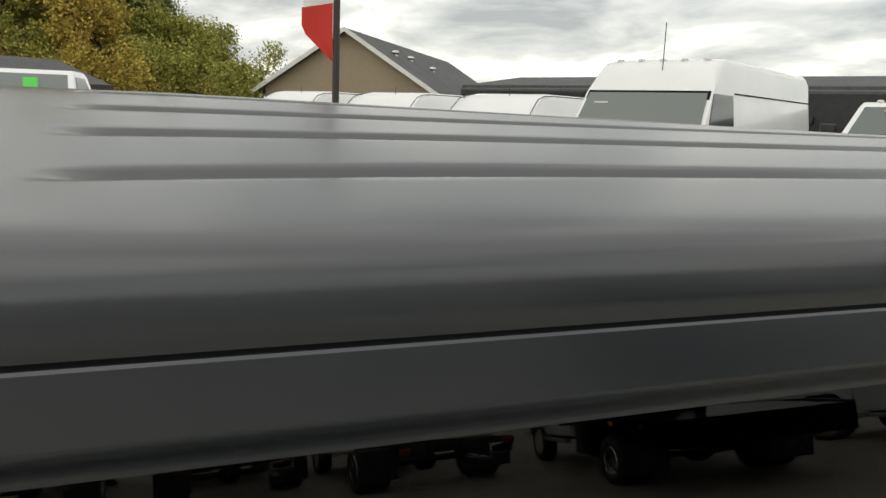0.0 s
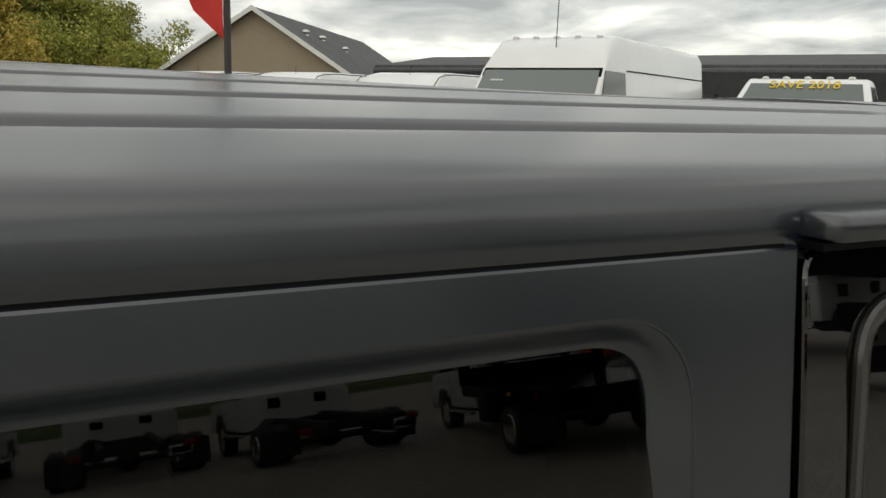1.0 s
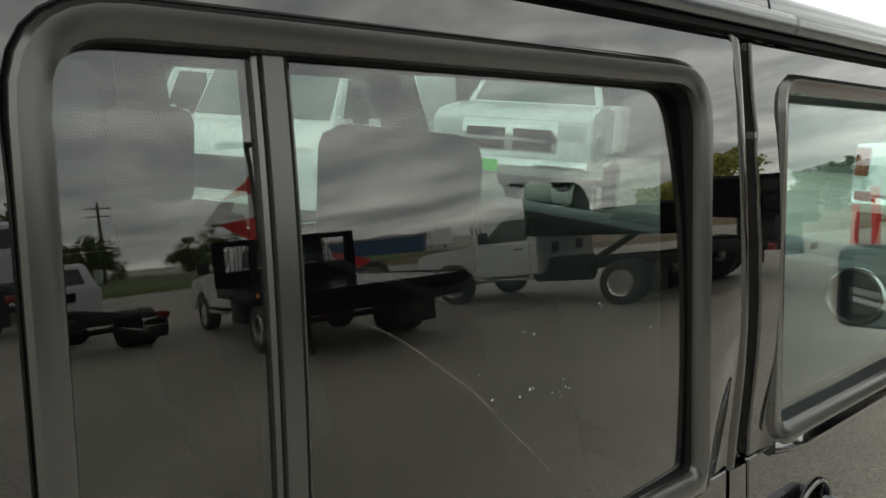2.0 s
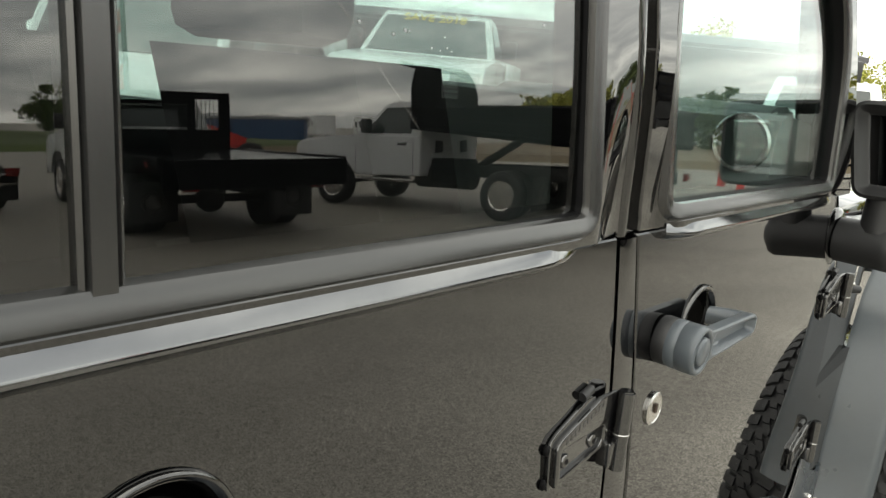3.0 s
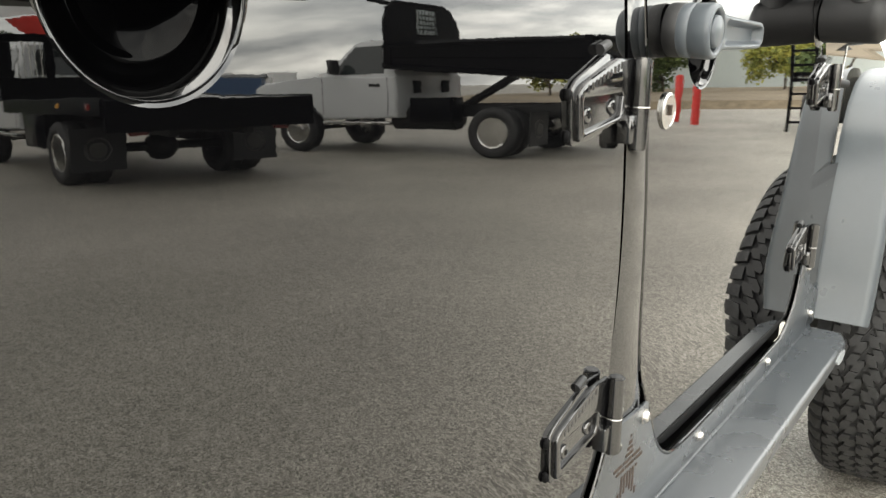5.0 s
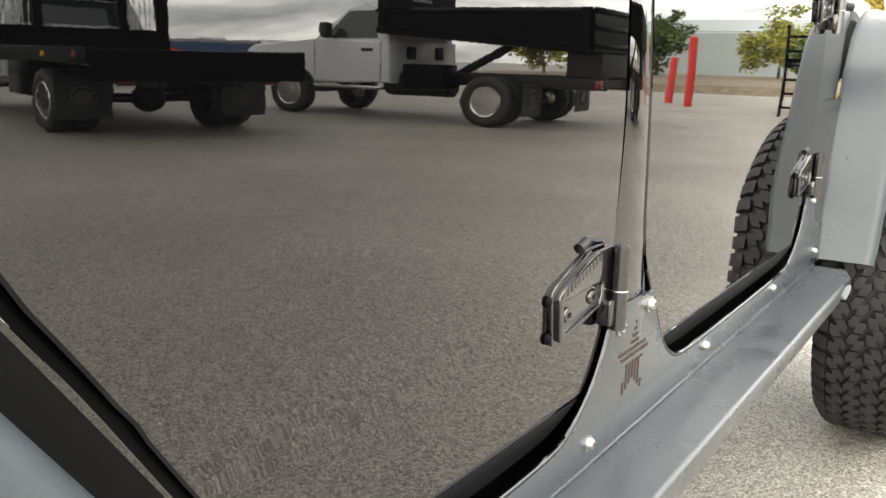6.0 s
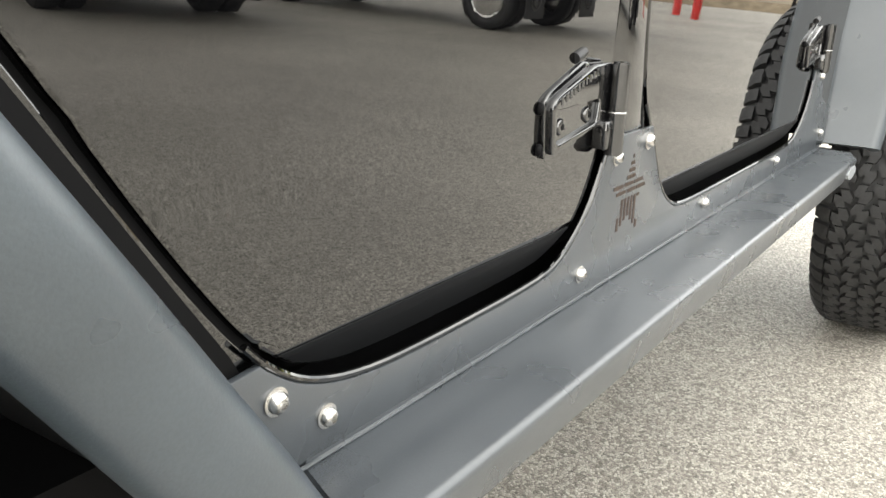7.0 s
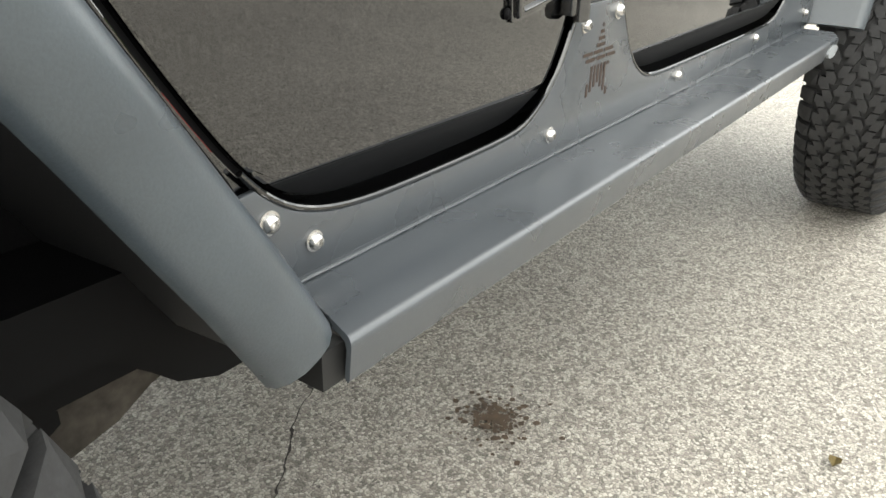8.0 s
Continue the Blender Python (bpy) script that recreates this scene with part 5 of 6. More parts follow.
def road_wheel(parent, x, y, z=0.40, scale=1.0, deep=False, outside=True):
    w = new("wheel")
    w.parent = parent
    w.matrix_local = pose(x, y, z * scale, 90 if y < 0 else -90, 0, 0) @ Matrix.Scale(scale, 4)
    t = new("tyre", TYRE_ME)
    t.parent = w
    if outside:
        r = new("rim", RIM_ME[1 if deep else 0])
        r.parent = w
    return w


def cab(parent, fx, paint, lift=0.0, roof=1.93, lamps=True, text=None):
    """Regular pickup cab and nose; fx is the front axle."""
    L = lift
    low = [(fx + 0.90, 0.48 + L), (fx + 0.95, 0.80 + L), (fx + 0.90, 1.14 + L), (fx + 0.70, 1.23 + L), (fx - 0.10, 1.30 + L), (fx - 0.55, 1.33 + L), (fx - 1.97, 1.33 + L), (fx - 1.98, 0.62 + L), (fx - 0.52, 0.58 + L),
           (fx - 0.46, 0.80 + L), (fx - 0.28, 0.96 + L), (fx, 1.0 + L), (fx + 0.28, 0.96 + L), (fx + 0.46, 0.80 + L), (fx + 0.52, 0.50 + L)]
    bm = prism(bmesh.new(), low, 0.985, bevel=0.05)
    body = part("cab_body", bm, paint, parent, "painted lower cab and nose", smooth=40)
    up = [(fx - 0.50, 1.31 + L), (fx - 1.08, roof - 0.05 + L), (fx - 1.20, roof + L), (fx - 1.72, roof + L), (fx - 1.84, roof - 0.05 + L), (fx - 1.95, 1.31 + L)]
    bm = prism(bmesh.new(), up, 0.95, w_top=0.76, z0=1.31 + L, z1=roof + L, bevel=0.035)
    part("cab_roof", bm, paint, parent, "painted upper cab", smooth=40)
    wat = lambda z: 0.95 + (0.76 - 0.95) * (z - 1.31 - L) / (roof - 1.31)
    for s in (-1, 1):
        zs = (1.36 + L, roof - 0.10 + L)
        bm = pane(bmesh.new(), [(fx - 0.72, s * (wat(zs[0]) + 0.004), zs[0]), (fx - 1.12, s * (wat(zs[1]) + 0.004), zs[1]), (fx - 1.62, s * (wat(zs[1]) + 0.004), zs[1]), (fx - 1.74, s * (wat(zs[0]) + 0.004), zs[0])])
        part("side_window", bm, CAR_GLASS, parent, "dark side window")
        bm = bmesh.new()
        box(bm, (fx - 0.95, s * 1.10 - 0.10, 1.36 + L), (fx - 0.83, s * 1.10 + 0.10, 1.62 + L), 0.03)
        rod(bm, (fx - 0.88, s * 0.96, 1.40 + L), (fx - 0.88, s * 1.08, 1.44 + L), 0.025, seg=8)
        part("door_mirror", bm, PLASTIC, parent, "black towing mirror")
        bm = bmesh.new()
        box(bm, (fx - 1.68, s * 0.990 - 0.012, 1.15 + L), (fx - 1.48, s * 0.990 + 0.012, 1.20 + L), 0.008)
        part("door_handle", bm, PLASTIC, parent)
        for xx in (fx - 0.56, fx - 1.82):
            bm = bmesh.new()
            box(bm, (xx - 0.005, s * 0.9855 - 0.003, 0.66 + L), (xx + 0.005, s * 0.9855 + 0.003, 1.30 + L))
            part("door_gap", bm, SEAM_BLACK, parent)
        bm = bmesh.new()
        box(bm, (fx - 1.90, s * 1.0 - 0.06, 0.50 + L), (fx - 0.60, s * 1.0 + 0.06, 0.56 + L), 0.02)
        part("running_board", bm, STEEL, parent, "bright running board")
        bm = bmesh.new()
        box(bm, (fx + 0.80, s * 0.74 - 0.19, 0.88 + L), (fx + 0.945, s * 0.74 + 0.19, 1.10 + L), 0.04)
        part("headlamp", bm, LAMP_CLEAR, parent, "clear headlamp")
    bm = pane(bmesh.new(), [(fx - 0.535 - 0.004, -0.84, 1.35 + L), (fx - 1.055, -0.70, roof - 0.075 + L), (fx - 1.055, 0.70, roof - 0.075 + L), (fx - 0.535 - 0.004, 0.84, 1.35 + L)], 0.012)
    part("windscreen", bm, SCREEN_GLASS, parent, "grey-green windscreen")
    bm = pane(bmesh.new(), [(fx - 1.935, -0.72, 1.42 + L), (fx - 1.865, -0.64, roof - 0.13 + L), (fx - 1.865, 0.64, roof - 0.13 + L), (fx - 1.935, 0.72, 1.42 + L)], 0.012)
    part("rear_window", bm, CAR_GLASS, parent, "dark rear window")
    for s in (-1, 1):
        bm = bmesh.new()
        box(bm, (fx - 2.005, s * 0.42 - 0.11, 1.02 + L), (fx - 1.975, s * 0.42 + 0.11, 1.24 + L), 0.01)
        part("cab_vent", bm, SEAM_BLACK, parent, "square dark vent on the cab back")
    bm = bmesh.new()
    box(bm, (fx + 0.86, -0.60, 0.74 + L), (fx + 0.955, 0.60, 1.13 + L), 0.03)
    part("grille", bm, CHROME, parent, "chrome grille surround")
    bm = bmesh.new()
    for zz in (0.82, 0.97):
        for s in (-1, 1):
            box(bm, (fx + 0.93, s * 0.29 - 0.24, zz + L - 0.055), (fx + 0.965, s * 0.29 + 0.24, zz + L + 0.055), 0.01)
    part("grille_mesh", bm, SEAM_BLACK, parent, "dark grille openings")
    bm = bmesh.new()
    box(bm, (fx + 0.84, -0.99, 0.46 + L), (fx + 1.03, 0.99, 0.68 + L), 0.04)
    part("front_bumper", bm, CHROME, parent, "chrome bumper")
    if lamps:
        for y in (-0.55, -0.28, 0, 0.28, 0.55):
            bm = bmesh.new()
            ball(bm, (fx - 1.24, y, roof + L + 0.01), (0.055, 0.05, 0.028))
            part("roof_marker", bm, LAMP_CLEAR, parent, "pale roof marker lamp")
    return body


def truck(label, x, y, turn, wb, kind, lift=0.0, paint=None, dual=True):
    """A pickup-based work truck; x, y is its rear axle."""
    t = thing("work_truck", label, "truck", "parked work trucks", at=pose(x, y, 0, 0, 0, turn))
    paint = paint or SILVER_WHITE
    cab(t, wb, paint, lift, lamps=lift < 0.45)
    bm = bmesh.new()
    for s in (-1, 1):
        box(bm, (-1.45, s * 0.43 - 0.05, 0.62 + lift), (wb - 0.4, s * 0.43 + 0.05, 0.82 + lift), 0.01)
    for xx in (-1.40, -0.7, 0.6, 1.2):
        box(bm, (xx, -0.43, 0.66 + lift), (xx + 0.08, 0.43, 0.78 + lift))
    rod(bm, (0, -0.8, 0.42), (0, 0.8, 0.42), 0.06)
    ball(bm, (0, 0, 0.42), (0.2, 0.2, 0.2))
    rod(bm, (wb, -0.8, 0.42), (wb, 0.8, 0.42), 0.05)
    rod(bm, (0.9, -0.52, 0.62), (2.0, -0.52, 0.62), 0.22, seg=16)
    part("chassis", bm, FRAME_BLACK, t, "black ladder chassis")
    for s in (-1, 1):
        road_wheel(t, wb, s * 0.86)
        if dual:
            road_wheel(t, 0, s * 1.06, deep=True)
            road_wheel(t, 0, s * 0.79, outside=False)
        else:
            road_wheel(t, 0, s * 0.86)
        if kind != "pickup":
            bm = bmesh.new()
            box(bm, (-0.60, s * 0.93 - 0.29, 0.20), (-0.585, s * 0.93 + 0.29, 0.72))
            flap = part("mud_flap", bm, PLASTIC, t, "black mud flap")
            for r0, r1 in ((0.15, 0.125), (0.095, 0.0)):
                bm = bmesh.new()
                lathe(bm, [(r1, 0.0), (r0, 0.0), (r0, 0.004), (r1, 0.004)] if r1 else [(0.002, 0.0), (r0, 0.0), (r0, 0.004), (0.002, 0.004)], pose(-0.606, s * 0.93, 0.46, 0, 90, 0), 24, True)
                part("emblem", bm, SEAL_GREY, flap, "pale round emblem")
    for s in (-1, 1):
        bm = bmesh.new()
        box(bm, (-1.50, s * 0.80 - 0.09, 0.66 + lift), (-1.45, s * 0.80 + 0.09, 0.78 + lift), 0.01)
        part("tail_lamp", bm, LAMP_RED, t, "red tail lamp")
    if kind == "chassis":
        bm = bmesh.new()
        box(bm, (-1.47, 0.50, 0.52), (-1.455, 0.86, 0.70), 0.01)
        part("plate_frame", bm, STEEL, t, "pale rectangular plate holder")
        bm = bmesh.new()
        box(bm, (-1.478, 0.54, 0.56), (-1.468, 0.82, 0.66))
        part("plate", bm, SEAM_BLACK, t)
        bm = bmesh.new()
        rod(bm, (-0.5, 0.55, 0.45), (-1.3, 0.62, 0.42), 0.04)
        part("exhaust_pipe", bm, STEEL, t, "bright exhaust pipe")
    if kind == "dump":
        bm = bmesh.new()
        floor_z = lambda px: 1.20 + 0.085 * (px + 1.40)
        sweep(bm, 2, lambda i: [((-1.38, 1.84)[i], py, floor_z((-1.38, 1.84)[i]) + dz) for py, dz in ((-1.0, 0.0), (1.0, 0.0), (1.0, 0.06), (-1.0, 0.06))])
        part("dump_floor", bm, BED_BLACK, t, "black raised tipping floor", smooth=20)
        for s in (-1, 1):
            bm = pane(bmesh.new(), [(px, s * 1.04, pz) for px, pz in ((-1.40, 1.19), (-1.40, 1.78), (1.84, 1.80), (1.84, 1.47))], 0.03)
            part("dump_side", bm, BED_BLACK, t, "black steel side of the tipping body", smooth=20)
            for z0, z1, h, proud in ((1.16, 1.44, 0.13, 0.075), (1.72, 1.76, 0.10, 0.065), (1.46, 1.60, 0.05, 0.045)):
                bm = bmesh.new()
                sweep(bm, 2, lambda i: [((-1.43, 1.87)[i], s * (1.04 + dy), (z0, z1)[i] + dz) for dy, dz in ((0.0, 0.0), (proud, 0.02), (proud, h * 0.55), (0.0, h))])
                part("side_rail", bm, BED_BLACK, t, "long folded rail along the body side", smooth=20)
            for xx in (-1.36, 1.78):
                bm = bmesh.new()
                box(bm, (xx - 0.06, s * 1.075 - 0.035, floor_z(xx) - 0.03), (xx + 0.06, s * 1.075 + 0.035, 1.82), 0.01)
                part("corner_post", bm, BED_BLACK, t, "black corner post", smooth=20)
        bm = bmesh.new()
        box(bm, (-1.46, -1.03, 1.19), (-1.40, 1.03, 1.80), 0.012)
        gate = part("tailgate", bm, BED_BLACK, t, "black tailgate", smooth=20)
        for zz in (1.24, 1.50, 1.74):
            bm = bmesh.new()
            box(bm, (-1.50, -1.06, zz), (-1.45, 1.06, zz + 0.08), 0.01)
            part("gate_rail", bm, BED_BLACK, gate)
        bm = bmesh.new()
        sweep(bm, 2, lambda i: [((1.80, 1.86)[i], py, pz) for py, pz in ((-1.08, 1.44), (1.08, 1.44), (1.08, 2.10), (0.98, 2.32), (0.80, 2.50), (0.55, 2.58), (-0.80, 2.58), (-0.98, 2.46), (-1.08, 2.20))])
        part("headboard", bm, BED_BLACK, t, "black headboard with cut upper corners", smooth=20)
        bm = bmesh.new()
        sweep(bm, 2, lambda i: [(px, (-0.82, 0.62)[i], pz) for px, pz in ((1.78, 2.54), (2.28, 2.66), (2.30, 2.60), (1.86, 2.48))])
        part("cab_shield", bm, BED_BLACK, t, "black visor plate over the cab", smooth=20)
        # pale plate behind the bars stands for the bright sky through the mesh
        bm = bmesh.new()
        box(bm, (1.780, -0.24, 2.02), (1.796, 0.30, 2.46), 0.004)
        panel = part("mesh_sky_plate", bm, PALE_WALL, t, "square mesh with a pale plate in place of sky")
        for k in range(6):
            bm = bmesh.new()
            box(bm, (1.774, -0.20 + 0.09 * k, 2.03), (1.779, -0.175 + 0.09 * k, 2.45))
            part("mesh_bar", bm, FRAME_BLACK, panel)
        for k in range(4):
            bm = bmesh.new()
            box(bm, (1.772, -0.23, 2.09 + 0.09 * k), (1.777, 0.29, 2.115 + 0.09 * k))
            part("mesh_bar", bm, FRAME_BLACK, panel)
        bm = bmesh.new()
        rod(bm, (1.1, 0, 0.78), (0.2, 0, 1.30), 0.07)
        box(bm, (-1.40, -0.55, 0.82), (-0.9, 0.55, 1.20), 0.01)
        part("hoist", bm, FRAME_BLACK, t)
        bm = bmesh.new()
        box(bm, (0.75, -1.05, 0.55), (1.45, -0.65, 0.95), 0.02)
        part("tool_box", bm, BED_BLACK, t, "black tool box")
    if kind == "flat":
        bm = bmesh.new()
        box(bm, (-1.55, -1.16, 0.96), (wb - 2.15, 1.16, 1.05), 0.01)
        for s in (-1, 1):
            box(bm, (-1.55, s * 1.16 - 0.03, 0.88), (wb - 2.15, s * 1.16 + 0.03, 1.07), 0.008)
        box(bm, (-1.60, -1.16, 0.70), (-1.52, 1.16, 1.05), 0.01)
        part("flat_deck", bm, BED_BLACK, t, "black steel flat deck", smooth=20)
        for s in (-1, 1):
            bm = bmesh.new()
            box(bm, (0.55, s * 0.92 - 0.22, 0.42), (1.5, s * 0.92 + 0.22, 0.90), 0.02)
            part("under_deck_box", bm, BED_BLACK, t, "black under-deck tool box")
            for zz, xx in ((0.98, -0.2), (0.98, -1.2)):
                bm = bmesh.new()
                box(bm, (xx - 0.06, s * 1.195 - 0.006, zz - 0.03), (xx + 0.06, s * 1.195 + 0.006, zz + 0.03), 0.004)
                part("side_marker", bm, LAMP_RED if xx < -1 else AMBER, t)
        hb = wb - 2.14
        bm = bmesh.new()
        for lo, hi in (((hb, -1.20, 1.05), (hb + 0.06, 1.20, 1.38)), ((hb, -1.20, 1.90), (hb + 0.06, 1.20, 2.02)), ((hb, -1.20, 1.38), (hb + 0.06, -1.02, 1.90)), ((hb, 1.02, 1.38), (hb + 0.06, 1.20, 1.90)),
                       ((hb, -0.62, 1.38), (hb + 0.06, -0.50, 1.90)), ((hb, 0.50, 1.38), (hb + 0.06, 0.62, 1.90)), ((hb, -0.5, 1.80), (hb + 0.06, 0.5, 1.92))):
            box(bm, lo, hi, 0.006, 1)
        part("headboard", bm, BED_BLACK, t, "black headboard with openings", smooth=20)
        for s in (-1, 1):
            for k in range(5):
                bm = bmesh.new()
                rod(bm, (hb + 0.03, s * (0.66 + 0.07 * k), 1.38), (hb + 0.03, s * (0.66 + 0.07 * k), 1.90), 0.008, seg=6)
                part("headboard_bar", bm, STEEL, t)
    if kind == "pickup":
        bm = bmesh.new()
        for s in (-1, 1):
            box(bm, (-1.15, s * 0.93 - 0.06, 0.62 + lift), (wb - 2.03, s * 0.93 + 0.06, 1.36 + lift), 0.04)
        box(bm, (-1.12, -0.9, 0.70 + lift), (wb - 2.03, 0.9, 0.78 + lift))
        part("cargo_box", bm, paint, t, "painted cargo box")
        bm = bmesh.new()
        box(bm, (-1.22, -0.80, 0.72 + lift), (-1.14, 0.80, 1.35 + lift), 0.03)
        part("tailgate", bm, paint, t, "painted tailgate")
        for s in (-1, 1):
            bm = bmesh.new()
            box(bm, (-1.21, s * 0.89 - 0.08, 0.95 + lift), (-1.13, s * 0.89 + 0.08, 1.32 + lift), 0.02)
            part("tail_lamp", bm, LAMP_RED, t, "red tail lamp")
        bm = bmesh.new()
        box(bm, (-1.36, -0.95, 0.50 + lift), (-1.18, 0.95, 0.70 + lift), 0.03)
        part("rear_bumper", bm, CHROME, t, "chrome bumper")
    return t


dump = truck("white-cab dump truck with black tipping body and cab shield", 9.75, -5.72, -94.5, 3.70, "dump")
flat = truck("white-cab truck with black flat deck and headboard", 5.05, -8.10, -77, 4.27, "flat")
chassis_a = truck("white bare cab-and-chassis truck with twin rear tyres", 2.7, -11.9, -90, 3.64, "chassis")
copy_thing(chassis_a, pose(-0.1, -13.9, 0, 0, 0, -88))
copy_thing(chassis_a, pose(-3.3, -15.6, 0, 0, 0, -84))
save = truck("white pickup with yellow windscreen lettering and green bumper strip", 10.5, 8.6, 210, 3.75, "pickup", lift=0.42, paint=WHITE, dual=False)
words("windscreen_lettering", "SAVE 2018", 0.20, pose(3.75 - 1.01, 0, 1.93 + 0.42 - 0.085, 45, 0, 90) , YELLOW, save)
bm = bmesh.new()
box(bm, (3.75 + 1.03, -0.88, 0.50 + 0.42), (3.75 + 1.04, -0.10, 0.64 + 0.42))
part("green_strip", bm, GREEN_TAPE, save, "bright green strip")
tail = truck("white pickup seen from behind with red tail lamps", 11.6, 2.9, 12, 3.6, "pickup", lift=0.10, paint=WHITE, dual=False)
bm = bmesh.new()
for k in range(4):
    box(bm, (-1.228, -0.30 + 0.17 * k, 1.17), (-1.218, -0.20 + 0.17 * k, 1.25))
part("tailgate_mark", bm, SEAM_BLACK, tail, "dark raised mark")
left_pick = truck("white pickup with a green sticker in its windscreen", -2.5, 15.9, 258, 3.75, "pickup", lift=0.50, paint=WHITE, dual=False)
bm = bmesh.new()
box(bm, (3.75 - 0.80, 0.16, 2.12), (3.75 - 0.77, 0.36, 2.30), 0.0, 1)
part("green_sticker", bm, GREEN_TAPE, left_pick, "bright green windscreen sticker")


def van(label, x, y, turn, roof, tall):
    """A cargo van; x, y is the middle of its front wheels, the nose along +x before the turn."""
    v = thing("cargo_van", label, "van", "parked white vans", at=pose(x, y, 0, 0, 0, turn))
    low = [(0.95, 0.40), (0.98, 0.85), (0.86, 1.14), (0.48, 1.36), (-4.85, 1.36), (-4.90, 0.45)]
    part("lower_body", prism(bmesh.new(), low, 1.02, bevel=0.06), WHITE, v, "white lower body", smooth=40)
    up = [(0.50, 1.34), (-0.22 if tall else -0.10, roof - 0.46 if tall else roof - 0.42), (-0.42, roof - 0.17), (-0.58, roof - 0.05), (-0.85, roof), (-4.60, roof), (-4.82, roof - 0.12), (-4.86, 1.34)]
    part("upper_body", prism(bmesh.new(), up, 1.0, w_top=0.84, z0=1.34, z1=roof, bevel=0.10), WHITE, v, "white raised roof and upper body", smooth=45)
    ztop = roof - 0.46 if tall else roof - 0.42
    slope = (0.72 if tall else 0.60) / (ztop - 1.34)
    wat = lambda z: 1.0 + (0.84 - 1.0) * (z - 1.34) / (roof - 1.34)
    za, zb = 1.42, ztop - 0.02
    bm = pane(bmesh.new(), [(0.50 - slope * (za - 1.34) + 0.010, -0.92, za), (0.50 - slope * (zb - 1.34) + 0.010, -0.83, zb), (0.50 - slope * (zb - 1.34) + 0.010, 0.83, zb), (0.50 - slope * (za - 1.34) + 0.010, 0.92, za)], 0.012)
    edge_pts = [(0.50 - slope * (za - 1.34) - 0.004, -0.95, za - 0.03), (0.50 - slope * (zb - 1.34) - 0.016, -0.86, zb + 0.03), (0.50 - slope * (zb - 1.34) - 0.016, 0.86, zb + 0.03), (0.50 - slope * (za - 1.34) - 0.004, 0.95, za - 0.03)]
    edge_pts = [(px - 0.016, py, pz) for px, py, pz in edge_pts]
    part("screen_seal", pane(bmesh.new(), edge_pts, 0.012), SEAM_BLACK, v, "black rubber round the windscreen")
    screen = part("windscreen", bm, SCREEN_GLASS, v, "grey-green windscreen")
    bm = bmesh.new()
    fx_ = lambda z: 0.50 - slope * (z - 1.34) + 0.020
    box(bm, (fx_(zb - 0.14) - 0.01, -0.70, zb - 0.16), (fx_(zb - 0.14) + 0.004, -0.50, zb - 0.12), 0.002)
    part("sticker", bm, FASCIA, screen, "small white sticker")
    for s in (-1, 1):
        bm = pane(bmesh.new(), [(0.22, s * (wat(1.44) + 0.004), 1.44), (-0.22, s * (wat(zb) + 0.004), zb), (-0.92, s * (wat(zb) + 0.004), zb), (-0.92, s * (wat(1.44) + 0.004), 1.44)], 0.008)
        part("side_window", bm, CAR_GLASS, v, "dark side window")
        bm = bmesh.new()
        box(bm, (0.02, s * 1.16 - 0.10, 1.38), (0.12, s * 1.16 + 0.10, 1.68), 0.03)
        part("door_mirror", bm, PLASTIC, v, "black mirror")
        bm = bmesh.new()
        for xx in (-1.02, -2.35):
            box(bm, (xx - 0.006, s * 1.021 - 0.003, 0.55), (xx + 0.006, s * 1.021 + 0.003, 1.30))
        box(bm, (-4.7, s * (wat(roof - 0.45) + 0.002) - 0.006, roof - 0.46), (-1.0, s * (wat(roof - 0.45) + 0.002) + 0.006, roof - 0.44))
        part("panel_joint", bm, SEAL_GREY, v, "fine panel joint")
        bm = bmesh.new()
        box(bm, (0.72, s * 0.80 - 0.15, 0.86), (0.90, s * 0.80 + 0.15, 1.12), 0.05)
        part("headlamp", bm, LAMP_CLEAR, v, "clear headlamp")
        road_wheel(v, 0, s * 0.92, 0.40, 0.9)
        road_wheel(v, -3.7, s * 0.92, 0.40, 0.9)
    bm = bmesh.new()
    box(bm, (0.88, -0.7, 0.55), (1.0, 0.7, 0.95), 0.03)
    part("grille", bm, PLASTIC, v, "black grille and bumper")
    if tall:
        for y in (-0.62, -0.31, 0, 0.31, 0.62):
            bm = bmesh.new()
            box(bm, (-0.70, y - 0.035, roof - 0.06), (-0.60, y + 0.035, roof - 0.004), 0.012)
            part("roof_marker", bm, LAMP_CLEAR, v, "pale roof marker lamp")
    for s in () if tall else (-1, 1):
        bm = bmesh.new()
        tube(bm, [(-0.10 - 0.32 * k / 6, s * (0.87 - 0.004 * k), ztop + (roof - 0.10 - ztop) * (k / 6) ** 0.8) for k in range(7)] + [(-0.62, s * 0.835, roof - 0.045), (-0.95, s * 0.82, roof - 0.030), (-4.5, s * 0.82, roof - 0.030)], 0.009, 6)
        part("roof_ditch", bm, SEAL_GREY, v, "dark curved roof joint")
    bm = bmesh.new()
    ax = -0.42 if tall else -0.62
    rod(bm, (ax, 0.10, roof - 0.28), (ax - 0.02, 0.10, roof + (0.45 if tall else 0.10)), 0.006, seg=6)
    ball(bm, (ax, 0.10, roof - 0.26), (0.03, 0.03, 0.03), 8, 6)
    part("aerial", bm, PLASTIC, v, "thin black aerial")
    return v


van("white high-roof cargo van with roof marker lamps and aerial", 4.66, 8.6, 210, 2.83, True)
low_van = van("white low-roof cargo van seen over the hardtop", 4.2, 12.5, 210, 2.40, False)
for x, y in ((2.86, 14.9), (1.4, 17.0)):
    copy_thing(low_van, pose(x, y, 0, 0, 0, 210))


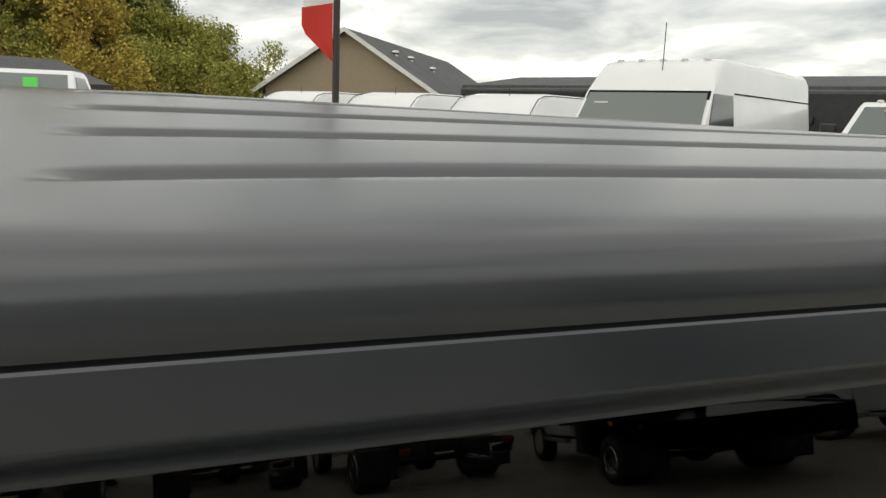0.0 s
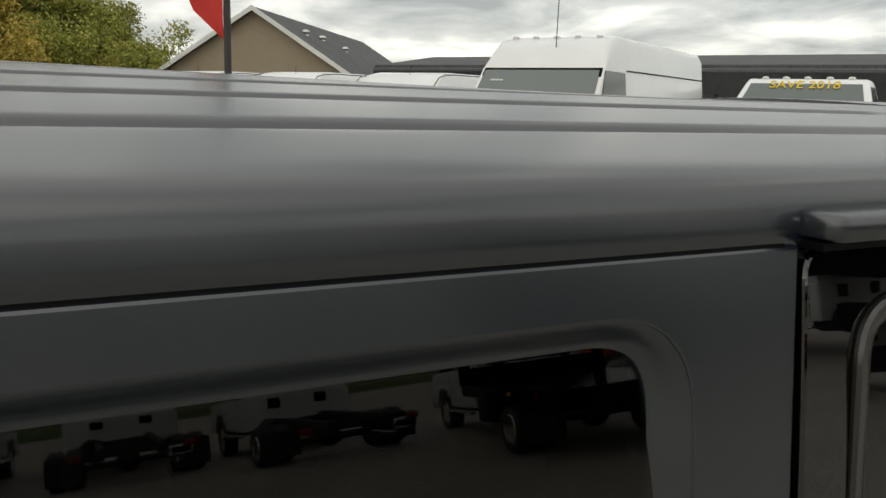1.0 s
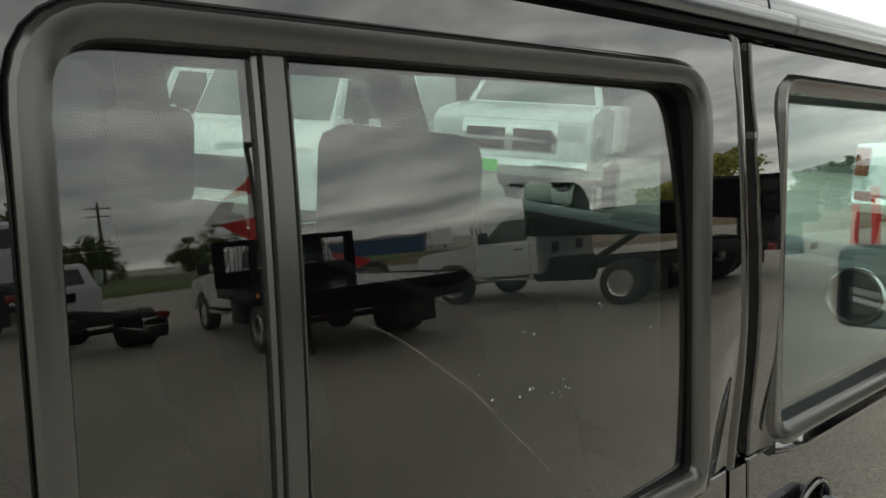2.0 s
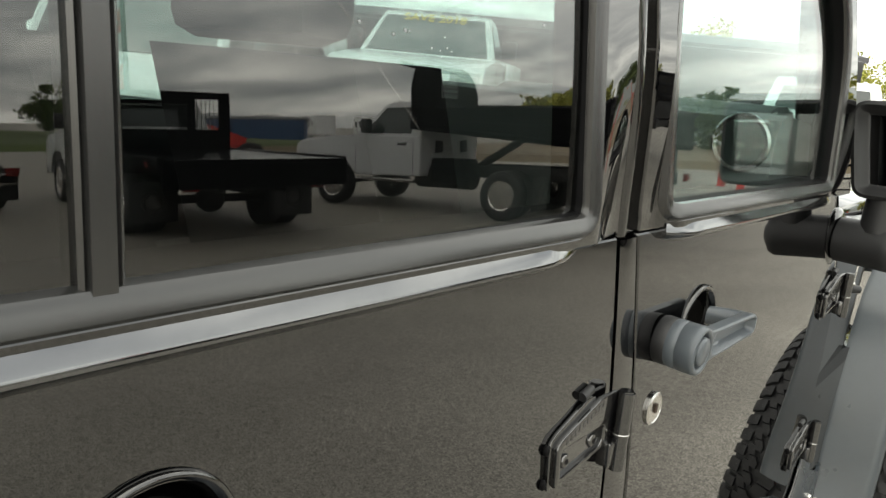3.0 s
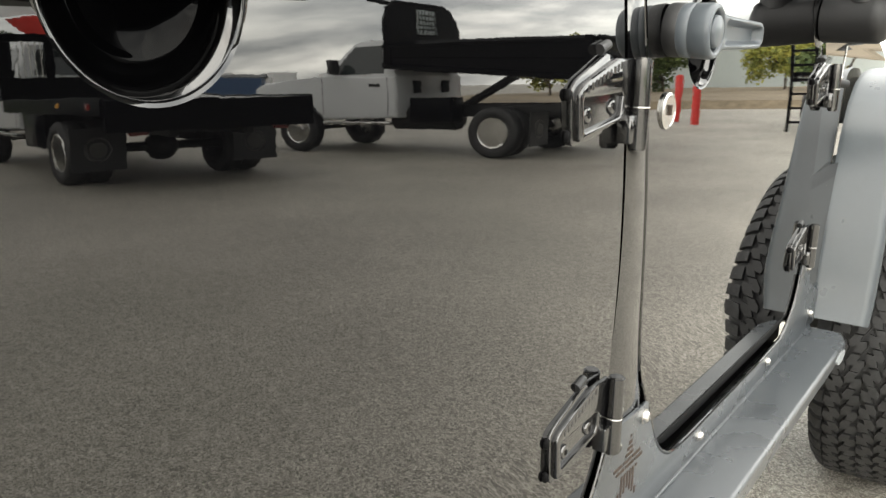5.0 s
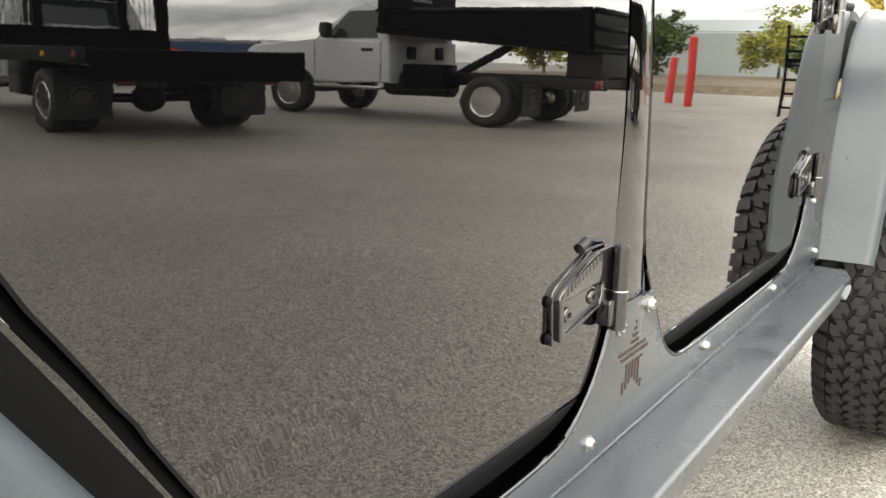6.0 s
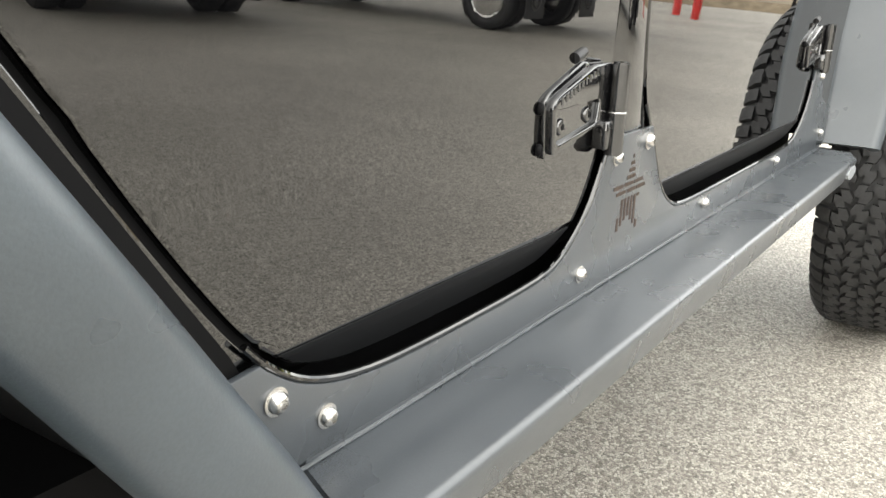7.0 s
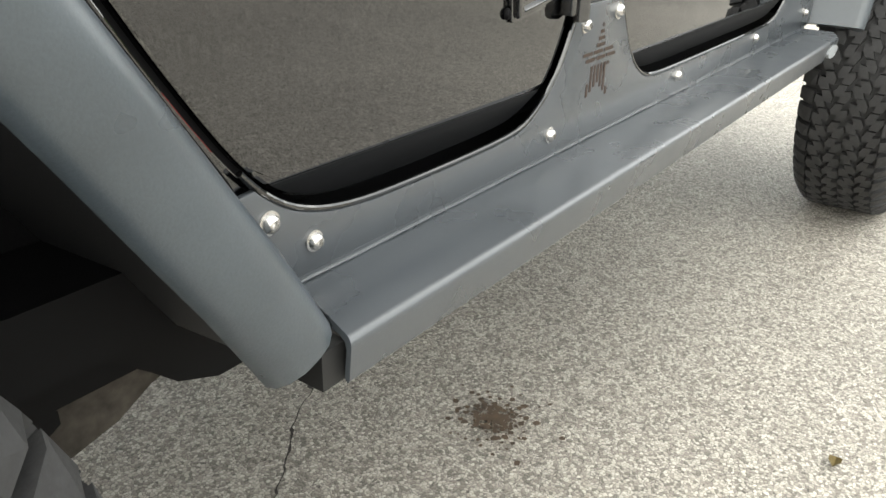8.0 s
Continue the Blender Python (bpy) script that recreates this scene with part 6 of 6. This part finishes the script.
# ---- buildings ----
def gable_house(x, y, turn):
    h = thing("house", "beige lap-sided gabled house with dark shingle roof and white fascia", "house", at=pose(x, y, 0, 0, 0, turn))
    W, E, R, L = 4.4, 3.15, 5.95, 22.0
    bm = bmesh.new()
    sweep(bm, 2, lambda i: [(px, (0, L)[i], pz) for px, pz in ((-W, 0), (W, 0), (W, E), (0, R), (-W, E))])
    part("wall", bm, SIDING, h, "beige wall core", smooth=0)
    for k in range(34):
        z = 0.3 + 0.17 * k
        w = W if z < E else W * (R - z) / (R - E)
        if w < 0.2:
            break
        bm = bmesh.new()
        sweep(bm, 2, lambda i, z=z, w=w: [((-w, w)[i], py, pz) for py, pz in ((0.0, z), (-0.035, z), (-0.012, z + 0.17), (0.0, z + 0.17))])
        part("siding_board", bm, SIDING, h, smooth=0)
    pitch = (R - E) / W
    for s in (-1, 1):
        bm = bmesh.new()
        sweep(bm, 2, lambda i, s=s: [(s * px, (-0.45, L + 0.4)[i], pz) for px, pz in ((0, R + 0.20), (W + 0.55, E - 0.55 * pitch + 0.20), (W + 0.55, E - 0.55 * pitch + 0.06), (0, R + 0.06))])
        part("roof_slope", bm, SHINGLE, h, "charcoal shingle slope", smooth=0)
        bm = bmesh.new()
        sweep(bm, 2, lambda i, s=s: [(s * (0, W + 0.6)[i], py, (R, E - 0.6 * pitch)[i] + dz) for py, dz in ((-0.46, 0.24), (-0.52, 0.24), (-0.52, 0.0), (-0.46, 0.0))])
        part("fascia", bm, FASCIA, h, "white gable fascia", smooth=0)
    for px, py in ((1.6, 3.0), (1.75, 5.5), (2.4, 8.0)):
        bm = bmesh.new()
        z = R - px * pitch
        rod(bm, (px, py, z + 0.1), (px, py, z + 0.32), 0.14, seg=10)
        ball(bm, (px, py, z + 0.32), (0.22, 0.22, 0.14), 10, 6)
        part("roof_vent", bm, STEEL, h, "pale roof vent")
    return h


gable_house(8.9, 39.5, -35)


def long_building(name, label, a, b, depth, eave, ridge, wall, roof_mat, boards=0, trim=FASCIA):
    """A long low building whose front runs from a to b; depth lies to the left of that line."""
    a, b = Vector((*a, 0)), Vector((*b, 0))
    L = (b - a).length
    o = thing(name, label, "building", at=Matrix.Translation(a) @ Matrix.Rotation(math.atan2((b - a).y, (b - a).x), 4, "Z"))
    bm = bmesh.new()
    sweep(bm, 2, lambda i: [((0, L)[i], py, pz) for py, pz in ((0, 0), (depth, 0), (depth, eave), (depth / 2, ridge - 0.1), (0, eave))])
    part("wall", bm, wall, o, smooth=0)
    for k in range(boards):
        bm = bmesh.new()
        z = 0.2 + k * (eave - 0.3) / boards
        sweep(bm, 2, lambda i, z=z: [((0, L)[i], py, pz) for py, pz in ((0.0, z), (-0.04, z), (-0.01, z + (eave - 0.3) / boards), (0.0, z + (eave - 0.3) / boards))])
        part("siding_board", bm, wall, o, smooth=0)
    for s in (0, 1):
        bm = bmesh.new()
        e = -0.5 if s == 0 else depth + 0.5
        k = (ridge - eave) / (depth / 2)
        sweep(bm, 2, lambda i, e=e, k=k: [((-0.3, L + 0.3)[i], py, pz) for py, pz in ((depth / 2, ridge + 0.1), (e, eave - 0.5 * k + 0.1), (e, eave - 0.5 * k - 0.06), (depth / 2, ridge - 0.06))])
        part("roof_slope", bm, roof_mat, o, smooth=0)
    bm = bmesh.new()
    box(bm, (-0.3, -0.56, eave - 0.5 * (ridge - eave) / (depth / 2) - 0.08), (L + 0.3, -0.51, eave - 0.5 * (ridge - eave) / (depth / 2) + 0.12))
    part("gutter", bm, trim, o, smooth=0)
    return o, L


dark, L = long_building("showroom_building", "long low charcoal-sided building with dark shingle roof", (30.0, 6.5), (13.4, 35.4), -11, 3.35, 4.1, DARK_SIDING, SHINGLE, 16, DARK_SIDING)
bm = bmesh.new()
box(bm, (L - 15.9, 0.06, 2.15), (L - 15.4, 0.25, 2.45), 0.03)
part("wall_lamp", bm, PLASTIC, dark, "small black wall lamp")
long_building("far_house", "low house with dark roof behind the trees", (-11.1, 26.1), (-2.4, 31), 7, 2.65, 3.5, TAN_WALL, SHINGLE, trim=POLE_BROWN)
long_building("pale_warehouse", "long pale metal warehouse far across the lot", (-30, -78), (22, -70), -14, 3.1, 3.5, PALE_WALL, PALE_WALL)
long_building("blue_shed", "low blue metal-clad shed far across the lot", (34, -56), (42, -48), -6, 2.0, 2.3, BLUE_WALL, DARK_SIDING)
long_building("tan_store", "small tan block building far across the lot", (30, -59), (33, -56.8), -5, 2.0, 2.6, TAN_WALL, SHINGLE)
long_building("pale_hall", "pale grey-green hall behind trees at the lot edge", (70, -30), (74, 4), -14, 4.4, 6.0, PALE_WALL, PALE_WALL)

# verges at the lot's edge
for name, pts, mat, label in (("verge", ((24, -32), (80, -32), (80, 6), (29, 3)), SOIL, "dry brown earth bank at the edge of the lot"),
                              ("verge", ((-60, -120), (40, -120), (40, -36), (-60, -34)), GRASS, "rough grass strip beyond the lot"),
                              ("verge", ((-60, 32), (8, 34), (8, 90), (-60, 90)), GRASS, "grass below the autumn trees")):
    bm = bmesh.new()
    low_ = [bm.verts.new((px, py, -0.02)) for px, py in pts]
    c = Vector((sum(p[0] for p in pts) / 4, sum(p[1] for p in pts) / 4, 0))
    top_ = [bm.verts.new((px + (c.x - px) * 0.02, py + (c.y - py) * 0.02, 0.32)) for px, py in pts]
    bm.faces.new(top_)
    for k in range(4):
        bm.faces.new((low_[k], low_[(k + 1) % 4], top_[(k + 1) % 4], top_[k]))
    tagged(finish(name, bm, mat, smooth=0), label, "verge", kind="structure")


# ---- trees ----
def tree(x, y, h, r, mats, seed, label, leaves=1400, bare=0.0, leaf=0.16, squash=0.75, base=0.0):
    rnd = random.Random(seed)
    t = thing("tree", label, "tree", "trees round the lot", at=pose(x, y, base))
    bm = bmesh.new()
    rod(bm, (0, 0, 0), (0.05 * h * 0.2, 0, h * 0.42), 0.028 * h, 0.016 * h, 8)
    tips = []
    for k in range(9):
        a, e = rnd.uniform(0, 6.28), rnd.uniform(0.35, 1.25)
        s = Vector((0, 0, h * rnd.uniform(0.25, 0.55)))
        q = s + Vector((math.cos(a) * math.cos(e), math.sin(a) * math.cos(e), math.sin(e))) * r * rnd.uniform(0.6, 1.0)
        rod(bm, s, q, 0.012 * h, 0.003 * h, 6)
        tips.append(q)
        for _ in range(2):
            w = q + Vector((rnd.uniform(-1, 1), rnd.uniform(-1, 1), rnd.uniform(0, 1))) * r * 0.45
            rod(bm, s.lerp(q, 0.6), w, 0.005 * h, 0.0015 * h, 5)
            tips.append(w)
    part("trunk", bm, BARK, t, "brown trunk and limbs")
    clumps = [(tips[k % len(tips)] + Vector((rnd.gauss(0, 0.22), rnd.gauss(0, 0.22), rnd.gauss(0.0, 0.3))) * r, r * rnd.uniform(0.20, 0.42)) for k in range(46)]
    n = int(leaves * (1 - bare))
    gen = np.random.default_rng(seed)
    unit = lambda: (lambda a: a / np.linalg.norm(a, axis=1, keepdims=True))(gen.normal(size=(n, 3)))
    pick = gen.integers(0, len(clumps), n)
    mids, radii = np.array([tuple(c) for c, _ in clumps]), np.array([cr for _, cr in clumps])
    away = unit() * (radii[pick] * gen.uniform(0.35, 1.12, n))[:, None]
    away[:, 2] *= squash
    p, u = mids[pick] + away, unit()
    p[:, 2] = np.maximum(p[:, 2], 0.1)
    w = np.cross(u, unit())
    w /= np.linalg.norm(w, axis=1, keepdims=True)
    q = (leaf * gen.uniform(0.6, 1.3, n))[:, None]
    verts = np.stack([p + u * q, p + w * q * 0.6, p - u * q, p - w * q * 0.6 + u * q * 0.2], axis=1).reshape(-1, 3)
    me = bpy.data.meshes.new("crown")
    me.from_pydata(verts.tolist(), [], np.arange(4 * n).reshape(n, 4).tolist())
    me.materials.append(mats)
    o = new("crown", me)
    o.parent, o["kind"], o["label"] = t, "stuff", "uneven crown of many small leaves"
    return t


G, O, D, B = LEAVES
rt = random.Random(9)
kinds = ((G, "gold autumn tree"), (O, "olive-green tree"), (B, "rust-brown autumn tree"), (O, "olive-green tree"), (D, "dark green tree"), (O, "olive-green tree"))
for k in range(19):
    x = -13 + 0.84 * k + rt.uniform(-0.5, 0.5)
    y = 47 + rt.uniform(-3, 6)
    m, lab = kinds[rt.randrange(6)]
    tree(x, y, (12.6 if x < -3 else 12.6 - 1.25 * (x + 3)) * rt.uniform(0.88, 1.08), 2.9, m, 20 + k, lab + " at the lot's edge", 20000, leaf=0.085, squash=1.0)
for k in range(13):
    x = -11 + 1.2 * k + rt.uniform(-0.4, 0.4)
    m, lab = kinds[rt.randrange(6)]
    tree(x, 43.5 + rt.uniform(-1.5, 1.0), 4.2 * rt.uniform(0.8, 1.25), 2.0, m, 50 + k, lab.replace("tree", "shrub") + " below taller trees", 9000, leaf=0.075, squash=1.1)
tree(5.0, 50, 4.4, 1.2, D, 66, "dark green tree at the lot's edge", 3500, leaf=0.12)
for k, (x, y, h, r, m, lab) in enumerate(((18, -62, 6.0, 3.4, D, "dark rounded tree far across the lot"), (27, -60, 5.4, 3.0, D, "dark rounded tree far across the lot"), (-4, -66, 6.2, 4.0, D, "dark rounded tree far across the lot"),
                                           (44, -24, 5.4, 2.6, O, "olive tree at the lot's far edge"), (50, -19, 5.0, 2.6, D, "dark green tree at the lot's far edge"),
                                           (46, -9, 4.6, 1.5, D, "slim dark tree at the lot's far edge"), (56, -13, 6.2, 3.0, O, "olive tree at the lot's far edge"), (60, -4, 5.4, 2.8, G, "gold autumn tree at the lot's far edge"),
                                           (70, 14, 6.2, 4.0, O, "olive tree far ahead"), (60, 24, 6.5, 4.2, G, "gold autumn tree far ahead"))):
    tree(x, y, h * (0.66 if y > -40 else 0.5), r * 0.8, m, 70 + k, lab, 5200, leaf=0.15)
tree(0.2, -31, 4.6, 1.5, B, 90, "thin half-bare young tree on the grass", 420, leaf=0.12)

# ---- poles and flags ----
def banner(parent, x0, z0, w, h, mats, turn):
    """A rippling cloth banner in three bands."""
    bands = len(mats)
    for b in range(bands):
        bm = bmesh.new()
        rows_ = []
        for i in range(7):
            z = z0 - (b + i / 6) * h / bands
            taper = 1.0 if b < bands - 1 else (1.05 if i < 3 else 1.05 - 0.31 * (i - 2.6))
            rows_.append([bm.verts.new((x0 - w * taper * j / 6, 0.07 * math.sin(3.2 * j / 6 + 4 * z) * j / 6, z - 0.10 * j / 6)) for j in range(7)])
        for one, two in zip(rows_, rows_[1:]):
            for j in range(6):
                bm.faces.new((one[j], one[j + 1], two[j + 1], two[j]))
        ext = bmesh.ops.extrude_face_region(bm, geom=bm.faces[:])
        for v in ext["geom"]:
            if isinstance(v, bmesh.types.BMVert):
                v.co.y += 0.006
        part("flag", bm, mats[b], parent, "rippling flag cloth").rotation_euler = (0, 0, radians(turn))


pole = thing("flag_pole", "dark brown pole with a red and white flag", "flag pole", at=pose(1.55, 12.4, 0))
bm = bmesh.new()
rod(bm, (0, 0, 0), (0, 0, 6.2), 0.06, 0.052, 16)
part("shaft", bm, POLE_BROWN, pole, "dark brown shaft")
banner(pole, -0.06, 4.45, 0.46, 1.6, (FLAG_WHITE, FLAG_RED), -14)
bm = bmesh.new()
for k in range(3):
    box(bm, (-0.36 + 0.09 * k, -0.035, 3.95), (-0.31 + 0.09 * k, -0.02, 4.02))
part("flag_mark", bm, SEAM_BLACK, pole)
def pennant(parent, z0, z1, near, far, mat, turn):
    """A wind-torn cloth on the pole between two heights: near and far edges as functions of the way down."""
    bm = bmesh.new()
    rows_ = []
    for i in range(9):
        v = i / 8
        a, b = near(v), far(v)
        rows_.append([bm.verts.new((-(a + (b - a) * u / 8), 0.09 * math.sin(3.6 * u / 8 + 3 * v) * u / 8, z0 + (z1 - z0) * v - 0.16 * u / 8)) for u in range(9)])
    for one, two in zip(rows_, rows_[1:]):
        for u in range(8):
            bm.faces.new((one[u], one[u + 1], two[u + 1], two[u]))
    ext = bmesh.ops.extrude_face_region(bm, geom=bm.faces[:])
    for v in ext["geom"]:
        if isinstance(v, bmesh.types.BMVert):
            v.co.y += 0.006
    part("flag", bm, mat, parent, "wind-torn flag cloth").rotation_euler = (0, 0, radians(turn))


lamp = thing("lamp_post", "dark lamp post with box lantern and red-white-red flags", "street lamp", at=pose(8.3, -16.0, 0))
bm = bmesh.new()
rod(bm, (0, 0, 0), (0, 0, 5.3), 0.075, 0.055, 14)
part("shaft", bm, POLE_BROWN, lamp, "dark shaft")
bm = bmesh.new()
box(bm, (-0.75, -0.18, 5.25), (0.12, 0.18, 5.43), 0.03)
part("lantern", bm, PLASTIC, lamp, "flat box lantern")
pennant(lamp, 4.35, 3.72, lambda v: 0.06, lambda v: 0.10 + 0.75 * v, FLAG_RED, 25)
pennant(lamp, 3.72, 2.95, lambda v: 0.06, lambda v: 0.80 + 0.55 * v, FLAG_WHITE, 25)
pennant(lamp, 2.95, 2.25, lambda v: 0.06, lambda v: 0.85 * (1 - v) + 0.10, FLAG_RED, 25)
bm = bmesh.new()
for k in range(4):
    box(bm, (-0.62 + 0.13 * k, -0.14, 3.28 - 0.02 * k), (-0.53 + 0.13 * k, -0.12, 3.46 - 0.02 * k))
part("flag_mark", bm, SEAM_BLACK, lamp, "dark unreadable lettering bars").rotation_euler = (0, 0, radians(25))
util = thing("utility_pole", "tall wooden utility pole with crossarms", "utility pole", at=pose(20.3, -64, 0))
bm = bmesh.new()
rod(bm, (0, 0, 0), (0, 0, 9.6), 0.16, 0.11, 10)
part("shaft", bm, BARK, util)
for z in (8.9, 8.0):
    bm = bmesh.new()
    box(bm, (-1.1, -0.06, z - 0.07), (1.1, 0.06, z + 0.07))
    part("crossarm", bm, BARK, util)
for x, y, h, lean in ((17.7, -5.9, 1.75, 0), (18.9, -6.8, 1.25, 7)):
    p = thing("bollard", "red painted steel bollard at the lot's edge", "bollard", "red bollards", at=pose(x, y, 0, 0, lean, 0))
    bm = bmesh.new()
    rod(bm, (0, 0, -0.05), (0, 0, h), 0.095, seg=16)
    ball(bm, (0, 0, h), (0.095, 0.095, 0.05))
    part("post", bm, RED, p)

# gooseneck trailer with a ladder at its end
trailer = thing("equipment_trailer", "black equipment trailer with an upright loading ladder", "trailer", at=pose(15.6, -3.4, 0, 0, 0, -4))
bm = bmesh.new()
for s in (0, 1):
    box(bm, (0.3, s * 1.9 - 0.06, 1.05), (7.0, s * 1.9 + 0.06, 1.25), 0.01)
box(bm, (0.3, 0, 1.18), (7.0, 1.9, 1.26))
part("deck", bm, BED_BLACK, trailer, "black raised deck", smooth=20)
lad = bmesh.new()
for y in (0.0, 0.42):
    box(lad, (0.0, y - 0.03, 0.0), (0.07, y + 0.03, 1.95), 0.006)
for k in range(6):
    box(lad, (0.01, 0, 0.18 + 0.30 * k), (0.06, 0.42, 0.23 + 0.30 * k))
part("ladder", lad, BED_BLACK, trailer, "black loading ladder", smooth=20)
for x in (3.4, 4.5):
    for s in (-0.12, 2.02):
        road_wheel(trailer, x, s, 0.40, 0.95, outside=s < 0)
bm = bmesh.new()
for x in (0.6, 2.4):
    box(bm, (x, 0.9, 0.0), (x + 0.1, 1.0, 1.1))
part("stand", bm, BED_BLACK, trailer)

# red machine and campers beyond the trucks
mach = thing("red_machine", "red tractor-like machine behind the flat deck truck", "machine", at=pose(13.0, -19.5, 0, 0, 0, 30))
bm = bmesh.new()
sweep(bm, 2, lambda i: [(x, (-0.5, 0.5)[i], z) for x, z in ((-0.7, 0.7), (1.0, 0.7), (1.0, 1.05), (0.5, 1.25), (-0.1, 1.48), (-0.5, 1.42), (-0.7, 1.2))])
part("bonnet", bm, RED, mach, "red bonnet")
for x in (-0.7, 1.1):
    for s in (-0.62, 0.62):
        road_wheel(mach, x, s, 0.40, 1.15)
for k in range(7):
    c = thing("camper_trailer", "white travel trailer in a far row", "camper", "row of white campers", at=pose(34 + 5.4 * k, -72 + 2.8 * k, 0, 0, 0, -60))
    bm = bmesh.new()
    prism(bm, [(-3.0, 0.6), (3.0, 0.6), (3.3, 1.5), (2.9, 2.8), (-3.0, 2.8)], 1.15, bevel=0.08)
    part("body", bm, FLAG_WHITE, c)
    for x in (-1.8, 0.2, 1.9):
        bm = bmesh.new()
        box(bm, (x - 0.4, -1.17, 1.5), (x + 0.4, -1.155, 2.2), 0.0)
        part("window", bm, CAR_GLASS, c)
    for s in (-0.9, 0.9):
        road_wheel(c, 0, s, 0.40, 0.85)

# ---- marks on the ground ----
def blot(name, x, y, r, mat, seed, label, z=0.004):
    rnd = random.Random(seed)
    bm = bmesh.new()
    for k in range(240):
        a, d = rnd.uniform(0, 6.28), r * abs(rnd.gauss(0, 0.48))
        px, py, s = x + d * math.cos(a), y + d * math.sin(a) * 0.85, r * rnd.uniform(0.02, 0.075)
        vs = [bm.verts.new((px + s * rnd.uniform(0.6, 1.1) * math.cos(q * 1.047), py + s * rnd.uniform(0.6, 1.1) * math.sin(q * 1.047), z + 0.0002 * k * 0.02)) for q in range(6)]
        bm.faces.new(vs)
    return tagged(finish(name, bm, mat, smooth=0), label, "stain", kind="structure")


blot("oil_stain", 0.190, 0.170, 0.105, SPOT_DARK, 3, "small dark oily stain on the asphalt")
rnd = random.Random(12)
bm = bmesh.new()
px, py = 0.12, 0.555
prev = None
for k in range(40):
    w = rnd.uniform(0.0015, 0.0045)
    a, b = bm.verts.new((px - w, py, 0.004)), bm.verts.new((px + w, py, 0.004))
    if prev:
        bm.faces.new((prev[0], prev[1], b, a))
    prev = (a, b)
    px -= 0.0125 + rnd.uniform(-0.011, 0.011)
    py -= 0.0104 + rnd.uniform(-0.006, 0.006)
tagged(finish("pavement_crack", bm, CRACK, smooth=0), "thin crack wandering through the asphalt", "crack", kind="structure")
bm = bmesh.new()
rows_ = [[bm.verts.new((0.425 + 0.016 * u * (1 - abs(v) * 0.6), -0.345 + 0.010 * v, 0.006 + 0.006 * abs(v) + 0.004 * u * u)) for u in (-1, -0.5, 0, 0.5, 1)] for v in (-1, -0.5, 0, 0.5, 1)]
for one, two in zip(rows_, rows_[1:]):
    for j in range(4):
        bm.faces.new((one[j], one[j + 1], two[j + 1], two[j]))
tagged(finish("fallen_leaf", bm, LEAF_DRY), "curled yellow-brown leaf lying on the asphalt", "leaf")
